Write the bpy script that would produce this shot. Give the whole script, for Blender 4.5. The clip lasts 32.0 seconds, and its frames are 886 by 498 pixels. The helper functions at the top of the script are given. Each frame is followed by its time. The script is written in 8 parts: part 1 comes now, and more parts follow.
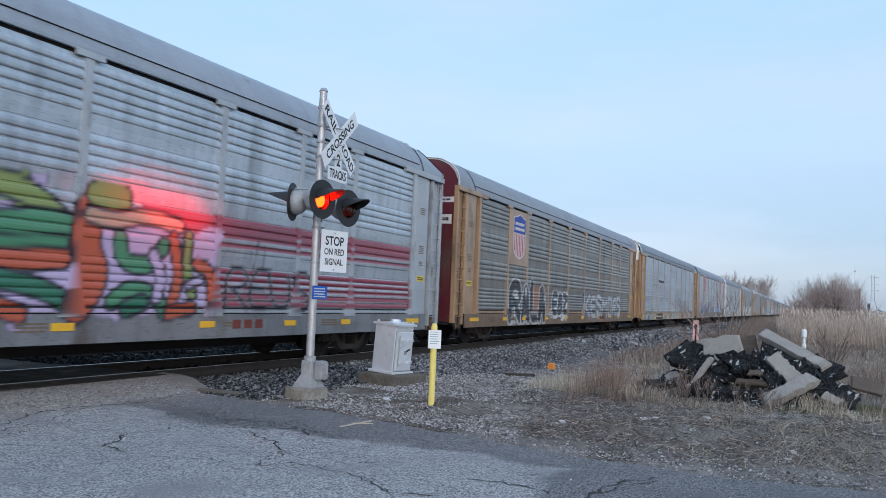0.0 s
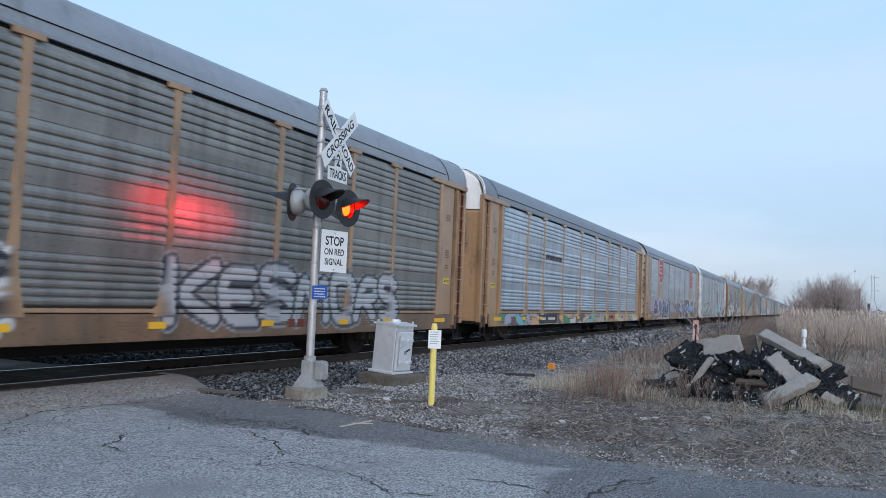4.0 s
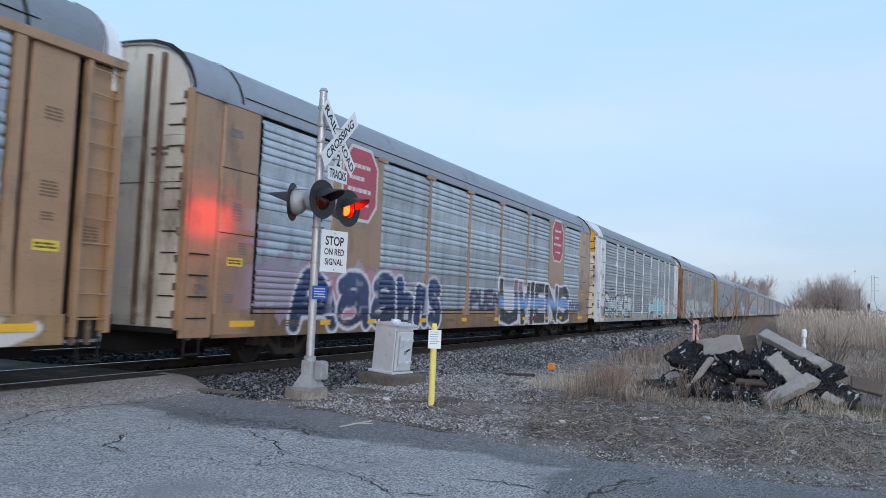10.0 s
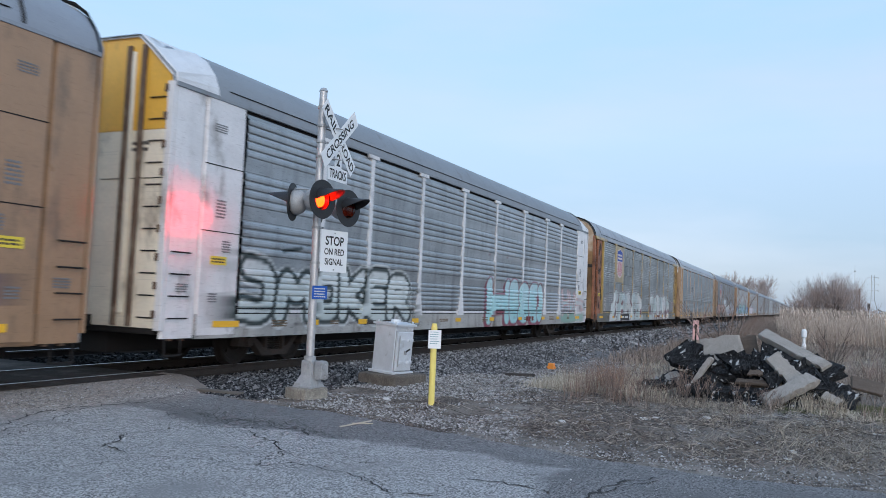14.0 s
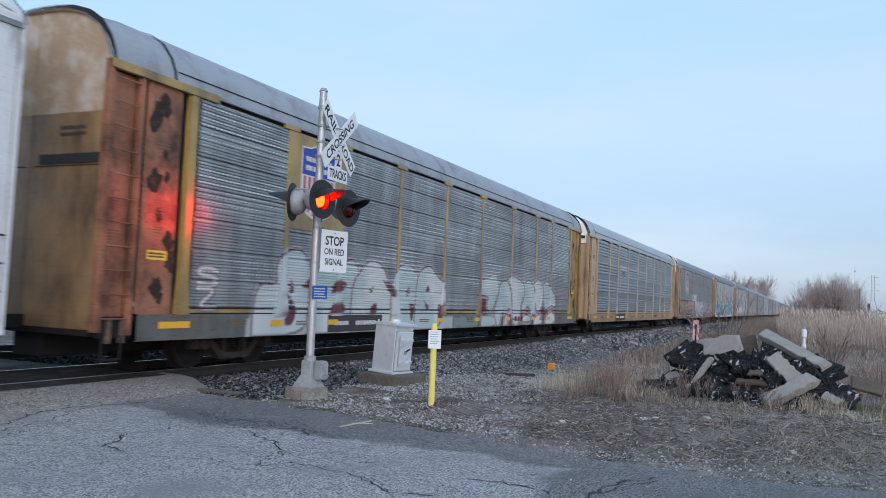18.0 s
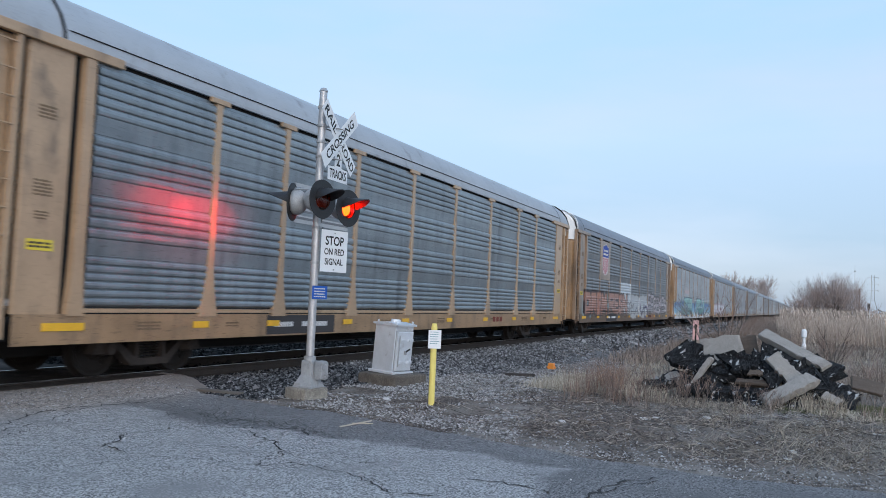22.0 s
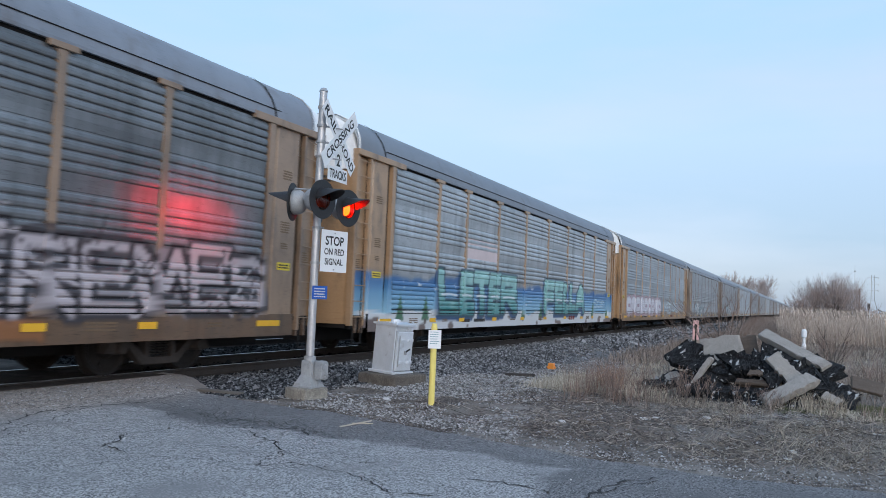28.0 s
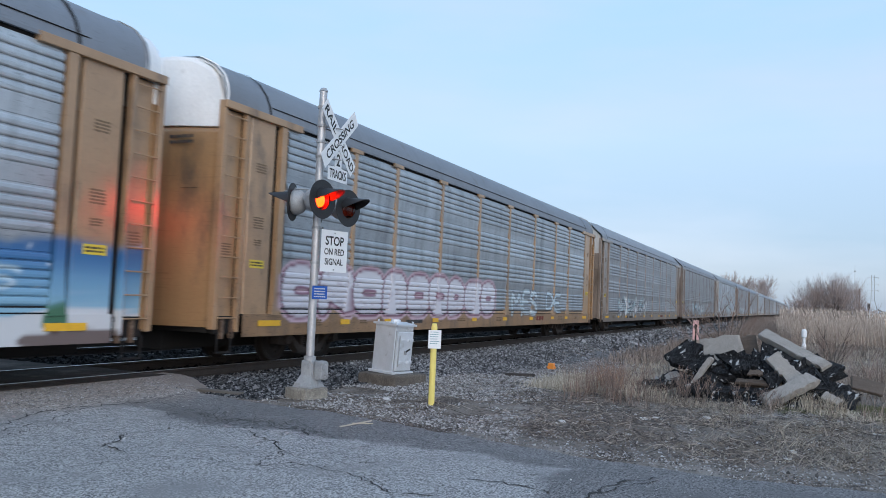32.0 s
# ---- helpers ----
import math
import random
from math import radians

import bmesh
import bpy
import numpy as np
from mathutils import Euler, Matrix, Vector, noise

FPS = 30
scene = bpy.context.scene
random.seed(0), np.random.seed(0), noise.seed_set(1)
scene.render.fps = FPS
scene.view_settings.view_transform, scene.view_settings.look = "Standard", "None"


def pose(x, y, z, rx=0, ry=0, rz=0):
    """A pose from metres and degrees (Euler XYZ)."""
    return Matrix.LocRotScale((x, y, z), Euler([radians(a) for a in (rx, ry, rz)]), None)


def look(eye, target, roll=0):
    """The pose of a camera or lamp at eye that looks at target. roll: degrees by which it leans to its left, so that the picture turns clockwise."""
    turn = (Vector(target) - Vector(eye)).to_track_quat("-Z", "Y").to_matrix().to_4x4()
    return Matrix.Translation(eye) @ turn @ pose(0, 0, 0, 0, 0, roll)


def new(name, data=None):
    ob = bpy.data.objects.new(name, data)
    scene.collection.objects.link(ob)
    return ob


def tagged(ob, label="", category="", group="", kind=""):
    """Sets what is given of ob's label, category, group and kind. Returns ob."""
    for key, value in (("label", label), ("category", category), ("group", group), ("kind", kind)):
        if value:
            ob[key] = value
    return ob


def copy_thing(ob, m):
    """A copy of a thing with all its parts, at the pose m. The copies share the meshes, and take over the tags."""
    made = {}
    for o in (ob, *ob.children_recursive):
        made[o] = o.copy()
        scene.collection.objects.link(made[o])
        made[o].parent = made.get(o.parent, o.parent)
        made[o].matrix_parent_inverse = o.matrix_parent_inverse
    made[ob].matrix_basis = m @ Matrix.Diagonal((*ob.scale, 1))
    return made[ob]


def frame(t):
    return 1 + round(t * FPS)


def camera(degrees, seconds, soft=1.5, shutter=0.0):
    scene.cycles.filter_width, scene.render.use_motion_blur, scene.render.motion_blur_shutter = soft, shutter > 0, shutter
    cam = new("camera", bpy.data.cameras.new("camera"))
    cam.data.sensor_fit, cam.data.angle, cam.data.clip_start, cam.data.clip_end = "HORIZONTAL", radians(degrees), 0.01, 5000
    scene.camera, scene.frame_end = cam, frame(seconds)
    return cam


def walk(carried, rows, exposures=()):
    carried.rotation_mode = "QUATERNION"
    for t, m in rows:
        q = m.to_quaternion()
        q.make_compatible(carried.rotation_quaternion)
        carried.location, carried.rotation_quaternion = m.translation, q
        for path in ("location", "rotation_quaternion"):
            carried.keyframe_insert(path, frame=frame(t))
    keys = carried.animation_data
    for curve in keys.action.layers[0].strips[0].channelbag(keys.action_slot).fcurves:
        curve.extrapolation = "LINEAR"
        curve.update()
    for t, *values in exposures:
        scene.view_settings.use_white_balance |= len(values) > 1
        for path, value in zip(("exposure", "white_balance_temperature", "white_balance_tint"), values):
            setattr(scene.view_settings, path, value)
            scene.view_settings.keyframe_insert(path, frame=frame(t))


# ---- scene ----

# The world's x runs along the track, y across it away from the camera; z = 0 is the top of the rails.
EYE = Vector((0.0, 0.0, 1.469))
cam = camera(57.957, 32.0, soft=0.75, shutter=0.32)
AIM = look(EYE, EYE + Vector((0.90804, 0.41444, 0.06085)) * 10, 2.4285)
walk(cam, [(0.0, AIM), (32.0, AIM)])

# ---------------------------------------------------------------- light
world = bpy.data.worlds.new("dusk_sky")
scene.world = world
world.use_nodes = True
wn = world.node_tree.nodes
sky = wn.new("ShaderNodeTexSky")
sky.sky_type = "NISHITA"
sky.sun_disc = False
sky.sun_elevation = radians(9.0)
sky.sun_rotation = radians(235.0)
sky.air_density, sky.dust_density, sky.ozone_density = 1.0, 0.6, 2.0
# a hazy dusk: the clear sky's light mixed with a pale blue veil that greys towards the horizon
wco = wn.new("ShaderNodeTexCoord")
wsep = wn.new("ShaderNodeSeparateXYZ")
veil = wn.new("ShaderNodeValToRGB")
for k, (at_, col) in enumerate(((0.0, (0.30, 0.415, 0.61)), (0.06, (0.355, 0.48, 0.70)), (0.20, (0.495, 0.662, 0.885)), (0.42, (0.42, 0.69, 0.99)), (1.0, (0.42, 0.64, 0.99)))):
    e = veil.color_ramp.elements[k] if k < 2 else veil.color_ramp.elements.new(at_)
    e.position, e.color = at_, (*col, 1)
# faint lilac streaks of high cloud
cmap, cnoise, cfac, cmix = wn.new("ShaderNodeMapping"), wn.new("ShaderNodeTexNoise"), wn.new("ShaderNodeMapRange"), wn.new("ShaderNodeMix")
cmap.inputs["Scale"].default_value = (1.6, 1.6, 7.0)
cnoise.inputs["Scale"].default_value, cnoise.inputs["Detail"].default_value = 1.5, 5
cfac.inputs["From Min"].default_value, cfac.inputs["From Max"].default_value, cfac.inputs["To Max"].default_value = 0.45, 0.72, 0.5
cmix.data_type = "RGBA"
cmix.inputs["B"].default_value = (0.62, 0.69, 0.90, 1)
wmix = wn.new("ShaderNodeMix")
wmix.data_type = "RGBA"
wmix.inputs["Factor"].default_value = 0.955
wl = world.node_tree.links
wl.new(wco.outputs["Generated"], wsep.inputs[0]), wl.new(wsep.outputs["Z"], veil.inputs["Fac"])
wl.new(wco.outputs["Generated"], cmap.inputs[0]), wl.new(cmap.outputs[0], cnoise.inputs["Vector"]), wl.new(cnoise.outputs["Fac"], cfac.inputs["Value"])
wl.new(cfac.outputs[0], cmix.inputs["Factor"]), wl.new(veil.outputs["Color"], cmix.inputs["A"])
wl.new(sky.outputs[0], wmix.inputs["A"]), wl.new(cmix.outputs["Result"], wmix.inputs["B"])
wl.new(wmix.outputs["Result"], wn["Background"].inputs["Color"])
wn["Background"].inputs["Strength"].default_value = 1.0

sun = new("sun", bpy.data.lights.new("sun", "SUN"))
sun.data.energy, sun.data.angle, sun.data.color = 1.75, radians(50), (1.0, 0.93, 0.90)
sun.matrix_world = look((-40, -30, 16), (0, 0, 0))
scene.view_settings.exposure = 0.0

# ---------------------------------------------------------------- materials


def shade(name, color, rough=0.6, metal=0.0, vary=0.15, size=4.0, fine=60.0, bump=0.15, dirt=None, dirt_amount=0.0,
          dirt_size=1.2, painted=False, stretch=(1, 1, 1), spec=0.4, grit=0.0, grit_size=70.0, crisp=False, by_piece=0.0, soot=0.0):
    """A surface with broad and fine variation, optional stains in a second colour and optional sprayed paint."""
    m = bpy.data.materials.new(name)
    m.use_nodes = True
    nt = m.node_tree
    n, l = nt.nodes, nt.links
    b = n["Principled BSDF"]
    co = n.new("ShaderNodeTexCoord")
    mp = n.new("ShaderNodeMapping")
    mp.inputs["Scale"].default_value = stretch
    l.new(co.outputs["Object"], mp.inputs["Vector"])
    n1 = n.new("ShaderNodeTexNoise")
    n1.inputs["Scale"].default_value, n1.inputs["Detail"].default_value = size, 6
    n2 = n.new("ShaderNodeTexNoise")
    n2.inputs["Scale"].default_value, n2.inputs["Detail"].default_value = fine, 4
    for q in (n1, n2):
        l.new(mp.outputs[0], q.inputs["Vector"])
    add = n.new("ShaderNodeMath")
    add.operation = "ADD"
    l.new(n1.outputs["Fac"], add.inputs[0]), l.new(n2.outputs["Fac"], add.inputs[1])
    ramp = n.new("ShaderNodeMapRange")
    ramp.inputs["From Min"].default_value, ramp.inputs["From Max"].default_value = 0.6, 1.4
    ramp.inputs["To Min"].default_value, ramp.inputs["To Max"].default_value = 1 - vary, 1 + vary
    l.new(add.outputs[0], ramp.inputs["Value"])
    mul = n.new("ShaderNodeVectorMath")
    mul.operation = "SCALE"
    mul.inputs[0].default_value = color
    l.new(ramp.outputs[0], mul.inputs["Scale"])
    last = mul.outputs[0]
    if by_piece:
        oi, ro, so = n.new("ShaderNodeObjectInfo"), n.new("ShaderNodeMapRange"), n.new("ShaderNodeVectorMath")
        ro.inputs["To Min"].default_value, ro.inputs["To Max"].default_value = 1 - by_piece, 1 + by_piece
        so.operation = "SCALE"
        l.new(oi.outputs["Random"], ro.inputs["Value"]), l.new(last, so.inputs[0]), l.new(ro.outputs[0], so.inputs["Scale"])
        last = so.outputs[0]
    if grit:
        ng = n.new("ShaderNodeTexVoronoi")
        ng.inputs["Scale"].default_value = grit_size
        gs = n.new("ShaderNodeSeparateColor")
        l.new(ng.outputs["Color"], gs.inputs[0])
        l.new(mp.outputs[0], ng.inputs["Vector"])
        rg = n.new("ShaderNodeMapRange")
        rg.inputs["From Min"].default_value, rg.inputs["From Max"].default_value = 0.0, 1.0
        rg.inputs["To Min"].default_value, rg.inputs["To Max"].default_value = 1 - grit, 1 + grit
        l.new(gs.outputs[0], rg.inputs["Value"])
        sg = n.new("ShaderNodeVectorMath")
        sg.operation = "SCALE"
        l.new(last, sg.inputs[0]), l.new(rg.outputs[0], sg.inputs["Scale"])
        last = sg.outputs[0]
    if dirt:
        n3 = n.new("ShaderNodeTexNoise")
        n3.inputs["Scale"].default_value, n3.inputs["Detail"].default_value, n3.inputs["Roughness"].default_value = dirt_size, 8, 0.65
        l.new(mp.outputs[0], n3.inputs["Vector"])
        r3 = n.new("ShaderNodeMapRange")
        r3.inputs["From Min"].default_value, r3.inputs["From Max"].default_value = 0.62 - 0.3 * dirt_amount, 0.65 - 0.3 * dirt_amount if crisp else 0.72
        l.new(n3.outputs["Fac"], r3.inputs["Value"])
        mx = n.new("ShaderNodeMix")
        mx.data_type = "RGBA"
        l.new(r3.outputs[0], mx.inputs["Factor"]), l.new(last, mx.inputs["A"])
        mx.inputs["B"].default_value = (*dirt, 1)
        last = mx.outputs["Result"]
    if soot:
        # runs of grime down the sheets and short dark scuffs along the ribs
        for scale, stretch_, lo, hi, dark in ((1.0, (3.2, 1, 0.55), 0.50, 0.78, 0.62), (1.0, (7.0, 1, 42.0), 0.60, 0.70, 0.55), (1.0, (0.5, 1, 2.6), 0.45, 0.72, 0.72), (1.0, (60.0, 1, 60.0), 0.68, 0.74, 0.35)):
            sm, sn, sr, sx = n.new("ShaderNodeMapping"), n.new("ShaderNodeTexNoise"), n.new("ShaderNodeMapRange"), n.new("ShaderNodeVectorMath")
            sm.inputs["Scale"].default_value = stretch_
            sn.inputs["Scale"].default_value, sn.inputs["Detail"].default_value = scale, 5
            sr.inputs["From Min"].default_value, sr.inputs["From Max"].default_value = lo, hi
            sr.inputs["To Min"].default_value, sr.inputs["To Max"].default_value = 1.0, 1 - soot * (1 - dark)
            sx.operation = "SCALE"
            l.new(co.outputs["Object"], sm.inputs["Vector"]), l.new(sm.outputs[0], sn.inputs["Vector"]), l.new(sn.outputs["Fac"], sr.inputs["Value"])
            l.new(last, sx.inputs[0]), l.new(sr.outputs[0], sx.inputs["Scale"])
            last = sx.outputs[0]
    if painted:
        at = n.new("ShaderNodeAttribute")
        at.attribute_name = "paint"
        mx = n.new("ShaderNodeMix")
        mx.data_type = "RGBA"
        am = n.new("ShaderNodeAttribute")
        am.attribute_name = "paint_amount"
        l.new(am.outputs["Fac"], mx.inputs["Factor"]), l.new(last, mx.inputs["A"]), l.new(at.outputs["Color"], mx.inputs["B"])
        last = mx.outputs["Result"]
        mm = n.new("ShaderNodeMath")
        mm.operation = "MULTIPLY_ADD"
        mm.inputs[1].default_value, mm.inputs[2].default_value = -metal, metal
        l.new(am.outputs["Fac"], mm.inputs[0]), l.new(mm.outputs[0], b.inputs["Metallic"])
    else:
        b.inputs["Metallic"].default_value = metal
    l.new(last, b.inputs["Base Color"])
    rr = n.new("ShaderNodeMapRange")
    rr.inputs["To Min"].default_value, rr.inputs["To Max"].default_value = max(rough - 0.12, 0.05), min(rough + 0.12, 1)
    l.new(n1.outputs["Fac"], rr.inputs["Value"]), l.new(rr.outputs[0], b.inputs["Roughness"])
    b.inputs["Specular IOR Level"].default_value = spec
    if bump:
        bp = n.new("ShaderNodeBump")
        bp.inputs["Strength"].default_value, bp.inputs["Distance"].default_value = bump, 0.01
        l.new(add.outputs[0], bp.inputs["Height"]), l.new(bp.outputs[0], b.inputs["Normal"])
    return m


def per_piece(name, low, high, rough=0.9, island=True, fine=30.0, bump=0.3, spec=0.2, skew=1.0):
    """A surface whose colour runs from low to high by chance from piece to piece."""
    m = bpy.data.materials.new(name)
    m.use_nodes = True
    n, l = m.node_tree.nodes, m.node_tree.links
    b = n["Principled BSDF"]
    src = n.new("ShaderNodeNewGeometry").outputs["Random Per Island"] if island else n.new("ShaderNodeObjectInfo").outputs["Random"]
    mx = n.new("ShaderNodeMix")
    mx.data_type = "RGBA"
    mx.inputs["A"].default_value, mx.inputs["B"].default_value = (*low, 1), (*high, 1)
    pw = n.new("ShaderNodeMath")
    pw.operation = "POWER"
    pw.inputs[1].default_value = skew
    l.new(src, pw.inputs[0]), l.new(pw.outputs[0], mx.inputs["Factor"])
    co = n.new("ShaderNodeTexCoord")
    nz = n.new("ShaderNodeTexNoise")
    nz.inputs["Scale"].default_value, nz.inputs["Detail"].default_value = fine, 4
    l.new(co.outputs["Object"], nz.inputs["Vector"])
    r = n.new("ShaderNodeMapRange")
    r.inputs["To Min"].default_value, r.inputs["To Max"].default_value = 0.65, 1.35
    l.new(nz.outputs["Fac"], r.inputs["Value"])
    sc = n.new("ShaderNodeVectorMath")
    sc.operation = "SCALE"
    l.new(mx.outputs["Result"], sc.inputs[0]), l.new(r.outputs[0], sc.inputs["Scale"])
    l.new(sc.outputs[0], b.inputs["Base Color"])
    b.inputs["Roughness"].default_value, b.inputs["Specular IOR Level"].default_value = rough, spec
    if bump:
        bp = n.new("ShaderNodeBump")
        bp.inputs["Strength"].default_value, bp.inputs["Distance"].default_value = bump, 0.01
        l.new(nz.outputs["Fac"], bp.inputs["Height"]), l.new(bp.outputs[0], b.inputs["Normal"])
    return m


def glowing(name, color, strength):
    m = bpy.data.materials.new(name)
    m.use_nodes = True
    b = m.node_tree.nodes["Principled BSDF"]
    b.inputs["Base Color"].default_value = (*color, 1)
    b.inputs["Emission Color"].default_value, b.inputs["Emission Strength"].default_value = (*color, 1), strength
    return m


def red_glass(name):
    m = bpy.data.materials.new(name)
    m.use_nodes = True
    n, l = m.node_tree.nodes, m.node_tree.links
    tr, gl, mx = n.new("ShaderNodeBsdfTransparent"), n.new("ShaderNodeBsdfGlossy"), n.new("ShaderNodeMixShader")
    tr.inputs["Color"].default_value = (1.0, 0.30, 0.12, 1)
    gl.inputs["Roughness"].default_value = 0.12
    mx.inputs["Fac"].default_value = 0.05
    l.new(tr.outputs[0], mx.inputs[1]), l.new(gl.outputs[0], mx.inputs[2])
    l.new(mx.outputs[0], n["Material Output"].inputs["Surface"])
    return m


M_STEEL = shade("rail_steel", (0.34, 0.33, 0.34), 0.32, 0.9, 0.15)
M_RUST = shade("rusty_rail_web", (0.045, 0.037, 0.033), 0.85, 0.2, 0.3, 3, 40)
M_UNDER = shade("grimy_steel_and_gap_shade", (0.013, 0.012, 0.012), 0.85, 0.1, 0.35, 3, 30)
M_BOGIE = shade("dusty_bogie_casting", (0.050, 0.041, 0.037), 0.85, 0.1, 0.35, 3, 30)
M_WHEEL = shade("worn_wheel_steel", (0.022, 0.018, 0.016), 0.7, 0.3, 0.3, 6, 40)
M_GALV = shade("galvanised_mast", (0.46, 0.46, 0.47), 0.40, 0.45, 0.2, 6, 80, 0.1, (0.35, 0.34, 0.33), 0.3, 5)
M_CAST = shade("grey_painted_casting", (0.36, 0.37, 0.38), 0.55, 0.2, 0.2, 8, 60, 0.2, (0.2, 0.19, 0.18), 0.3, 5)
M_ALU = shade("brushed_aluminium_case", (0.66, 0.69, 0.73), 0.36, 0.3, 0.14, 5, 90, 0.08, (0.4, 0.4, 0.41), 0.12, 4)
M_BLACK = shade("matt_black_paint_and_gap_shade", (0.022, 0.022, 0.024), 0.5, 0, 0.3, 8, 60, 0.1)
M_WHITE = shade("white_sign_face", (0.78, 0.79, 0.80), 0.45, 0, 0.05, 5, 50, 0.03)
M_INK = shade("black_sign_ink", (0.012, 0.012, 0.014), 0.5, 0, 0.2, 8, 60, 0)
M_BLUE = shade("blue_sign_face", (0.02, 0.10, 0.42), 0.4, 0, 0.1, 5, 50, 0)
M_YELLOW = shade("yellow_plastic_post", (0.82, 0.68, 0.20), 0.5, 0, 0.06, 6, 40, 0.05)
M_CONC = shade("weathered_concrete", (0.30, 0.275, 0.235), 0.92, 0, 0.25, 5, 45, 0.5, (0.10, 0.09, 0.08), 0.6, 3, grit=0.25)
M_PINK = shade("faded_pink_plate", (0.70, 0.42, 0.40), 0.6, 0, 0.12, 6, 40, 0.05)
M_ORANGE = shade("orange_plastic", (0.80, 0.28, 0.05), 0.5, 0, 0.1, 6, 40, 0.1)
M_REDOFF = red_glass("red_lens_glass")
M_BULB = glowing("lit_lamp_filament_disc", (1.0, 0.022, 0.004), 78.0)
M_MIRROR = shade("lamp_reflector", (0.10, 0.02, 0.02), 0.4, 0.3, 0.1, 6, 40, 0)
M_TIE = shade("creosoted_timber", (0.06, 0.05, 0.045), 0.9, 0, 0.35, 3, 30, 0.5, stretch=(1, 6, 1))

# ---------------------------------------------------------------- mesh tools


def mesh_of(name, verts, faces, material):
    me = bpy.data.meshes.new(name)
    me.from_pydata([tuple(v) for v in verts], [], faces)
    me.materials.append(material)
    return me


def part(name, bm, material, parent=None, label="", m=None, smooth=False):
    """Links a bmesh or mesh as one object under a thing or part."""
    if isinstance(bm, bmesh.types.BMesh):
        me = bpy.data.meshes.new(name)
        bm.to_mesh(me)
        bm.free()
        me.materials.append(material)
    else:
        me = bm
    if smooth:
        me.shade_smooth()
    ob = new(name, me)
    if parent:
        ob.parent = parent
    if m is not None:
        ob.matrix_basis = m
    return tagged(ob, label)


def thing(name, m, label, category, group="", kind=""):
    ob = new(name)
    ob.matrix_basis = m
    return tagged(ob, label, category, group, kind)


def box(x0, x1, y0, y1, z0, z1, bev=0.0, bm=None):
    b = bm or bmesh.new()
    r = bmesh.ops.create_cube(b, size=1, matrix=Matrix.Translation(((x0 + x1) / 2, (y0 + y1) / 2, (z0 + z1) / 2))
                              @ Matrix.Diagonal((x1 - x0, y1 - y0, z1 - z0, 1)))
    if bev:
        es = {e for v in r["verts"] for e in v.link_edges}
        bmesh.ops.bevel(b, geom=list(es), offset=bev, segments=2, affect="EDGES", profile=0.6)
    return b


def rod(a, c, r0, r1=None, seg=12, bm=None):
    b = bm or bmesh.new()
    a, c = Vector(a), Vector(c)
    d = c - a
    q = d.to_track_quat("Z", "Y").to_matrix().to_4x4()
    bmesh.ops.create_cone(b, cap_ends=True, segments=seg, radius1=r0, radius2=r0 if r1 is None else r1, depth=d.length,
                          matrix=Matrix.Translation((a + c) / 2) @ q)
    return b


def lathe(profile, seg=32, axis="Z", bm=None):
    """Turns (radius, height) pairs round an axis."""
    b = bm or bmesh.new()
    rings = []
    for r, h in profile:
        ring = []
        for i in range(seg):
            a = 2 * math.pi * i / seg
            p = (r * math.cos(a), r * math.sin(a), h)
            ring.append(b.verts.new(p if axis == "Z" else (p[0], p[2], p[1])))
        rings.append(ring)
    for p, q in zip(rings, rings[1:]):
        for i in range(seg):
            b.faces.new((p[i], p[(i + 1) % seg], q[(i + 1) % seg], q[i]))
    bmesh.ops.recalc_face_normals(b, faces=b.faces)
    return b


def extrude_x(profile, x0, x1, bm=None):
    """A closed (y, z) outline drawn out along x."""
    b = bm or bmesh.new()
    p = [b.verts.new((x0, y, z)) for y, z in profile]
    q = [b.verts.new((x1, y, z)) for y, z in profile]
    n = len(p)
    for i in range(n):
        b.faces.new((p[i], p[(i + 1) % n], q[(i + 1) % n], q[i]))
    b.faces.new(p[::-1]), b.faces.new(q)
    bmesh.ops.recalc_face_normals(b, faces=b.faces)
    return b


def plate_xz(outline, y, thick, bm=None):
    """A flat plate with an (x, z) outline facing -y."""
    b = bm or bmesh.new()
    p = [b.verts.new((x, y, z)) for x, z in outline]
    q = [b.verts.new((x, y + thick, z)) for x, z in outline]
    n = len(p)
    for i in range(n):
        b.faces.new((p[i], p[(i + 1) % n], q[(i + 1) % n], q[i]))
    b.faces.new(p[::-1]), b.faces.new(q)
    bmesh.ops.recalc_face_normals(b, faces=b.faces)
    return b


def letters(text, height, bold=0.0, wide=1.0):
    """The flat mesh of a word, as vertices and triangles, centred, in the x-z plane."""
    cu = bpy.data.curves.new("lettering", "FONT")
    cu.body, cu.size, cu.align_x, cu.align_y, cu.offset = text, 1.0, "CENTER", "CENTER", bold
    ob = bpy.data.objects.new("lettering", cu)
    scene.collection.objects.link(ob)
    bpy.context.view_layer.update()
    me = ob.evaluated_get(bpy.context.evaluated_depsgraph_get()).to_mesh()
    me.calc_loop_triangles()
    v = np.array([q.co[:2] for q in me.vertices])
    f = np.array([t.vertices[:] for t in me.loop_triangles])
    bpy.data.objects.remove(ob)
    bpy.data.curves.remove(cu)
    lo, hi = v.min(0), v.max(0)
    v = (v - (lo + hi) / 2) / (hi[1] - lo[1]) * height
    v[:, 0] *= wide
    return v, f


def lettering(text, height, parent, m, material=None, wide=1.0, bold=0.02):
    v, f = letters(text, height, bold, wide)
    me = mesh_of("lettering", [(a, 0, b) for a, b in v], [tuple(int(i) for i in t) for t in f], material or M_INK)
    return part("lettering", me, None, parent, "", m)


def smooth01(t):
    t = np.clip(t, 0, 1)
    return t * t * (3 - 2 * t)


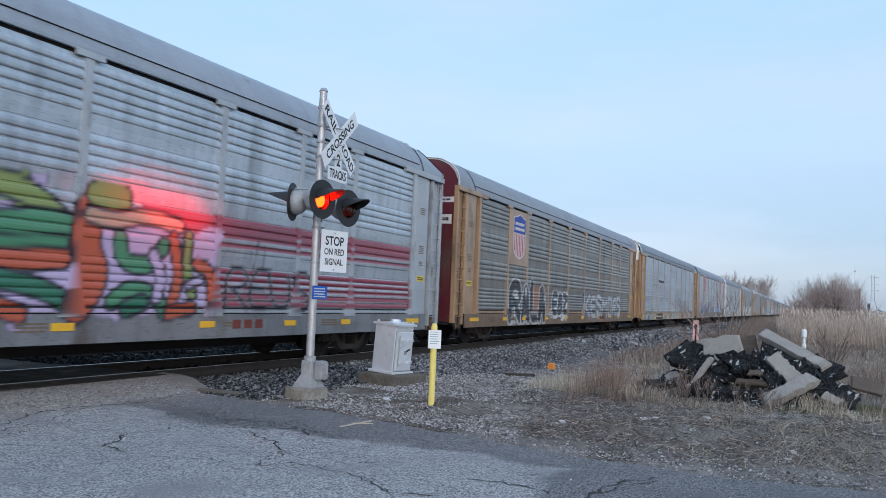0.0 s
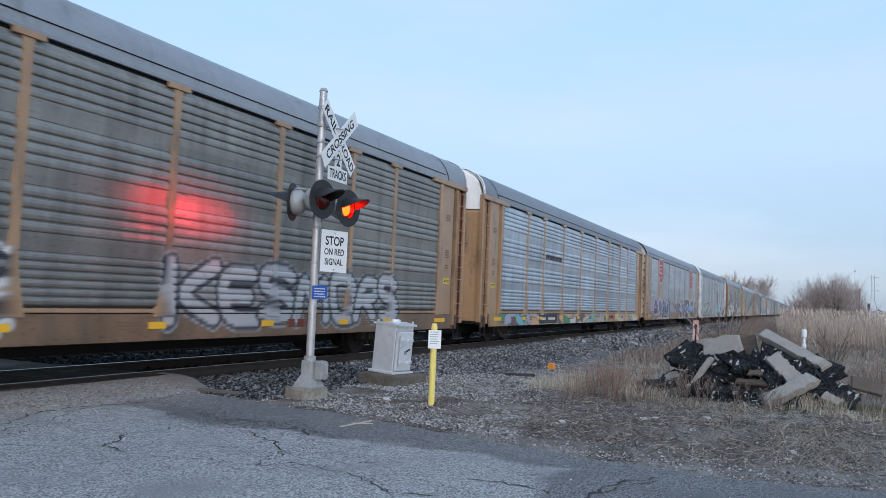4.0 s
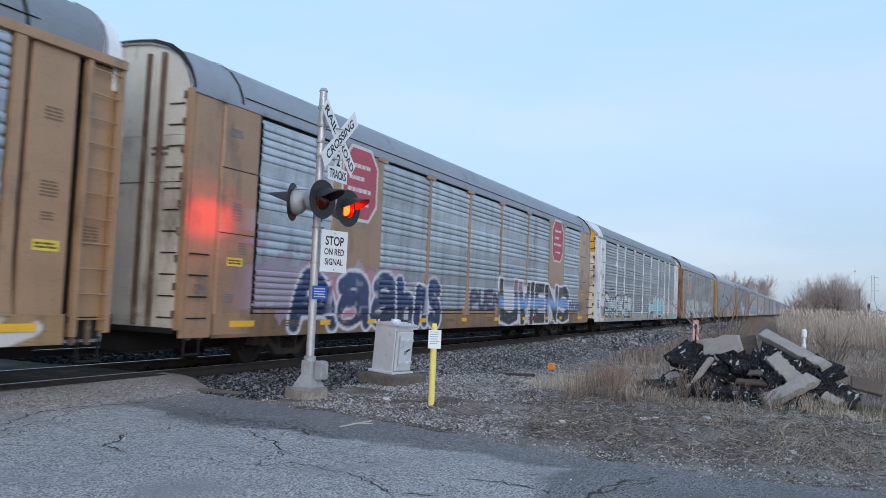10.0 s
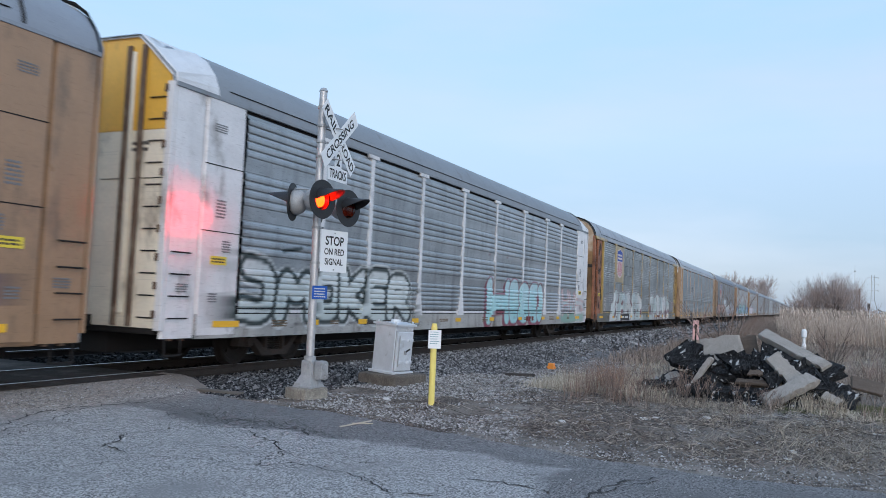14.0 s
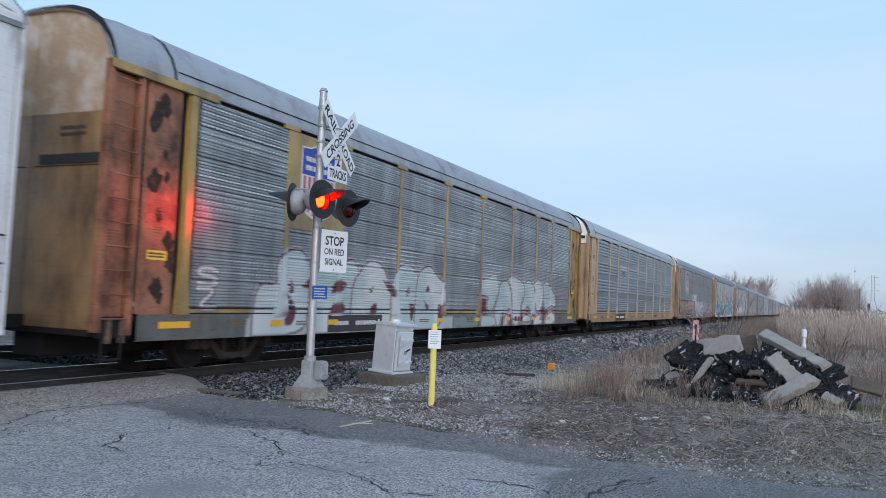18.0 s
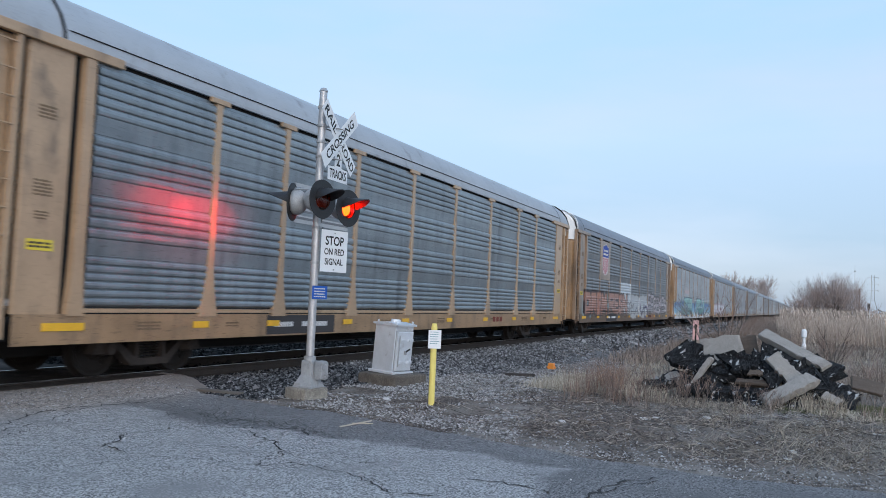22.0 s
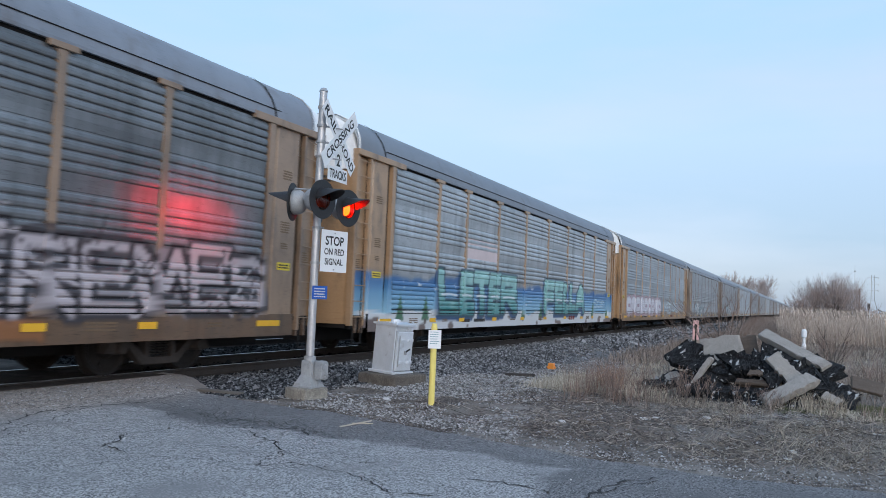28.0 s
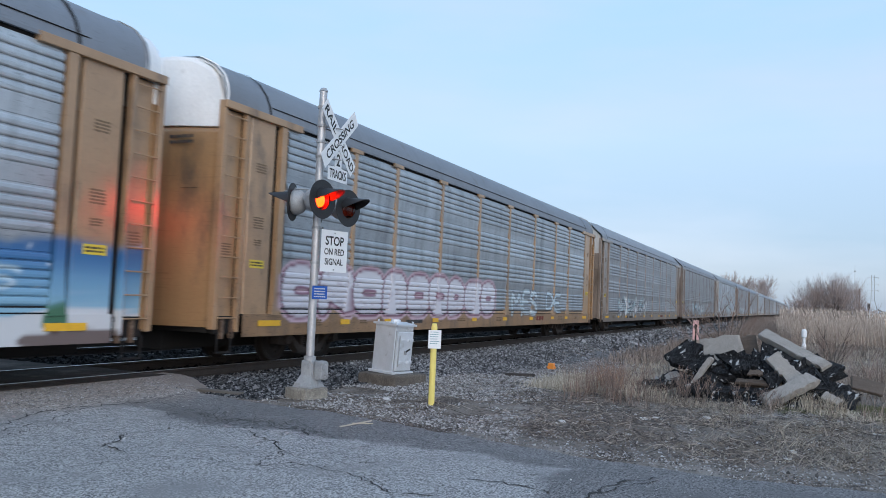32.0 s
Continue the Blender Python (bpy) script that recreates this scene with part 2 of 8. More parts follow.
def value_noise(x, y, seed=0):
    """Smooth noise in -1..1 on arrays."""
    xi, yi = np.floor(x).astype(int), np.floor(y).astype(int)
    fx, fy = x - xi, y - yi

    def h(a, b):
        n = (a * 374761393 + b * 668265263 + seed * 974711) & 0x7FFFFFFF
        n = ((n ^ (n >> 13)) * 1274126177) & 0x7FFFFFFF
        return (n ^ (n >> 16)) % 10007 / 5003.5 - 1
    fx, fy = fx * fx * (3 - 2 * fx), fy * fy * (3 - 2 * fy)
    return (h(xi, yi) * (1 - fx) + h(xi + 1, yi) * fx) * (1 - fy) + (h(xi, yi + 1) * (1 - fx) + h(xi + 1, yi + 1) * fx) * fy


# ---------------------------------------------------------------- ground
NEAR_RAIL, FAR_RAIL, CENTRE = 10.22, 11.73, 10.975
SECOND = CENTRE + 4.6


def edge_x(y):
    """The road's ragged edge beside the verge."""
    y = np.asarray(y, float)
    e = np.interp(y, [-60, -6, -0.7, 0.65, 2.45, 4.05, 6.0, 7.0, 8.0, 8.5, 8.8, 9.1, 9.5, 9.9, 10.2],
                  [12, 10.3, 8.95, 8.75, 8.95, 9.35, 9.85, 9.95, 9.85, 9.92, 10.30, 10.62, 10.85, 10.95, 11.0])
    return e + 0.05 * value_noise(y * 3.1, y * 0 + 3.3, 5) + 0.025 * value_noise(y * 11.0, y * 0, 6)


def ground_z(x, y):
    x, y = np.asarray(x, float), np.asarray(y, float)
    z = -0.19 - 0.38 * smooth01((x - 13.5) / 11) * smooth01((8.9 - y) / 1.9)
    z = z - 0.15 * smooth01((y - 18) / 4)
    wild = smooth01((x - edge_x(np.clip(y, -60, 10.2)) - 0.2) / 1.2) * smooth01((9.0 - y) / 1.0)
    z = z + wild * (0.035 * value_noise(x * 0.9, y * 0.9, 1) + 0.02 * value_noise(x * 2.7, y * 2.7, 2))
    z = z - 0.05 * smooth01((edge_x(np.clip(y, -60, 10.2)) - 0.12 - x) / 0.1) * (y < 10.3)
    return z


def road_z(x, y):
    x, y = np.asarray(x, float), np.asarray(y, float)
    return (-0.175 + 0.155 * smooth01((y - 7.0) / 2.4) + 0.012 * value_noise(x * 0.6, y * 0.6, 9)
            - 0.05 * smooth01((x - edge_x(y) + 0.35) / 0.35) - 0.10 * smooth01((x - 9.1) / 1.2) * smooth01((y - 7.6) / 1) * smooth01((9.7 - y) / 0.6))


def sheet(name, xs, ys, zfun, material, label, category):
    X, Y = np.meshgrid(xs, ys, indexing="ij")
    Z = zfun(X, Y)
    nx, ny = X.shape
    idx = np.arange(nx * ny).reshape(nx, ny)
    F = np.stack([idx[:-1, :-1], idx[1:, :-1], idx[1:, 1:], idx[:-1, 1:]], -1).reshape(-1, 4)
    me = bpy.data.meshes.new(name)
    me.from_pydata(np.stack([X, Y, Z], -1).reshape(-1, 3).tolist(), [], F.tolist())
    me.materials.append(material)
    me.shade_smooth()
    return tagged(new(name, me), label, category, "", "structure")


def spaced(stops):
    """Coordinates from (start, step) pairs up to the last start."""
    out = []
    for (a, st), (b, _) in zip(stops, stops[1:]):
        out += list(np.arange(a, b - st * 0.3, st))
    return np.array(out + [stops[-1][0]])


def soil_material():
    m = shade("gravelly_dirt_and_dead_grass", (0.135, 0.110, 0.093), 0.95, 0, 0.5, 1.3, 35, 0.8, (0.31, 0.28, 0.25), 0.42, 0.6, grit=0.8, grit_size=50, spec=0.1)
    return m


M_SOIL = soil_material()
sheet("ground", spaced([(-3000, 400), (-200, 40), (0, 4), (8, 0.18), (26, 0.8), (60, 6), (300, 100), (4000, 1)]),
      spaced([(-3000, 300), (-300, 40), (-30, 2), (-4, 0.18), (10, 0.5), (22, 8), (300, 100), (4000, 1)]),
      ground_z, M_SOIL, "brown gravelly dirt with dead grass beside the track", "ground")


def asphalt():
    m = shade("worn_cracked_asphalt", (0.325, 0.312, 0.303), 0.9, 0, 0.14, 0.8, 150, 0.8, (0.25, 0.242, 0.236), 0.3, 0.7, grit=0.75, grit_size=75)
    n, l = m.node_tree.nodes, m.node_tree.links
    b = n["Principled BSDF"]
    base = b.inputs["Base Color"].links[0].from_socket
    co = n.new("ShaderNodeTexCoord")
    sep = n.new("ShaderNodeSeparateXYZ")
    l.new(co.outputs["Object"], sep.inputs[0])
    wob = n.new("ShaderNodeTexNoise")
    wob.inputs["Scale"].default_value, wob.inputs["Detail"].default_value = 1.3, 8
    l.new(co.outputs["Object"], wob.inputs["Vector"])

    def sum_(a, k, c, off):
        q = n.new("ShaderNodeMath")
        q.operation = "MULTIPLY_ADD"
        l.new(c, q.inputs[0])
        q.inputs[1].default_value = k
        l.new(a, q.inputs[2])
        w = n.new("ShaderNodeMapRange")
        w.inputs["From Min"].default_value, w.inputs["From Max"].default_value = off
        l.new(q.outputs[0], w.inputs["Value"])
        return w.outputs[0]
    # a darker resurfaced strip along the edge, up to the apron of the crossing
    east = sum_(sep.outputs["X"], 1.1, wob.outputs["Fac"], (8.42, 8.56))
    south = sum_(sep.outputs["Y"], 0.9, wob.outputs["Fac"], (2.62, 2.42))
    north = sum_(sep.outputs["Y"], 0.5, wob.outputs["Fac"], (8.62, 8.50))
    mul = n.new("ShaderNodeMath")
    mul.operation = "MULTIPLY"
    mxm = n.new("ShaderNodeMath")
    mxm.operation = "MAXIMUM"
    l.new(east, mxm.inputs[0]), l.new(south, mxm.inputs[1])
    l.new(mxm.outputs[0], mul.inputs[0]), l.new(north, mul.inputs[1])
    dark = n.new("ShaderNodeVectorMath")
    dark.operation = "MULTIPLY"
    dark.inputs[1].default_value = (0.53, 0.525, 0.53)
    l.new(base, dark.inputs[0])
    mx = n.new("ShaderNodeMix")
    mx.data_type = "RGBA"
    l.new(mul.outputs[0], mx.inputs["Factor"]), l.new(base, mx.inputs["A"]), l.new(dark.outputs[0], mx.inputs["B"])
    # a browner gravelly apron by the rails
    apron = sum_(sep.outputs["Y"], 0.5, wob.outputs["Fac"], (8.2, 8.9))
    mx2 = n.new("ShaderNodeMix")
    mx2.data_type = "RGBA"
    l.new(apron, mx2.inputs["Factor"]), l.new(mx.outputs["Result"], mx2.inputs["A"])
    tan = n.new("ShaderNodeVectorMath")
    tan.operation = "MULTIPLY"
    tan.inputs[1].default_value = (0.86, 0.76, 0.68)
    l.new(base, tan.inputs[0]), l.new(tan.outputs[0], mx2.inputs["B"])
    l.new(mx2.outputs["Result"], b.inputs["Base Color"])
    return m


M_ASPHALT = asphalt()


def build_road():
    us = np.concatenate([[-60, -30, -15, -8, -4], np.linspace(-2.2, 0, 60)])
    ys = spaced([(-60, 6), (-6, 0.5), (-1, 0.09), (10.08, 1)])
    U, Y = np.meshgrid(np.concatenate([us[:5], np.linspace(-3, 0, 70)]), ys, indexing="ij")
    X = edge_x(Y) + U
    wide = U < -3.5
    X = np.where(wide, U, X)
    Z = road_z(X, Y)
    nx, ny = X.shape
    verts = np.stack([X, Y, Z], -1)
    skirt = verts[-1].copy()
    skirt[:, 0] += 0.05
    skirt[:, 2] -= 0.09
    verts = np.concatenate([verts, skirt[None]], 0)
    idx = np.arange((nx + 1) * ny).reshape(nx + 1, ny)
    F = np.stack([idx[:-1, :-1], idx[1:, :-1], idx[1:, 1:], idx[:-1, 1:]], -1).reshape(-1, 4)
    me = mesh_of("road", verts.reshape(-1, 3).tolist(), F.tolist(), M_ASPHALT)
    me.shade_smooth()
    return tagged(new("road", me), "worn grey asphalt road with cracks and a darker patched strip", "road", "", "structure")


road = build_road()


def crack(points, width):
    """A jagged open crack in the asphalt through a few points on the road."""
    rng = random.Random(int(points[0][0] * 1000))
    path = [Vector((*points[0], 0))]
    for a, c in zip(points, points[1:]):
        a, c = Vector((*a, 0)), Vector((*c, 0))
        n = max(2, int((c - a).length / 0.07))
        side = Vector((a.y - c.y, c.x - a.x, 0)).normalized()
        for i in range(1, n + 1):
            path.append(a.lerp(c, i / n) + side * rng.uniform(-0.045, 0.045))
    vs, fs = [], []
    for i, p in enumerate(path):
        d = (path[min(i + 1, len(path) - 1)] - path[max(i - 1, 0)]).normalized()
        s = Vector((-d.y, d.x, 0)) * width * rng.uniform(0.15, 0.72) * (0.3 if i in (0, len(path) - 1) else 1)
        for q in (p - s, p + s):
            vs.append((q.x, q.y, float(road_z(q.x, q.y)) + 0.005))
        if i:
            k = 2 * i
            fs.append((k - 2, k - 1, k + 1, k))
    return part("crack", mesh_of("crack", vs, fs, M_CRACK), None, road)


M_CRACK = shade("dark_crack_filled_with_dirt", (0.035, 0.033, 0.032), 0.95, 0, 0.3, 5, 60, 0.4)
CRAZE = random.Random(44)
for k in range(90):
    cy = CRAZE.uniform(5.0, 7.6)
    cx = 8.05 + 0.12 * (cy - 5) + CRAZE.gauss(0, 0.22)
    a = CRAZE.uniform(0, 6.28)
    p = [(cx, cy)]
    for _ in range(3):
        a += CRAZE.uniform(-0.9, 0.9)
        p.append((p[-1][0] + 0.16 * math.cos(a), p[-1][1] + 0.16 * math.sin(a)))
    crack(p, CRAZE.uniform(0.004, 0.009))
crack([(5.6, 7.9), (6.08, 7.99), (6.62, 8.25), (7.17, 8.34), (7.86, 8.22), (8.37, 8.12), (9.3, 8.3), (9.9, 8.4)], 0.020)
crack([(5.8, 7.75), (6.3, 7.85), (6.75, 7.95), (7.1, 8.15), (7.5, 8.25)], 0.013)
crack([(5.7, 7.55), (6.2, 7.65), (6.6, 7.80), (6.85, 7.75)], 0.011)
crack([(6.6, 7.80), (6.55, 7.5), (6.75, 7.2), (7.0, 7.1)], 0.009)
crack([(5.52, 7.25), (5.71, 6.92), (6.12, 6.48), (6.40, 6.62), (6.68, 6.84), (7.07, 6.77), (7.48, 6.64), (7.91, 6.24), (7.84, 5.69)], 0.011)
crack([(6.05, 6.45), (6.35, 6.58), (6.62, 6.78), (6.78, 6.84)], 0.022)
crack([(6.13, 6.46), (6.05, 6.2), (5.99, 6.01)], 0.020)
crack([(5.99, 6.01), (6.04, 5.62), (6.18, 5.12), (6.23, 4.63), (6.56, 4.48), (6.49, 3.93), (6.37, 3.50), (6.01, 3.13)], 0.012)
crack([(6.41, 3.69), (6.25, 3.42), (6.10, 3.23), (6.05, 3.05), (6.15, 2.75)], 0.024)
crack([(7.74, 5.94), (7.45, 5.55), (7.30, 5.22), (7.0, 4.95), (6.83, 4.81)], 0.020)
crack([(6.83, 4.81), (6.5, 4.78), (6.23, 4.63)], 0.013)
crack([(8.39, 7.47), (8.16, 6.62), (8.55, 6.31), (8.19, 5.78)], 0.012)
crack([(7.7, 6.3), (7.95, 5.95), (8.2, 5.5), (7.9, 5.2)], 0.013)
crack([(6.85, 2.87), (6.95, 2.48), (6.80, 1.97)], 0.020)
crack([(7.29, 2.45), (7.50, 2.30)], 0.014)
crack([(8.04, 1.25), (7.67, 1.57), (6.96, 1.67), (6.69, 1.77)], 0.030)
crack([(7.95, 1.20), (7.6, 1.48), (7.0, 1.60)], 0.014)
crack([(7.55, 4.42), (7.85, 4.28)], 0.020)
crack([(8.16, 4.22), (8.91, 4.15), (9.25, 3.9)], 0.009)
crack([(6.95, 3.95), (7.05, 3.75)], 0.020)
crack([(6.75, 5.7), (6.80, 5.45)], 0.024)

# ---------------------------------------------------------------- track
RAIL = [(-0.068, -0.172), (0.068, -0.172), (0.068, -0.160), (0.014, -0.145), (0.009, -0.05), (0.036, -0.035), (0.036, -0.006), (0.028, 0.0),
        (-0.028, 0.0), (-0.036, -0.006), (-0.036, -0.035), (-0.009, -0.05), (-0.014, -0.145), (-0.068, -0.160)]


def build_track(y, name, ties):
    t = thing(name, pose(0, y, 0), "straight railway track with rusty rails on dark timber sleepers", "railway track", "tracks", "structure")
    for s in (-0.755, 0.755):
        r = part("rail", extrude_x([(a + s, b) for a, b in RAIL], -320, 900), M_RUST, t)
        part("rail_head", box(-320, 900, s - 0.026, s + 0.026, 0.0, 0.003), M_STEEL, r, "bright worn running surface")
    tie = box(-0.115, 0.115, -1.3, 1.3, -0.35, -0.175, 0.012)
    me = bpy.data.meshes.new("sleeper")
    tie.to_mesh(me)
    tie.free()
    me.materials.append(M_TIE)
    for i in range(ties):
        x = 10.9 + 0.5 * i
        part("sleeper", me, None, t, "", pose(x, random.uniform(-0.03, 0.03), random.uniform(-0.01, 0.005), 0, 0, random.uniform(-1, 1)))
    return t


track = build_track(CENTRE, "railway_track", 110)
build_track(SECOND, "railway_track", 60)
M_RUBBER = shade("dark_crossing_panel", (0.050, 0.043, 0.038), 0.9, 0, 0.4, 2, 40, 0.5, (0.12, 0.10, 0.088), 0.35, 1.5, spec=0.05)
for n, (y0, y1) in enumerate(((NEAR_RAIL - 0.46, NEAR_RAIL - 0.06), (NEAR_RAIL + 0.09, FAR_RAIL - 0.09), (FAR_RAIL + 0.06, FAR_RAIL + 0.5))):
    cp = thing("crossing_panel", pose(0, 0, 0), "dark worn crossing panel laid flush beside the rail", "crossing panel", "crossing panels", "structure")
    for i in range(7):
        x1 = 10.45 - 2.44 * i
        part("panel", box(x1 - 2.42, x1, y0, y1, -0.17, -0.012, 0.012), M_RUBBER, cp)


# bed colour kept near black to carry the shade under the train
M_BED = shade("shade_darkened_bed", (0.022, 0.021, 0.021), 0.95, 0, 0.35, 2, 40, 0.8, grit=0.7, grit_size=40, spec=0.03)
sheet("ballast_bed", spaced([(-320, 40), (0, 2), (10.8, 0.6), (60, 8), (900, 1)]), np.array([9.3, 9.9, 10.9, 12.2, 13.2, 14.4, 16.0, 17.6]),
      lambda x, y: -0.182 - 0.13 * smooth01((9.55 - y) / 0.3) - 0.13 * smooth01((y - 17) / 0.5) + 0 * x, M_BED, "ballast bed under the tracks, coloured dark for the train's shade", "ballast bed")
sheet("road", np.array([-40.0, -8, 0, 5, 10.4]), np.array([12.3, 14.7, 16.4, 17.8, 60]), lambda x, y: -0.03 - 0.1 * smooth01((y - 17) / 5) + 0 * x, M_RUBBER,
      "dark asphalt road leading on beyond the tracks", "road")


def scatter_stones(name, region, count, size, material, label, category, seed, keep=None, lift=0.3, base_z=ground_z):
    """Loose angular stones lying on the ground, as one body."""
    rng = np.random.default_rng(seed)
    (x0, x1), (y0, y1) = region
    u = rng.random(count)
    x = x0 + (x1 - x0) * u ** 1.6
    y = rng.uniform(y0, y1, count)
    if keep is not None:
        k = keep(x, y)
        x, y = x[k], y[k]
    n = len(x)
    s = size * rng.lognormal(0, 0.35, n) * 0.5
    z = base_z(x, y) + s * lift
    base = np.array([(1, 0, 0), (0, 1, 0), (-1, 0, 0), (0, -1, 0), (0, 0, 0.75), (0, 0, -0.75)], float)
    v = base[None] * s[:, None, None] * rng.uniform(0.6, 1.35, (n, 6, 1)) + rng.normal(0, 0.18, (n, 6, 3)) * s[:, None, None]
    a = rng.uniform(0, 6.283, n)
    c, q = np.cos(a), np.sin(a)
    vx = v[..., 0] * c[:, None] - v[..., 1] * q[:, None]
    vy = v[..., 0] * q[:, None] + v[..., 1] * c[:, None]
    P = np.stack([vx + x[:, None], vy + y[:, None], v[..., 2] + z[:, None]], -1).reshape(-1, 3)
    f = np.array([(0, 1, 4), (1, 2, 4), (2, 3, 4), (3, 0, 4), (1, 0, 5), (2, 1, 5), (3, 2, 5), (0, 3, 5)])
    F = (f[None] + 6 * np.arange(n)[:, None, None]).reshape(-1, 3)
    me = bpy.data.meshes.new(name)
    me.from_pydata(P.tolist(), [], F.tolist())
    me.materials.append(material)
    return tagged(new(name, me), label, category, "", "stuff")


M_STONE = per_piece("grey_crushed_ballast", (0.010, 0.011, 0.013), (0.29, 0.295, 0.31), skew=3.0)
# stones between the rails, darkened in colour for the train's shade
M_SHADESTONE = per_piece("shade_darkened_ballast", (0.006, 0.006, 0.006), (0.05, 0.05, 0.05), skew=2.2, spec=0.03)
M_PEBBLE = per_piece("pale_gravel", (0.065, 0.060, 0.057), (0.54, 0.52, 0.51), skew=1.35)


def off_road(x, y):
    return (x > edge_x(np.clip(y, -60, 10.2)) + 0.06) | (y > 10.2)


M_FARSTONE = per_piece("mid_grey_crushed_ballast", (0.025, 0.026, 0.029), (0.42, 0.42, 0.43), skew=2.0)
scatter_stones("ballast", ((9.6, 16.5), (7.5, 10.15)), 42000, 0.037, M_STONE, "coarse dark grey crushed stone ballast along the rails", "ballast", 1, off_road)
scatter_stones("ballast", ((15.5, 36), (7.2, 10.15)), 48000, 0.036, M_FARSTONE, "coarse grey crushed stone ballast along the rails", "ballast", 11)
scatter_stones("ballast", ((10.9, 60), (10.3, 16.5)), 18000, 0.065, M_SHADESTONE, "crushed stone ballast between the rails", "ballast", 2)
scatter_stones("ballast", ((34, 130), (6.8, 10.1)), 22000, 0.085, M_FARSTONE, "grey crushed stone ballast stretching away", "ballast", 3)
scatter_stones("gravel", ((9.2, 27), (3.2, 8.0)), 46000, 0.023, M_PEBBLE, "pale loose gravel between the road and the ballast", "gravel", 4,
               lambda x, y: off_road(x, y) & (y > 3.2 + 0.12 * (x - 9) + 0.6 * value_noise(x, y, 8)) & (value_noise(x * 0.9 + 7, y * 1.3, 28) + 0.5 * value_noise(x * 3, y * 3, 29) > -0.28))
scatter_stones("gravel", ((8.9, 16), (-1.2, 4.4)), 6500, 0.02, M_PEBBLE, "scattered gravel among dead grass at the road's edge", "gravel", 5, off_road)
scatter_stones("gravel", ((12.5, 34), (4.4, 7.6)), 30000, 0.026, M_PEBBLE, "pale loose gravel spread below the ballast", "gravel", 6,
               lambda x, y: y > 4.5 + 0.5 * value_noise(x * 0.8, y * 0.8, 18))
scatter_stones("gravel", ((8.6, 10.9), (8.0, 9.8)), 2600, 0.022, M_PEBBLE, "fine gravel washed over the crossing's apron", "gravel", 7, lambda x, y: x > edge_x(y) - 0.25)
scatter_stones("gravel", ((8.4, 10.6), (-1.5, 8.4)), 16000, 0.016, M_PEBBLE, "fine grit spilled over the road's ragged edge", "gravel", 8,
               lambda x, y: (np.abs(x - edge_x(y) + 0.02) < 0.20 * np.abs(value_noise(x * 31, y * 37, 41)) + 0.05), 0.3, lambda x, y: np.maximum(road_z(x, y), ground_z(x, y)))
scatter_stones("gravel", ((6.5, 9.9), (0.5, 8.0)), 1500, 0.012, M_PEBBLE, "stray grit on the asphalt", "gravel", 9,
               lambda x, y: x < edge_x(y) - 0.1, 0.3, road_z)
M_BLACKGRIT = shade("dark_gritty_ground_under_the_stones", (0.045, 0.043, 0.043), 0.95, 0, 0.4, 2, 40, 0.8, grit=0.8, grit_size=60, spec=0.05)
sheet("ballast_shoulder", spaced([(9.7, 0.25), (30, 1)]), spaced([(7.35, 0.25), (9.6, 1)]), lambda x, y: np.where(off_road(x, y), ground_z(x, y) + 0.006, -0.4), M_BLACKGRIT, "dark gritty ballast shoulder beside the signal", "ballast")
M_SHOULDER = shade("grey_ballast_shoulder", (0.14, 0.138, 0.14), 0.95, 0, 0.4, 2, 40, 0.8, grit=0.8, grit_size=14, spec=0.1)
sheet("ballast_shoulder", spaced([(26, 2), (60, 8), (900, 1)]), np.array([6.4, 7.0, 7.8, 8.6, 9.2, 9.5]),
      lambda x, y: -0.60 + 0.36 * smooth01((y - 6.4) / 3.0) + 0 * x, M_SHOULDER, "grey ballast shoulder stretching away beside the track", "ballast")
scatter_stones("gravel", ((5.0, 10.4), (8.3, 9.72)), 6000, 0.014, M_PEBBLE, "fine gravel ground into the crossing's apron", "gravel", 10,
               lambda x, y: (x < edge_x(y) - 0.05) & (value_noise(x * 1.3, y * 1.7, 45) > -0.35), 0.25, road_z)

# ---------------------------------------------------------------- paint on the wagons
CELL = 0.02


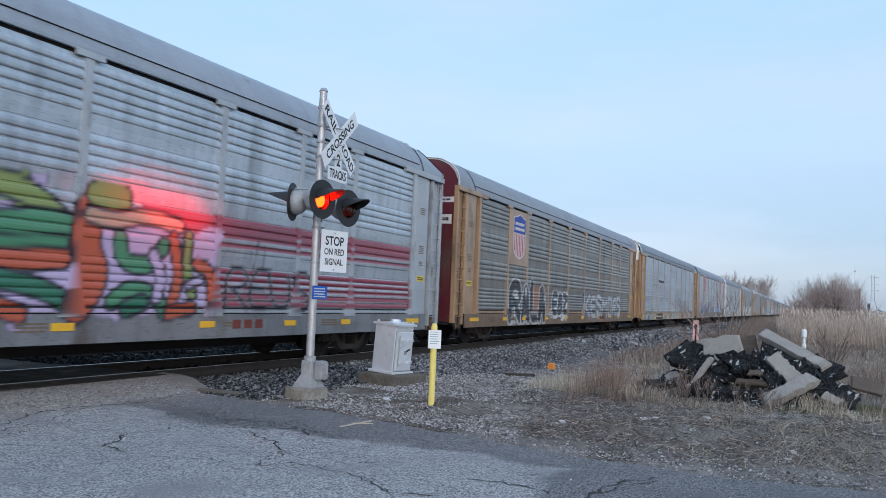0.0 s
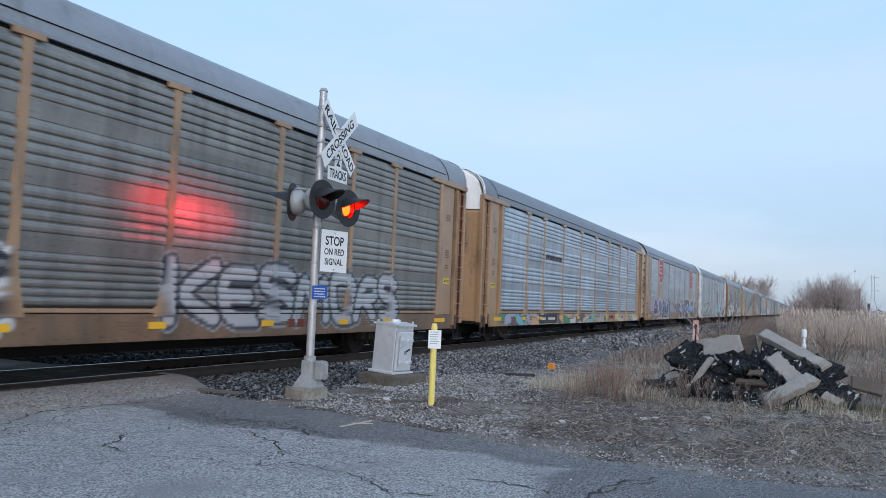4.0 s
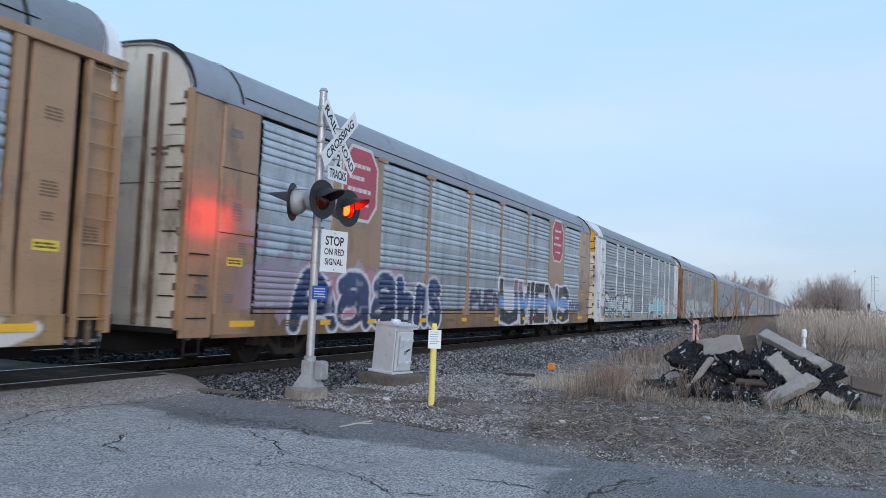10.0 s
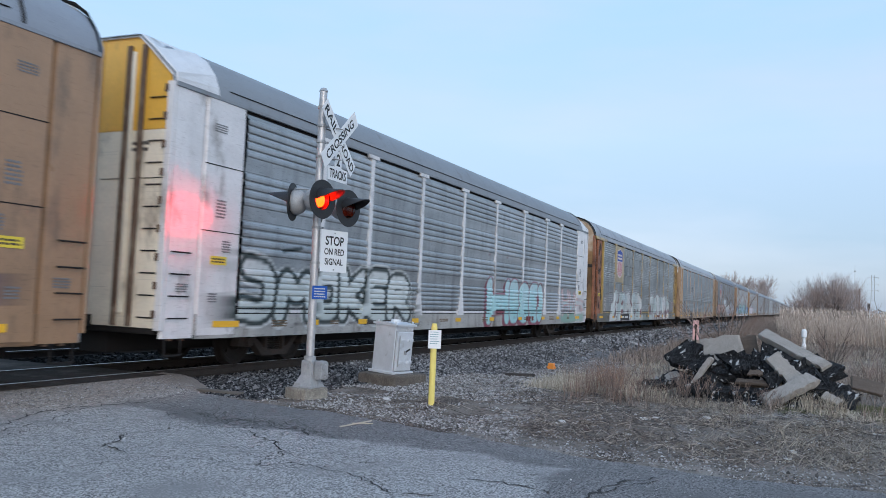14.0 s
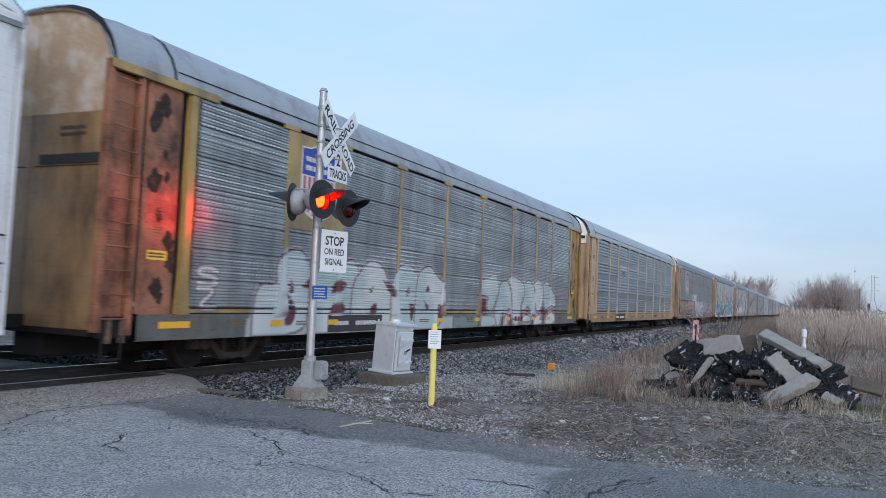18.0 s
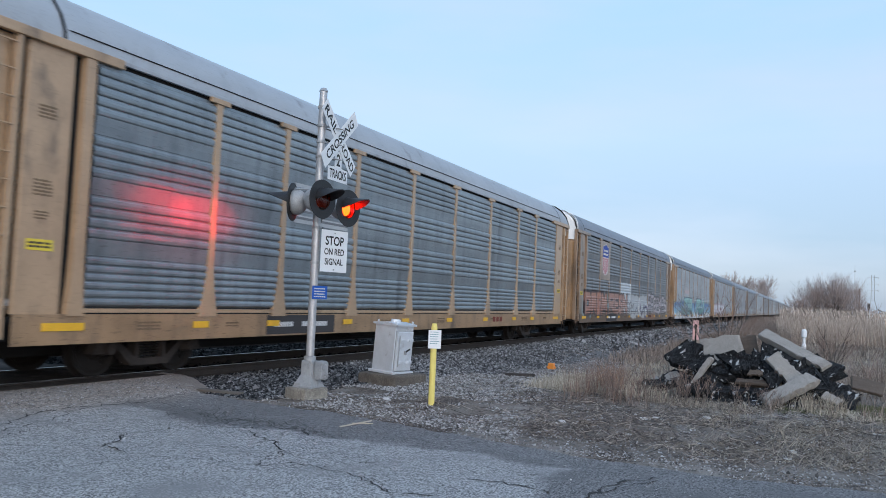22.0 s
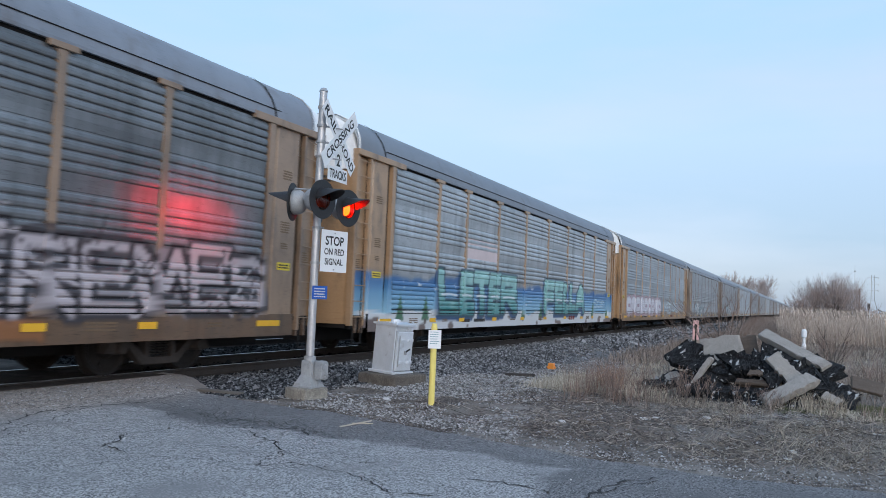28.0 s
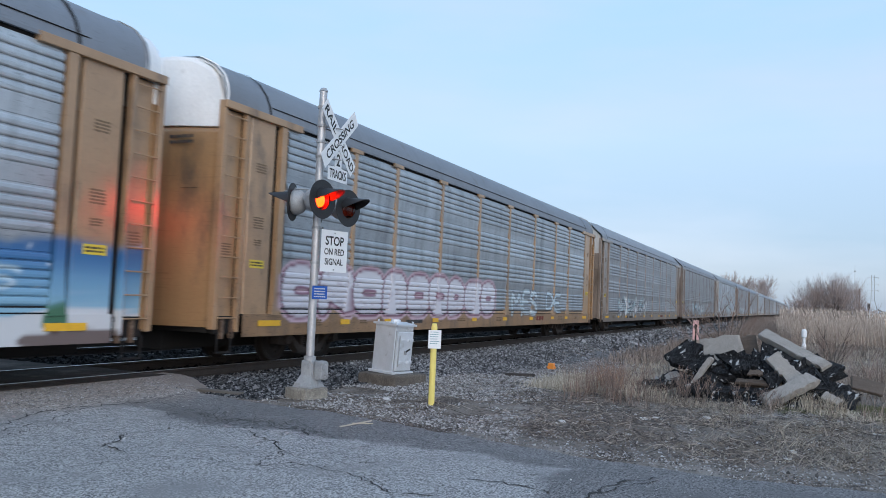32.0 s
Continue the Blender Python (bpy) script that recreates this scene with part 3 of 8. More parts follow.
class Spray:
    """Sprayed paint on a wagon's side: layers over the length s and the height z."""

    def __init__(self, s0, s1, z0=0.55, z1=3.0):
        self.s0, self.z0 = s0, z0
        self.n, self.k = int((s1 - s0) / CELL), int((z1 - z0) / CELL)
        self.rgb = np.zeros((self.n, self.k, 3))
        self.alpha = np.zeros((self.n, self.k))
        self.S, self.Z = np.meshgrid(s0 + (np.arange(self.n) + 0.5) * CELL, z0 + (np.arange(self.k) + 0.5) * CELL, indexing="ij")

    def lay(self, mask, color, amount=1.0):
        m = np.clip(mask.astype(float) * amount, 0, 1)
        c = np.asarray(color, float)
        self.rgb = self.rgb * (1 - m[..., None]) + c * m[..., None]
        self.alpha = np.maximum(self.alpha, m)

    def area(self, s0, s1, z0, z1, rough=0.12, seed=0):
        """A roughly sprayed rectangle."""
        w = rough * value_noise(self.S * 2.5, self.Z * 2.5, seed) + rough * 0.5 * value_noise(self.S * 8, self.Z * 8, seed + 1)
        return np.clip((np.minimum(np.minimum(self.S - s0, s1 - self.S), np.minimum(self.Z - z0, z1 - self.Z)) + w) / 0.06, 0, 1)

    def wild(self, s0, s1, z0, z1, colors, seed, size=1.0, edge=(0.02, 0.02, 0.03), shine=None):
        """Interlocking curved shapes with dark outlines, too tangled to read."""
        wx = self.S * 1.1 / size + 0.9 * value_noise(self.S * 0.9 / size, self.Z * 1.1 / size, seed)
        wz = self.Z * 1.5 / size + 0.9 * value_noise(self.S * 1.0 / size + 40, self.Z * 0.9 / size, seed + 1)
        q = value_noise(wx, wz, seed + 2) * 2.4 + 0.6 * value_noise(wx * 2.3, wz * 2.3, seed + 5)
        lev = np.floor(q * 1.6).astype(int)
        frac = q * 1.6 - lev
        inside = self.area(s0, s1, z0, z1, 0.28, seed)
        for i, c in enumerate(colors):
            self.lay(inside * ((lev % len(colors)) == i), c)
        if shine:
            self.lay(inside * (np.abs(frac - 0.30) < 0.06), shine, 0.8)
        self.lay(inside * ((frac < 0.11) | (frac > 0.92)), edge)

    def far_from(self, paths, square=False):
        """The distance of every cell to a set of polylines; square ends and corners if wished."""
        d = np.full((self.n, self.k), 9.0)
        for path in paths:
            for (a, b), (c, e) in zip(path, path[1:]):
                i0, i1 = max(int((min(a, c) - 1 - self.s0) / CELL), 0), min(int((max(a, c) + 1 - self.s0) / CELL), self.n)
                if i1 <= i0:
                    continue
                S, Z = self.S[i0:i1], self.Z[i0:i1]
                q = max((c - a) ** 2 + (e - b) ** 2, 1e-9)
                u = np.clip(((S - a) * (c - a) + (Z - b) * (e - b)) / q, 0, 1)
                d[i0:i1] = np.minimum(d[i0:i1], ((S - a - u * (c - a)) ** 6 + (Z - b - u * (e - b)) ** 6) ** (1 / 6) if square else np.hypot(S - a - u * (c - a), Z - b - u * (e - b)))
        return d

    def line(self, path, width, color, edge=None, rim=0.055, amount=1.0):
        """One fat curved stroke through a few points, with an outline if given."""
        d = self.far_from([curved(path)])
        if edge is not None:
            self.lay(np.clip((width / 2 + rim - d) / 0.02, 0, 1), edge)
        self.lay(np.clip((width / 2 - d) / 0.02, 0, 1), color, amount)

    def shape(self, path, color, edge=None, rim=0.05, halo=None, fade=None):
        """A rounded closed patch through a few points, with an outline and a pale rim round it if given."""
        c = curved(list(path) + [path[0]])
        d = self.far_from([c])
        inside = np.zeros(d.shape, bool)
        for (a, b), (e, f) in zip(c, c[1:]):
            if abs(f - b) > 1e-6:
                inside ^= ((self.Z < b) != (self.Z < f)) & (self.S < a + (self.Z - b) * (e - a) / (f - b))
        d = np.where(inside, -d, d)
        if halo is not None:
            self.lay(np.clip((2.2 * rim - d) / 0.02, 0, 1), halo, 0.85)
        if edge is not None:
            self.lay(np.clip((rim - d) / 0.02, 0, 1), edge)
        m = np.clip(-d / 0.02, 0, 1)
        self.lay(m, color)
        if fade is not None:
            self.lay(m * np.clip(0.5 + value_noise(self.S * 1.6, self.Z * 1.1, 6), 0, 1), fade)

    def throw(self, text, spans, z0, z1, fat, fill, edge, rim=0.06, halo=None, glow=0.08, fade=None, shadow=None, square=False, seed=1, tilt=0.12, sway=0.08, band=None):
        """A row of hand-drawn letters, each with its own outline and laid over the one before. spans: the letters' edges along the side."""
        rng = random.Random(seed)
        drawn = []
        for ch, a, b in zip(text, spans, spans[1:]):
            lean, up, dn = rng.uniform(-tilt, tilt), rng.uniform(-sway, sway), rng.uniform(-sway, sway) * 0.6
            h = fat / 2
            paths = []
            for path in GLYPH[ch]:
                p = [(a + h * 0.8 + x * (b - a - 1.6 * h) + lean * (y - 0.5), z0 + dn + h + y * (z1 + up - z0 - dn - 2 * h)) for x, y in path]
                paths.append(p if square else curved(p))
            drawn.append(self.far_from(paths, square))
        ramp = lambda r, d: np.clip((r - d) / 0.02, 0, 1)
        if shadow is not None:
            for d in drawn:
                k = ramp(fat / 2 + rim, np.roll(np.roll(d, -7, 0), -5, 1))
                self.lay(k, shadow)
        if halo is not None:
            for d in drawn:
                self.lay(ramp(fat / 2 + rim + glow, d), halo)
        for d in drawn:
            self.lay(ramp(fat / 2 + rim, d), edge)
            m = ramp(fat / 2, d)
            self.lay(m, fill)
            if fade is not None:
                t = np.clip((self.Z - z0) / (z1 - z0) + 0.25 * value_noise(self.S * 3, self.Z * 3, seed), 0, 1)
                self.lay(m * t, fade)
            if band is not None:
                self.lay(m * np.clip(1.5 - np.abs(self.Z - band[0] - 0.05 * value_noise(self.S * 3, self.Z, 5)) / band[1], 0, 1), band[2], 0.95)
            self.lay(m * (value_noise(self.S * 5, self.Z * 16, seed + 3) > 0.62), edge, 0.25)

    def soften(self):
        """Blurs the paint's edges a little, as overspray does."""
        a = np.pad(self.alpha, 1, mode="edge")
        c = np.pad(self.rgb * self.alpha[..., None], ((1, 1), (1, 1), (0, 0)), mode="edge")
        n, k = self.n, self.k
        wa, wc = 0, 0
        for i, wi in enumerate((1, 6, 1)):
            for j, wj in enumerate((1, 6, 1)):
                wa = wa + a[i:i + n, j:j + k] * wi * wj / 64
                wc = wc + c[i:i + n, j:j + k] * wi * wj / 64
        self.rgb, self.alpha = wc / np.maximum(wa, 1e-6)[..., None], wa

    def at(self, s, z):
        i, j = ((s - self.s0) / CELL).astype(int), ((z - self.z0) / CELL).astype(int)
        ok = (i >= 0) & (j >= 0) & (i < self.n) & (j < self.k)
        i, j = np.clip(i, 0, self.n - 1), np.clip(j, 0, self.k - 1)
        return self.rgb[i, j], np.where(ok, self.alpha[i, j], 0)


def curved(path, rounds=2):
    """Rounds a polyline off by cutting its corners."""
    for _ in range(rounds):
        out = [path[0]]
        for (a, b), (c, e) in zip(path, path[1:]):
            out += [(a * 0.75 + c * 0.25, b * 0.75 + e * 0.25), (a * 0.25 + c * 0.75, b * 0.25 + e * 0.75)]
        path = out + [path[-1]]
    return path


# sprayed letters as strokes in a unit square
GLYPH = {}
GLYPH["A"] = [[(0, 0), (0.15, 0.55), (0.5, 1.0), (0.85, 0.55), (1, 0)], [(0.2, 0.32), (0.8, 0.32)]]
GLYPH["B"] = [[(0, 0), (0, 1), (0.8, 1), (0.9, 0.6), (0.1, 0.52)], [(0.1, 0.52), (1, 0.5), (1, 0), (0, 0)]]
GLYPH["C"] = [[(1, 0.8), (0.8, 1), (0.1, 1), (0, 0.5), (0.1, 0), (0.8, 0), (1, 0.2)]]
GLYPH["D"] = [[(0, 0), (0, 1), (0.7, 0.95), (1, 0.5), (0.7, 0.05), (0, 0)]]
GLYPH["E"] = [[(1, 1), (0, 1), (0, 0), (1, 0)], [(0, 0.5), (0.8, 0.5)]]
GLYPH["F"] = [[(1, 1), (0, 1), (0, 0)], [(0, 0.5), (0.8, 0.5)]]
GLYPH["H"] = [[(0, 0), (0, 1)], [(0, 0.45), (1, 0.5)], [(1, 1), (1, 0)]]
GLYPH["I"] = [[(0.5, 0), (0.5, 1)]]
GLYPH["J"] = [[(0.2, 1), (0.9, 0.9), (0.9, 0.2), (0.6, 0), (0, 0.1)]]
GLYPH["K"] = [[(0, 0), (0, 1)], [(1, 1), (0.1, 0.45), (1, 0)]]
GLYPH["L"] = [[(0, 1), (0, 0), (1, 0)]]
GLYPH["M"] = [[(0, 0), (0.1, 1), (0.5, 0.35), (0.9, 1), (1, 0)]]
GLYPH["N"] = [[(0, 0), (0, 1), (1, 0), (1, 1)]]
GLYPH["O"] = [[(0.5, 1), (0, 0.95), (0, 0.05), (0.5, 0), (1, 0.05), (1, 0.95), (0.5, 1)]]
GLYPH["P"] = [[(0, 0), (0, 1), (0.9, 1), (1, 0.5), (0.1, 0.42)]]
GLYPH["R"] = [[(0, 0), (0, 1), (0.9, 1), (0.95, 0.55), (0.1, 0.48), (0.4, 0.45), (1, 0)]]
GLYPH["S"] = [[(1, 0.85), (0.7, 1), (0.1, 0.95), (0.05, 0.58), (0.9, 0.48), (1, 0.1), (0.5, 0), (0, 0.12)]]
GLYPH["T"] = [[(0, 1), (1, 1)], [(0.5, 1), (0.5, 0)]]
GLYPH["U"] = [[(0, 1), (0.05, 0.1), (0.5, 0), (0.95, 0.1), (1, 1)]]
GLYPH["V"] = [[(0, 1), (0.5, 0), (1, 1)]]
GLYPH["W"] = [[(0, 1), (0.2, 0), (0.5, 0.7), (0.8, 0), (1, 1)]]
GLYPH["Z"] = [[(0, 1), (1, 1), (0, 0), (1, 0)]]
GLYPH["a"] = [[(0.05, 0.8), (0.4, 1), (0.9, 0.85), (0.85, 0.4), (1, 0)], [(0.85, 0.5), (0.2, 0.55), (0, 0.2), (0.35, 0), (0.85, 0.25)]]
GLYPH["h"] = [[(0, 0), (0.05, 1)], [(0.05, 0.4), (0.5, 0.65), (0.95, 0.5), (0.9, 0)]]
GLYPH["n"] = [[(0, 0), (0.1, 0.8)], [(0.05, 0.5), (0.5, 0.8), (0.9, 0.6), (1, 0)]]


def give_paint(me, spray):
    if spray is None:
        return me
    co = np.empty(len(me.vertices) * 3)
    me.vertices.foreach_get("co", co)
    co = co.reshape(-1, 3)
    rgb, a = spray.at(co[:, 0], co[:, 2])
    at = me.attributes.new("paint", "FLOAT_COLOR", "POINT")
    at.data.foreach_set("color", np.concatenate([rgb, a[:, None] * 0 + 1], 1).astype(np.float32).ravel())
    am = me.attributes.new("paint_amount", "FLOAT", "POINT")
    am.data.foreach_set("value", a.astype(np.float32))
    return me


# ---------------------------------------------------------------- wagons
HW, LONG, PITCH = 1.638, 27.07, 28.5
POSTS = (4.52, 6.55, 9.30, 12.15)
ROOF = [(-1.62, 4.80), (-1.60, 4.92), (-1.50, 5.16), (-1.30, 5.42), (-1.02, 5.60), (-0.65, 5.71), (-0.3, 5.74), (0, 5.75)]
ROOF = ROOF + [(-a, b) for a, b in reversed(ROOF[:-1])]

FACET = [(-1.62, 4.80), (-1.62, 4.86), (-1.61, 4.94), (-1.40, 5.13), (-1.12, 5.39), (-0.82, 5.64), (-0.4, 5.65), (0, 5.655)]
FACET = FACET + [(-a, b) for a, b in reversed(FACET[:-1])]

# a rounder shoulder over the end doors
SHOULDER = [(-1.62, 4.80), (-1.62, 4.92), (-1.60, 5.06), (-1.52, 5.26), (-1.32, 5.46), (-0.98, 5.62), (-0.5, 5.66), (0, 5.665)]
SHOULDER = SHOULDER + [(-a, b) for a, b in reversed(SHOULDER[:-1])]


def ribs(kind):
    """Heights and depths of a corrugated side: (z, depth inwards) from the sill to the eave."""
    out = [(1.13, 0.05)]
    if kind == "fine":
        z = 1.15
        n = 0
        while z < 4.62:
            out += [(z, 0.004), (z + 0.012, 0.0), (z + 0.034, 0.0), (z + 0.040, 0.020), (z + 0.050, 0.020)]
            z += 0.054
            n += 1
            if n % 9 == 8:
                out += [(z, 0.06), (z + 0.026, 0.06)]
                z += 0.034
    else:
        # ribs parted by dark grooves, with plain overlap bands between the sheets
        for z0, z1, count, band in ((1.15, 1.86, 6, 0.26), (2.12, 2.74, 4, 0.26), (3.00, 3.62, 4, 0.28), (3.90, 4.64, 5, 0.0)):
            p = (z1 - z0) / count
            for k in range(count):
                z = z0 + p * k
                out += [(z, 0.013), (z + p * 0.12, 0.004), (z + p * 0.40, 0.0), (z + p * 0.68, 0.004), (z + p * 0.80, 0.014), (z + p * 0.82, 0.040), (z + p * 0.975, 0.040)]
            if band:
                out += [(z1 + 0.004, 0.030), (z1 + band * 0.5, 0.020), (z1 + band - 0.008, 0.010), (z1 + band - 0.006, 0.030)]
    out = [q for q in out if q[0] < 4.66]
    return out + [(4.68, 0.05)]


def side_mesh(x0, x1, y, profile, step, material, spray):
    xs = np.linspace(x0, x1, max(2, int(round((x1 - x0) / step)) + 1))
    zs, ds = np.array(profile).T
    X, Z = np.meshgrid(xs, zs, indexing="ij")
    Y = y + np.broadcast_to(ds, X.shape)
    nx, nz = X.shape
    idx = np.arange(nx * nz).reshape(nx, nz)
    F = np.stack([idx[:-1, :-1], idx[1:, :-1], idx[1:, 1:], idx[:-1, 1:]], -1).reshape(-1, 4)
    me = mesh_of("side_panel", np.stack([X, Y, Z], -1).reshape(-1, 3).tolist(), F.tolist(), material)
    return give_paint(me, spray)


def tall_bar(x0, x1, y0, y1, z0, z1, material, spray, foot=0.0, head=0.0, name="post"):
    """An upright bar in short lengths, so that paint can lie on it, with a flared foot and a head plate."""
    zs = np.arange(z0, z1, 0.06 if spray else 0.4)
    zs = np.append(zs[zs < z1 - 0.2], [z1 - 0.17, z1 - 0.11, z1 - 0.05, z1])
    vs, fs = [], []
    c, w = (x0 + x1) / 2, (x1 - x0) / 2
    for i, z in enumerate(zs):
        k = w + foot * max(0, 1 - (z - z0) / 0.85) ** 1.4 + head * max(0, 1 - (z1 - z) / 0.17) ** 0.8
        vs += [(c - k, y1, z), (c - k * 0.92, y0, z), (c + k * 0.92, y0, z), (c + k, y1, z)]
        if i:
            a = 4 * i
            fs += [(a - 4 + q, a - 3 + q, a + 1 + q, a + q) for q in range(3)]
    fs.append((3, 2, 1, 0))
    fs.append(tuple(len(vs) - 4 + q for q in range(4)))
    return give_paint(mesh_of(name, vs, fs, material), spray)


def build_ladder(x0, x1, y, parent, material, z0=0.75, z1=4.62):
    b = bmesh.new()
    for x in (x0, x1):
        box(x - 0.02, x + 0.02, y, y + 0.04, z0, z1, 0, b)
    z = z0 + 0.2
    while z < z1:
        rod((x0, y - 0.01, z), (x1, y - 0.01, z), 0.012, None, 6, b)
        z += 0.36
    return part("ladder", b, material, parent)


def roof_mesh(x0, x1, drop, arch):
    """The curved roof with its cross seams; its ends bow down over the end doors."""
    xs = [x0, x0 + 0.05, x0 + 0.6, x0 + 1.26] + list(np.arange(x0 + 2.4, x1 - 1.3, 1.22)) + [x1 - 1.26, x1 - 0.6, x1 - 0.05, x1]
    vs, fs = [], []
    rows = []
    for x in xs:
        e = min(x - x0, x1 - x)
        k = drop * max(0, 1 - e / 0.6) ** 2
        for dx, up in ((-0.03, 0), (0.03, 0)):
            h = float(smooth01(1 - e / 1.28))
            prof = [(a + (c - a) * h, b + (d - b) * h) for (a, b), (c, d) in zip(ROOF, arch)]
            rows.append([(x + dx, a * (1 - 0.05 * k), 4.80 + (b - 4.80) * (1 - k) + (up if b > 4.85 else 0)) for a, b in prof])
    n = len(ROOF)
    for r in rows:
        vs += r
    for i in range(1, len(rows)):
        for j in range(n - 1):
            a = (i - 1) * n + j
            fs.append((a, a + 1, a + n + 1, a + n))
    return vs, fs


def bars(width, height, rows, cols, seed, y):
    """Unreadable stencilled lines, as small plain bars."""
    rng = random.Random(seed)
    b = bmesh.new()
    for r in range(rows):
        x, z = -width / 2, height / 2 - (r + 0.5) * height / rows
        while x < width / 2 - 0.03:
            w = min(rng.uniform(0.4, 1.3) * width / cols, width / 2 - x)
            box(x, x + w * 0.8, y, y + 0.004, z - height / rows * 0.28, z + height / rows * 0.28, 0, b)
            x += w
    return b


M_RUSTBROWN = shade("rusty_brown_steel", (0.13, 0.085, 0.06), 0.85, 0.1, 0.35, 5, 40, 0.3, (0.30, 0.24, 0.18), 0.4, 4)
M_WORN = shade("worn_grey_stencil", (0.17, 0.175, 0.185), 0.7, 0, 0.2, 6, 40, 0)
M_FADEGREY = shade("faded_grey_white_paint", (0.42, 0.43, 0.44), 0.6, 0, 0.2, 5, 40, 0.05)
M_BURNT = shade("burnt_rust", (0.03, 0.02, 0.017), 0.9, 0, 0.4, 6, 40, 0.4, (0.13, 0.06, 0.03), 0.4, 9)
M_FAINT = shade("faded_brown_stencil", (0.17, 0.115, 0.07), 0.7, 0, 0.2, 6, 40, 0)
M_MARK = shade("dark_stencil_paint", (0.05, 0.045, 0.045), 0.7, 0, 0.2, 6, 40, 0)
M_MARKW = shade("white_stencil_paint", (0.62, 0.61, 0.60), 0.7, 0, 0.15, 6, 40, 0)
M_REFLEX = shade("yellow_reflector", (0.78, 0.43, 0.03), 0.45, 0, 0.1, 6, 40, 0)
M_CAUTION = shade("yellow_notice", (0.72, 0.55, 0.06), 0.6, 0, 0.15, 6, 40, 0)
M_RUSTRED = shade("faded_dark_red_paint", (0.17, 0.04, 0.03), 0.7, 0, 0.25, 6, 40, 0)
M_EMBLUE = shade("emblem_blue", (0.03, 0.07, 0.33), 0.6, 0, 0.2, 5, 40, 0.05)
M_EMRED = shade("emblem_red", (0.42, 0.085, 0.115), 0.6, 0, 0.18, 5, 40, 0.05)
M_EMWHITE = shade("emblem_white", (0.62, 0.58, 0.57), 0.6, 0, 0.12, 5, 40, 0.05)


def build_truck(car, x):
    """A two-axle bogie: bolster, side frames with springs, and turning wheelsets."""
    t = part("bogie", box(-0.25, 0.25, -1.0, 1.0, 0.42, 0.68, 0.03), M_UNDER, car, "", pose(x, 0, 0))
    for s in (-1, 1):
        b = bmesh.new()
        y0, y1 = (s * 1.02 - 0.09, s * 1.02 + 0.09)
        for out in ([(-1.18, 0.38), (-1.10, 0.58), (-0.9, 0.64), (-0.5, 0.70), (-0.36, 0.80), (0.36, 0.80), (0.5, 0.70), (0.9, 0.64), (1.10, 0.58), (1.18, 0.38),
                     (0.98, 0.38), (0.93, 0.52), (0.5, 0.58), (0.34, 0.66), (-0.34, 0.66), (-0.5, 0.58), (-0.93, 0.52), (-0.98, 0.38)],
                    [(-0.80, 0.54), (-0.64, 0.54), (-0.30, 0.28), (0.30, 0.28), (0.64, 0.54), (0.80, 0.54), (0.40, 0.17), (-0.40, 0.17)],
                    [(-0.34, 0.26), (-0.34, 0.68), (-0.25, 0.68), (-0.25, 0.26)], [(0.25, 0.26), (0.25, 0.68), (0.34, 0.68), (0.34, 0.26)]):
            plate_xz(out, y0, y1 - y0, b)
        for q in (-0.89, 0.89):
            rod((q, s * 0.95, 0.46), (q, s * 1.19, 0.46), 0.12, 0.09, 12, b)
        sf = part("side_frame", b, M_BOGIE, t)
        for q in (-0.155, 0.0, 0.155):
            b = bmesh.new()
            for k in range(6):
                rod((q, s * 1.02, 0.275 + 0.045 * k), (q, s * 1.02, 0.297 + 0.045 * k), 0.068, None, 10, b)
            part("spring", b, M_WHEEL, sf)
        part("bolster_end", box(-0.24, 0.24, *sorted((s * 0.9, s * 1.12)), 0.545, 0.66, 0.02), M_BOGIE, sf)
    for q in (-0.89, 0.89):
        b = bmesh.new()
        rod((0, -0.9, 0), (0, 0.9, 0), 0.085, None, 10, b)
        for s in (-1, 1):
            lathe([(0.0, s * 0.83), (0.16, s * 0.84), (0.2, s * 0.80), (0.36, s * 0.79), (0.40, s * 0.825), (0.455, s * 0.825), (0.46, s * 0.70),
                   (0.49, s * 0.69), (0.49, s * 0.665), (0.40, s * 0.665), (0.36, s * 0.74), (0.16, s * 0.72), (0.0, s * 0.72)], 24, "Y", b)
            for a in range(3):
                c = (0.28 * math.cos(a * 2.094), s * 0.80, 0.28 * math.sin(a * 2.094))
                rod((c[0], c[1] - 0.02, c[2]), (c[0], c[1] + 0.02, c[2]), 0.04, None, 8, b)
        WHEELS.append(part("wheelset", b, M_WHEEL, t, "", pose(q, 0, 0.46)))


WHEELS = []


def caution(parent, m, seed):
    """A yellow notice plate with dark bars."""
    p = part("notice", box(-0.21, 0.21, 0, 0.004, -0.075, 0.075), M_CAUTION, parent, "yellow notice plate with dark bars", m)
    tagged(part("notice_bars", bars(0.36, 0.10, 2, 4, seed + 40, 0), M_MARK, p, "", pose(0, -0.003, 0)), kind="stuff")
    return p


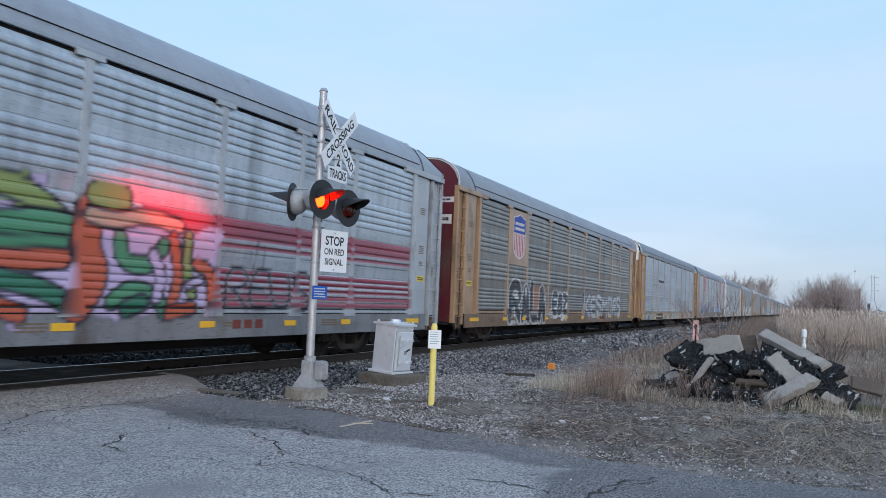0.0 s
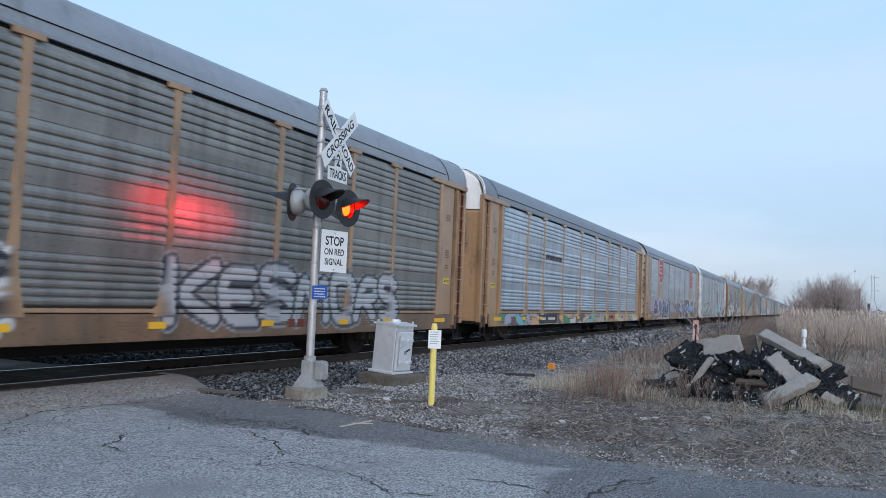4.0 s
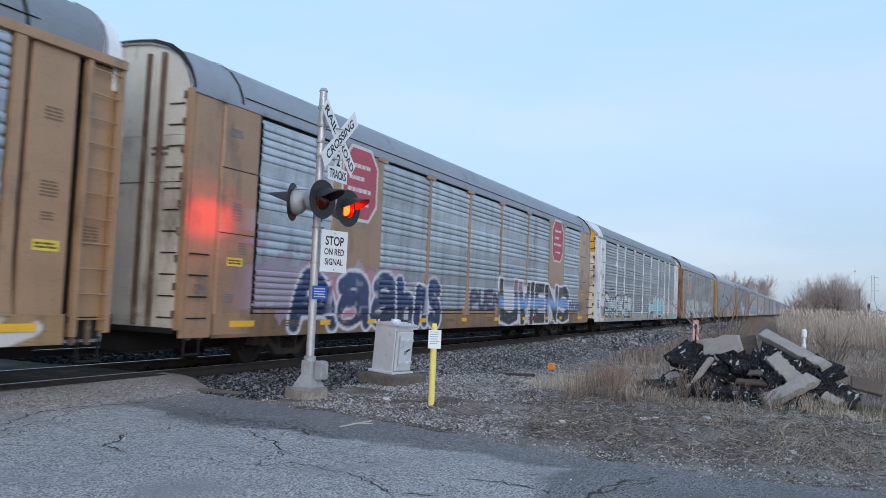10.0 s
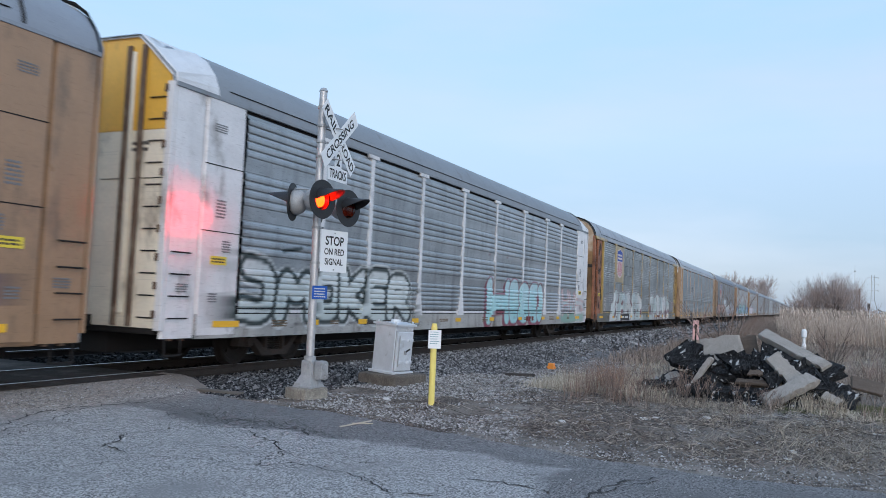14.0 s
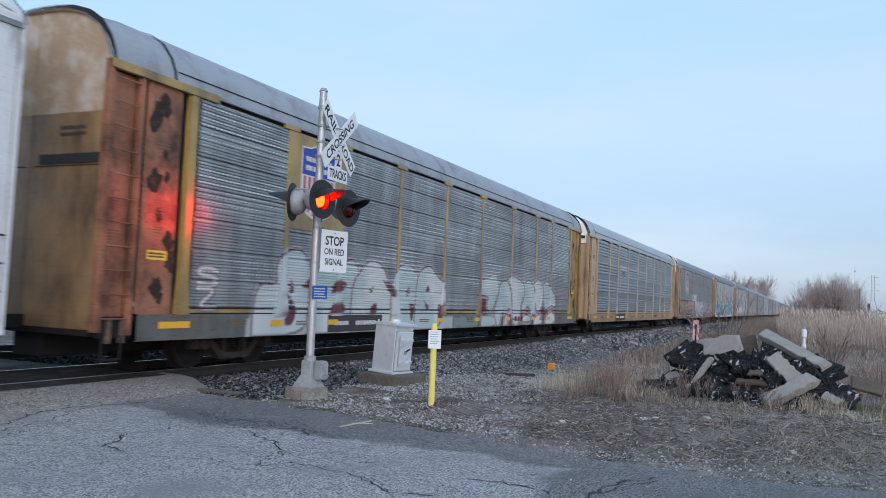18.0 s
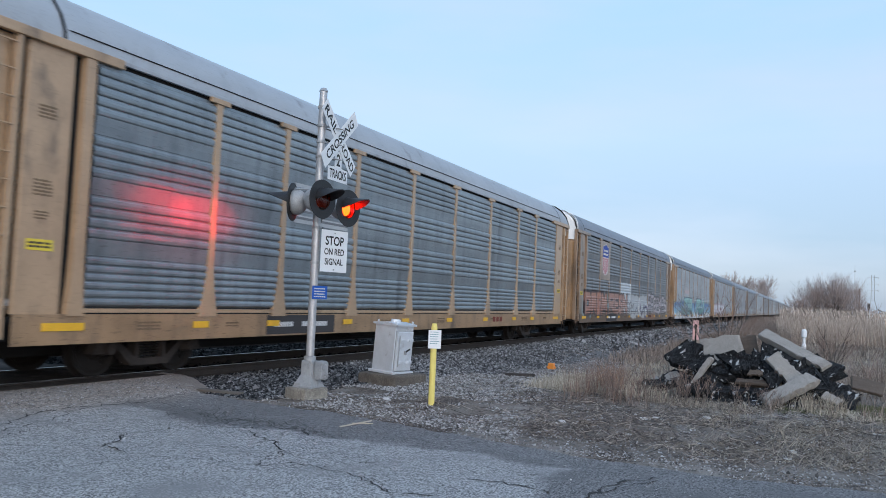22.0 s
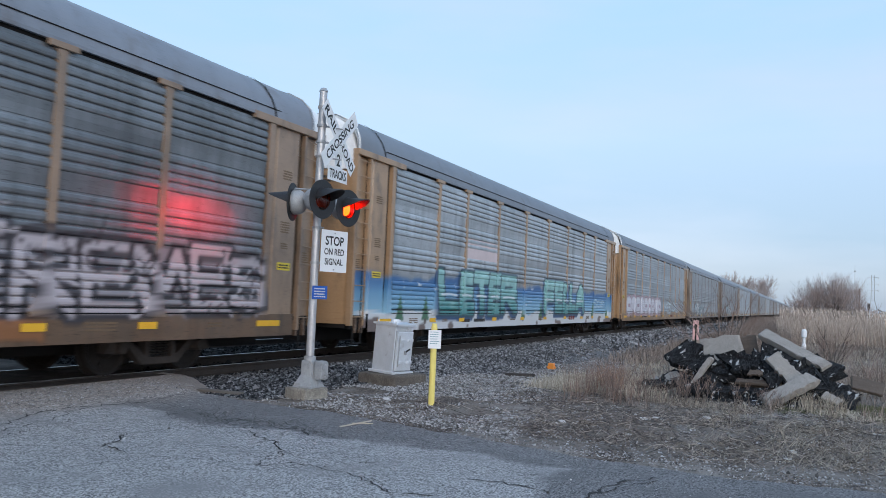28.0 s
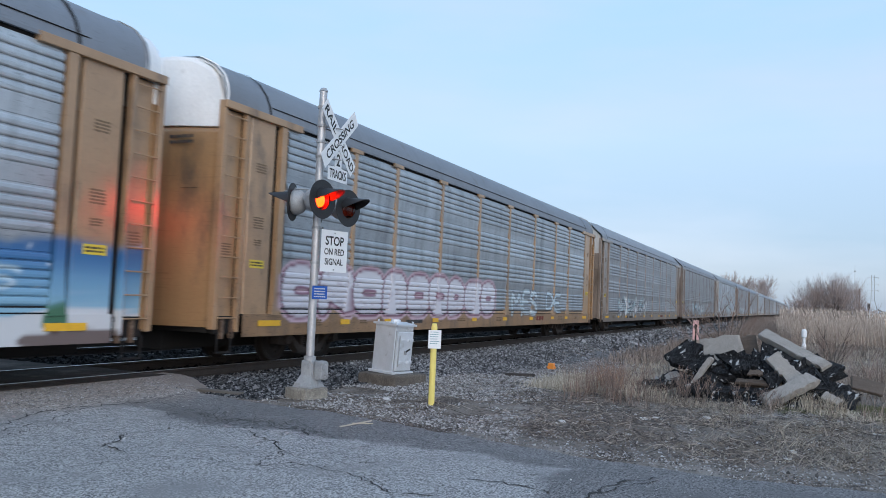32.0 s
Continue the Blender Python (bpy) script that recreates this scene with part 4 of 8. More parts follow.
def build_end(car, right, mats, look_, seed):
    """One end of a wagon: end doors with their cap, corner ladder bay, side door bay and coupler."""
    rng = random.Random(seed)
    frame_m, panel_m, end_m, cap_m = mats["frame"], mats["tail_bay"] if right and mats["tail_bay"] else mats["bay"], mats["end"], mats["cap"]
    f = (lambda x: LONG - x) if right else (lambda x: x)
    o = lambda a, b: (min(f(a), f(b)), max(f(a), f(b)))
    spray = mats["spray"]
    # end doors across the opening
    low, cut = 0.78, 4.02
    in_ = [(a * 0.955, b - 0.03) for a, b in mats["arch"]]
    apex = in_[7][1]
    x0, x1 = o(0.04, 0.16)
    bow = mats["bow"]

    def front(yy):
        """How far the end doors bulge outwards."""
        return -bow * float(smooth01((1.56 - abs(yy)) / 1.1))

    def bowed(s, z_low, top):
        """A door leaf that bows outwards in plan, from z_low up to top(y)."""
        ys = [s * (0.012 + (1.545 - 0.012) * k / 10) for k in range(11)]
        b = bmesh.new()
        cols = []
        for yy in ys:
            fx = 0.04 + front(yy)
            zt = top(yy)
            cols.append([b.verts.new((f(xx), yy, zz)) for xx, zz in ((fx, z_low), (fx, zt - 0.10), (fx + 0.03, zt - 0.03), (fx + 0.09, zt), (0.16, zt), (0.16, z_low))])
        for p, q in zip(cols, cols[1:]):
            for k in range(6):
                b.faces.new((p[k], q[k], q[(k + 1) % 6], p[(k + 1) % 6]))
        b.faces.new(cols[0]), b.faces.new(cols[-1])
        bmesh.ops.recalc_face_normals(b, faces=b.faces)
        return b

    def arch_z(yy):
        return float(np.interp(-abs(yy), [a for a, _ in in_[:8]], [b for _, b in in_[:8]])) if abs(yy) < 1.54 else 4.80
    if bow:
        cut = 4.33
    for s in (-1, 1):
        if bow:
            d = part("end_door", bowed(s, low, lambda yy: cut), end_m, car)
            part("end_cap", bowed(s, cut + 0.004, arch_z), cap_m, car)
            part("door_seam", box(*o(0.030 + front(0.9), 0.05 + front(0.9)), *sorted((s * 0.5, s * 1.2)), 3.217, 3.223), M_UNDER, d)
            part("centre_rib", box(*o(0.025 - bow, 0.05 - bow), s * 0.42 - 0.015, s * 0.42 + 0.015, 4.95, 5.55, 0.005), cap_m, car)
            continue
        e = 0.012
        lo = [(s * e, low), (s * 1.545, low), (s * 1.545, cut), (s * e, cut)]
        d = part("end_door", extrude_x(lo, x0, x1), end_m, car)
        for z in () if mats["labels"] else (3.22,):
            part("door_seam", box(*o(0.028, 0.05), *sorted((s * 0.1, s * 1.5)), z - 0.006, z + 0.006), M_UNDER, d)
        up = [(s * e, cut + 0.006), (s * 1.545, cut + 0.006), (s * 1.545, 4.76)] + [(a, b) for a, b in in_ if a * s > 0.05 and b > 4.8] + [(s * e, apex)]
        up = [up[0], up[1], up[2]] + sorted([q for q in up[3:-1]], key=lambda q: -abs(q[0])) + [up[-1]]
        part("end_cap", extrude_x(up, x0, x1), cap_m, car)
        if not mats["channels"]:
            continue
        part("door_bar", box(*o(0.0, 0.035), s * 0.72 - 0.04, s * 0.72 + 0.04, 1.0, 5.35, 0.01), end_m, car)
    tagged(part("end_lettering", bars(0.55, 0.20, 2, 6, seed, 0), M_MARK, car, "dark stencilled bars", pose(f(0.035 + front(0.55)), -0.88, 4.08 if bow else 3.75, 0, 0, 90 if right else -90)), kind="stuff")
    if mats["slots"]:
        for z, ya, yb in ((4.62, -1.45, -0.75), (3.15, -1.15, -0.50)):
            part("door_slot", box(*o(0.030 + front(1.0), 0.08 + front(1.0)), ya, yb, z - 0.06, z + 0.06), M_BLACK, car, "open black slot in the end door")
    if mats["labels"] and not right:
        for z0, z1, ya, yb in ((4.30, 4.46, -1.48, -0.50), (3.66, 3.94, -1.42, -0.82)):
            q = part("end_label", box(0.026, 0.040, ya, yb, z0, z1), M_EMWHITE, car, "white stencilled label plate")
            tagged(part("end_label_bars", bars(yb - ya - 0.1, (z1 - z0) * 0.6, 1, 6, 8, 0), M_MARK, q, "", pose(0.024, (ya + yb) / 2, (z0 + z1) / 2, 0, 0, -90)), kind="stuff")
    for s in (-1, 1):
        b = box(*o(0.0, 0.07), *sorted((s * (HW - 0.01), s * (HW - 0.14))), 0.75, 4.80, 0.01)
        part("corner_post", b, panel_m if s < 0 else frame_m, car)
    if look_ == "open":
        y = -HW
        part("ladder_bay", tall_bar(*o(0.07, 0.62), y + 0.12, y + 0.17, 0.76, 4.66, panel_m, spray, name="ladder_bay"), None, car)
        build_ladder(*o(0.10, 0.60), y + 0.015, car, panel_m)
        part("stile", tall_bar(*o(0.60, 0.68), y + 0.0, y + 0.10, 0.7, 4.68, panel_m, spray, name="stile"), None, car)
        # dark strips either side of the door put the gaps' shade into colour
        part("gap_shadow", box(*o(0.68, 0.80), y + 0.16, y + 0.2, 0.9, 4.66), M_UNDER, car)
        d = part("side_door", tall_bar(*o(0.80, 1.56), y + 0.045, y + 0.09, 1.02, 4.66, panel_m, spray, name="side_door"), None, car)
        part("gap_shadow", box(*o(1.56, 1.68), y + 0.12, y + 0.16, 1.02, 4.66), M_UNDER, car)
        part("stile", tall_bar(*o(1.68, 1.87), y - 0.01, y + 0.10, 1.0, 4.68, frame_m, spray, 0.06, name="stile"), None, car)
        for w, hgt, rows, cols, zz, sd in ((0.30, 0.20, 4, 3, 3.75, 2), (0.30, 0.24, 5, 4, 2.72, 3), (0.22, 0.13, 3, 4, 2.35, 4)):
            tagged(part("notice", bars(w, hgt, rows, cols, seed + sd, 0), M_FAINT, d, "dark stencilled bars", pose(f(1.16), y + 0.04, zz)), kind="stuff")
        tagged(part("notice", bars(0.28, 0.28, 6, 3, seed + 6, 0), M_FAINT, car, "dark stencilled bars", pose(f(0.36), y + 0.115, 2.15)), kind="stuff")
        if mats["burst"]:
            for k in range(11):
                px, pz, r = rng.uniform(0.86, 1.5), rng.uniform(1.2, 4.5), rng.uniform(0.05, 0.17)
                rim = [(px + r * rng.uniform(0.6, 1.2) * math.cos(a * 0.5236), pz + 1.3 * r * rng.uniform(0.6, 1.3) * math.sin(a * 0.5236)) for a in range(12)]
                part("rust_patch", plate_xz([(f(u), v) for u, v in rim], y + 0.040, 0.003), M_BURNT, d, "dark burnt rust patch")
            part("burst_seam", box(*o(0.02, 0.06), -1.52, -0.2, 3.25, 3.40, 0.0), M_BLACK, car, "torn black gap in the end door")
        caution(d, pose(f(1.16), y + 0.039, 1.95), seed)
        part("eave_plate", box(*o(0.0, 2.35), y - 0.03, y + 0.06, 4.66, 4.80, 0.012), frame_m, car)
    else:
        y = -HW
        part("side_bay", tall_bar(*o(0.07, 0.80), y + 0.02, y + 0.09, 0.62, 4.74, panel_m, spray, name="side_bay"), None, car)
        d = part("side_door", tall_bar(*o(0.815, 1.87), y + 0.005, y + 0.09, 0.66, 4.74, panel_m, spray, name="side_door"), None, car)
        tagged(part("notice", bars(0.26, 0.34, 6, 3, seed + 2, 0), M_WORN, d, "dark stencilled bars", pose(f(1.3), y - 0.002, 2.85)), kind="stuff")
        caution(d, pose(f(1.3), y - 0.003, 1.95), seed)
        for z in (3.6, 2.45):
            part("door_seam", box(*o(0.83, 1.85), y - 0.001, y + 0.004, z - 0.008, z + 0.008), M_UNDER, d)
        for w, hgt, rows, xx, zz, sd in ((0.4, 0.2, 3, 1.2, 4.25, 3), (0.3, 0.28, 4, 1.5, 2.2, 4), (0.35, 0.2, 3, 0.45, 1.45, 5), (0.3, 0.22, 3, 1.2, 1.3, 6)):
            tagged(part("notice", bars(w * 0.8, hgt * 0.8, rows + 1, 4, seed + sd, 0), M_WORN, d, "dark stencilled bars", pose(f(xx), y - 0.002, zz)), kind="stuff")
        for k in range(11):
            z = 0.95 + 0.36 * k
            part("grab_rung", rod((f(0.02), -1.45, z), (f(0.02), -1.12, z), 0.012, None, 6), M_UNDER, car)
        for k in range(4):
            z = 0.95 + 0.36 * k
            part("grab_rung", rod((f(0.12), y - 0.03, z), (f(0.58), y - 0.03, z), 0.013, None, 6), M_UNDER, car)
        if mats["channels"]:
            for yy in (-0.62, -0.95):
                part("door_channel", box(*o(-0.02, 0.03), yy - 0.045, yy + 0.045, 0.8, 5.45, 0.008), M_RUSTBROWN, car, "rusty brown door channel")
            for k in range(9):
                part("hinge", box(*o(-0.01, 0.05), -1.52, -1.44, 0.95 + 0.46 * k, 1.07 + 0.46 * k, 0.006), M_RUSTBROWN, car)
    # steps, striker and coupler
    part("step", box(*o(0.15, 0.55), -HW + 0.02, -HW + 0.06, 0.33, 0.36), M_UNDER, car)
    for x in (0.17, 0.53):
        part("step_hanger", box(*o(x - 0.012, x + 0.012), -HW + 0.03, -HW + 0.055, 0.35, 0.7), M_UNDER, car)
    b = box(*o(-0.55, 0.3), -0.1, 0.1, 0.75, 0.95, 0.02)
    box(*o(-0.74, -0.5), -0.17, 0.14, 0.70, 1.0, 0.04, b)
    part("coupler", b, M_UNDER, car)
    part("end_beam", box(*o(0.05, 0.2), -1.45, 1.45, 0.68, 0.80, 0.02), M_UNDER, car)
    rod_b = rod((f(-0.3), 0.35, 0.62), (f(0.1), 0.35, 0.75), 0.025, None, 8)
    part("brake_hose", rod_b, M_BLACK, car)


def build_wagon(label, mats, profile="broad", look_="open", seed=1, emblem=(), fine=True):
    """A covered car-carrying wagon on two bogies; its origin is below its leading end, at the rails."""
    car = thing("autorack_wagon", pose(0, 0, 0), label, "railway wagon", "wagons of the train")
    spray = mats["spray"]
    if spray is not None:
        spray.soften()
    y = -HW
    posts = mats["posts"] + tuple(LONG - p for p in reversed(mats["posts"]))
    bays = (1.87,) + posts + (LONG - 1.87,)
    prof = ribs(profile)
    dense = []
    for (za, da), (zb, db) in zip(prof, prof[1:]):
        n = max(1, int((zb - za) / 0.045)) if spray and za < 2.9 else 1
        dense += [(za + (zb - za) * i / n, da + (db - da) * i / n) for i in range(n)]
    dense.append(prof[-1])
    for a, b in zip(bays, bays[1:]):
        step = 0.04 if spray is not None and spray.s0 < b and spray.s0 + spray.n * CELL > a else 1.4
        for lo, hi in ((1.0, 2.0), (2.0, 2.87), (2.87, 3.76), (3.76, 4.8)):
            rows = [q for q in dense if lo <= q[0] < hi] + [q for q in dense if q[0] >= hi][:1]
            part("side_panel", side_mesh(a + 0.05, b - 0.05, y - 0.002, rows, step, mats["panel"], spray), None, car)
    for p in posts:
        part("post", tall_bar(p - 0.080, p + 0.080, y - 0.010, y + 0.06, 0.98, 4.72, mats["frame"], spray, 0.17, 0.03), None, car)
        part("post_head", box(p - 0.25, p + 0.25, y - 0.035, y + 0.02, 4.655, 4.745, 0.008), mats["frame"], car)
    part("bottom_rail", side_mesh(1.9, LONG - 1.9, y - 0.006, [(1.04, 0.05), (1.045, 0.0), (1.075, 0.0), (1.10, 0.0), (1.105, 0.05)], 0.05 if spray else 3.0, mats["frame"], spray), None, car)
    # black strip behind the rail, standing in for shade in its gaps
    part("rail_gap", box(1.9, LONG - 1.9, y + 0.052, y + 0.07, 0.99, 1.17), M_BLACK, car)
    part("far_side", side_mesh(0.1, LONG - 0.1, HW - 0.06, [(z, -d) for z, d in prof], 30, mats["panel"], None), None, car)
    # sill with paint, tie-down pockets and reflectors
    zs = [0.60, 0.64, 0.68, 0.72, 0.77, 0.82, 0.87, 0.92, 0.97, 1.0, 1.02]
    sill = side_mesh(0.80, LONG - 0.80, y, [(0.60, 0.06)] + [(z, 0.012) for z in zs] + [(1.02, 0.10)], 0.05 if spray else 3.0, mats["sill"], spray)
    s = part("side_sill", sill, None, car)
    for a, b in ((0.12, 0.80), (LONG - 0.80, LONG - 0.12)):
        part("sill_end", box(a, b, y + 0.10, y + 0.16, 0.66, 0.98, 0.01), M_UNDER, s)
        for q in (0.15, 0.42):
            part("bracket", box(a + q, a + q + 0.07, y + 0.04, y + 0.12, 0.58, 0.95, 0.01), M_RUSTBROWN, s)
    for a, b in ((1.25, 1.95), (LONG - 1.95, LONG - 1.25)):
        part("reflector", box(a, b, y - 0.003, y + 0.003, 0.79, 0.90), M_REFLEX, s)
    for p in posts:
        part("reflector", box(p - 0.34, p + 0.04, y - 0.003, y + 0.003, 0.79, 0.90), M_REFLEX, s)
    for cx, wd, cols in ((6.75, 0.62, 8), (7.85, 0.95, 13)):
        tagged(part("reporting_stencil", bars(wd, 0.17, 1, cols, seed + 9, 0), M_MARKW if mats["dark_marks"] else M_MARK, s, "stencilled reporting bars", pose(cx, y + 0.004, 0.82)), kind="stuff")
    for cx, wd, rows in ((3.2, 0.5, 3), (5.2, 0.35, 2), (11.0, 0.6, 2), (14.2, 0.5, 3), (18.3, 0.45, 2), (21.5, 0.6, 3), (24.0, 0.4, 2)):
        tagged(part("sill_stencil", bars(wd, 0.05 * rows, rows, 5, seed + int(cx), 0), M_FAINT, s, "faded stencilled bars", pose(cx, y + 0.006, 0.84)), kind="stuff")
    if mats["dark_marks"]:
        part("mark_panel", box(6.2, 8.6, y + 0.006, y + 0.010, 0.63, 1.0), M_MARK, s)
    for k in range(3):
        part("sill_mark", box(18.30 + 0.32 * k, 18.52 + 0.32 * k, y + 0.004, y + 0.010, 0.76, 0.92), M_RUSTRED, s, "dark red painted mark")
    part("far_sill", box(0.3, LONG - 0.3, HW - 0.08, HW, 0.60, 1.02), mats["sill"], car)
    part("deck", box(0.2, LONG - 0.2, -HW + 0.08, HW - 0.1, 0.90, 0.98), M_UNDER, car)
    part("centre_sill", box(0.2, LONG - 0.2, -0.3, 0.3, 0.32, 0.90), M_UNDER, car)
    part("air_reservoir", rod((10.5, -0.7, 0.62), (12.2, -0.7, 0.62), 0.22, None, 14), M_UNDER, car)
    part("brake_valve", box(14.5, 15.3, -1.0, -0.5, 0.5, 0.88, 0.05), M_UNDER, car)
    # eave: rail, a dark strip painting in the gap's shade, and plates over the posts
    part("eave_rail", box(0.05, LONG - 0.05, y - 0.01, y + 0.05, 4.735, 4.80, 0.008), mats["eave"], car)
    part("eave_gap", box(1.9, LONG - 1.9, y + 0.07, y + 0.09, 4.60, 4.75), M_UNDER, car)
    part("far_eave", box(0.05, LONG - 0.05, HW - 0.09, HW - 0.03, 4.60, 4.87), mats["eave"], car)
    # roof
    arch = mats["arch"]
    back = 0.38 if mats["bow"] and arch is SHOULDER else 0.0
    vs, fs = roof_mesh(0.02, LONG - 0.02 - back, 0.10 if arch is ROOF else 0.0, arch)
    me = mesh_of("roof", vs, fs, mats["roof"])
    rf = part("roof", me, None, car, smooth=True)
    if back:
        nn = len(arch)
        hv = [(LONG - back - 0.02, a * 0.985, b - 0.02) for a, b in arch] + [(LONG - 0.04, a * 0.955, b - 0.03) for a, b in arch]
        part("end_hood", mesh_of("end_hood", hv, [(j, j + 1, nn + j + 1, nn + j) for j in range(nn - 1)], mats["cap"]), None, rf, smooth=True)
    part("roof_flange", box(1.4, LONG - 1.5, -1.606, -1.575, 4.957, 4.968), M_UNDER, rf)
    for x, k in ((0.0, 1), (LONG - back, -1)):
        arc = [(a * 1.012, 4.80 + (b - 4.80) * 1.015) for a, b in arch]
        edge = bmesh.new()
        for j in range(len(arc) - 1):
            (a0, b0), (a1, b1) = arc[j], arc[j + 1]
            q = [edge.verts.new(v) for v in ((x + k * 0.0, a0 * 0.975, b0 - 0.06), (x + k * 0.0, a1 * 0.975, b1 - 0.06), (x + k * 0.07, a1, b1 + 0.006), (x + k * 0.07, a0, b0 + 0.006))]
            edge.faces.new(q)
        part("roof_edge", edge, mats["hood"] or mats["edge"], rf)
        if mats["hood"]:
            hv = [(x + k * u, a * 1.004, 4.80 + (b - 4.80) * 1.006 + 0.016) for u, pr in ((0.07, arch), (1.1, ROOF)) for a, b in pr]
            nn = len(ROOF)
            part("roof_hood", mesh_of("roof_hood", hv, [(j, j + 1, nn + j + 1, nn + j) for j in range(nn - 1)], mats["hood"]), None, rf)
        else:
            hv = [(x + k * u, a * 1.003, 4.80 + (b - 4.80) * 1.004 + 0.016) for u in (1.28, 1.34) for a, b in ROOF]
            nn = len(ROOF)
            part("roof_seam", mesh_of("roof_seam", hv, [(j, j + 1, nn + j + 1, nn + j) for j in range(nn - 1)], M_UNDER), None, rf)
    for x in (0.0, LONG):
        build_end(car, x > 1, mats, look_, seed * 7 + (1 if x > 1 else 0))
    for x in (3.8, LONG - 3.8):
        build_truck(car, x)
    for kind, a, b in emblem:
        put_emblem(car, kind, a, b, mats, y)
    return car


def put_emblem(car, kind, a, b, mats, y):
    """A painted emblem on a flat plate between two posts, as plain shapes."""
    c = (a + b) / 2
    if kind == "shield":
        p = part("emblem_plate", box(a + 0.07, b - 0.07, y - 0.012, y + 0.03, 2.72, 4.66, 0.006), mats["frame"], car)
        w = 0.64
        out = [(-w, 4.42), (-0.33, 4.44), (0, 4.56), (0.33, 4.44), (w, 4.42), (w, 3.42), (0.58, 3.20), (0.44, 3.07), (0.22, 2.99), (0, 2.94), (-0.22, 2.99), (-0.44, 3.07), (-0.58, 3.20), (-w, 3.42)]
        sh = part("shield", plate_xz([(c + x, z) for x, z in out], y - 0.018, 0.005), M_EMWHITE, p)
        part("shield_top", plate_xz([(c + x, z) for x, z in ((-w + 0.03, 4.39), (-0.33, 4.41), (0, 4.52), (0.33, 4.41), (w - 0.03, 4.39), (w - 0.03, 3.86), (-w + 0.03, 3.86))], y - 0.023, 0.004), M_EMBLUE, sh)
        tagged(part("shield_lettering", bars(1.0, 0.36, 2, 7, 3, 0), M_EMWHITE, sh, "", pose(c, y - 0.028, 4.10)), kind="stuff")
        for k in range(7):
            x = -0.51 + 0.17 * k
            zl = float(np.interp(abs(x), [0, 0.22, 0.44, 0.58], [3.0, 3.05, 3.14, 3.28]))
            part("stripe", box(c + x - 0.038, c + x + 0.038, y - 0.022, y - 0.018, zl, 3.83), M_EMRED, sh)
    elif kind == "octagon":
        p = part("emblem_plate", side_mesh(a + 0.06, b - 0.06, y - 0.012, [(1.03, 0.05)] + [(1.03 + 0.05 * k, 0.0) for k in range(30)] + [(2.6, 0.0), (4.70, 0.0), (4.70, 0.05)], 0.04, mats["frame"], mats["spray"]), None, car)
        def octo(r, k):
            return [(c + x * r, 3.98 + z * r * 1.08) for x, z in ((-1, -k), (-1, k), (-k, 1), (k, 1), (1, k), (1, -k), (k, -1), (-k, -1))]
        e = part("octagon", plate_xz(octo(0.80, 0.55), y - 0.018, 0.005), M_EMWHITE, p)
        part("octagon_face", plate_xz(octo(0.73, 0.55), y - 0.022, 0.004), M_EMRED, e)
        for z, x0, x1, hgt in ((4.38, -0.45, 0.42, 0.16), (4.10, -0.5, 0.15, 0.17), (3.83, -0.55, 0.5, 0.17), (3.52, -0.3, 0.4, 0.12)):
            tagged(part("octagon_bar", bars(x1 - x0, hgt, 1, 5, int(z * 100), 0), M_EMWHITE, e, "", pose(c + (x0 + x1) / 2, y - 0.027, z)), kind="stuff")
    elif kind == "word":
        tagged(part("emblem_lettering", bars(b - a - 0.5, 0.30, 1, 9, 17, 0), M_MARK, car, "dark stencilled bars", pose(c, y - 0.006, 3.25)), kind="stuff")
    elif kind == "stripes":
        p = part("emblem_plate", box(a + 0.35, b - 0.35, y + 0.004, y + 0.012, 2.85, 3.65), M_FADEGREY, car, "faded white stencilled block")
        for k in range(5):
            part("stripe", box(a + 0.35, b - 0.35, y - 0.001, y + 0.004, 2.93 + 0.14 * k, 2.98 + 0.14 * k), M_WORN, p)
        tagged(part("emblem_lettering", bars(1.0, 0.42, 1, 3, 5, 0), M_WORN, p, "", pose(c, y - 0.006, 3.25)), kind="stuff")
    elif kind == "block":
        part("blank_plate", box(a + 0.07, b - 0.07, y + 0.006, y + 0.016, 2.62, 3.30), M_FADED, car, "faded pinkish white painted block")


M_FADED = shade("faded_pinkish_white", (0.60, 0.50, 0.50), 0.7, 0, 0.12, 3, 30, 0.05)


def coat(name, c, rough=0.33, metal=0.0, dirt=(0.10, 0.075, 0.055), amount=0.3, vary=0.14, stretch=(1, 1, 0.45), by_piece=0.0, soot=0.35):
    return shade(name, c, rough, metal, vary, 1.6, 40, 0.12, dirt, amount, 1.3, True, stretch, 0.62, by_piece=by_piece, soot=soot)


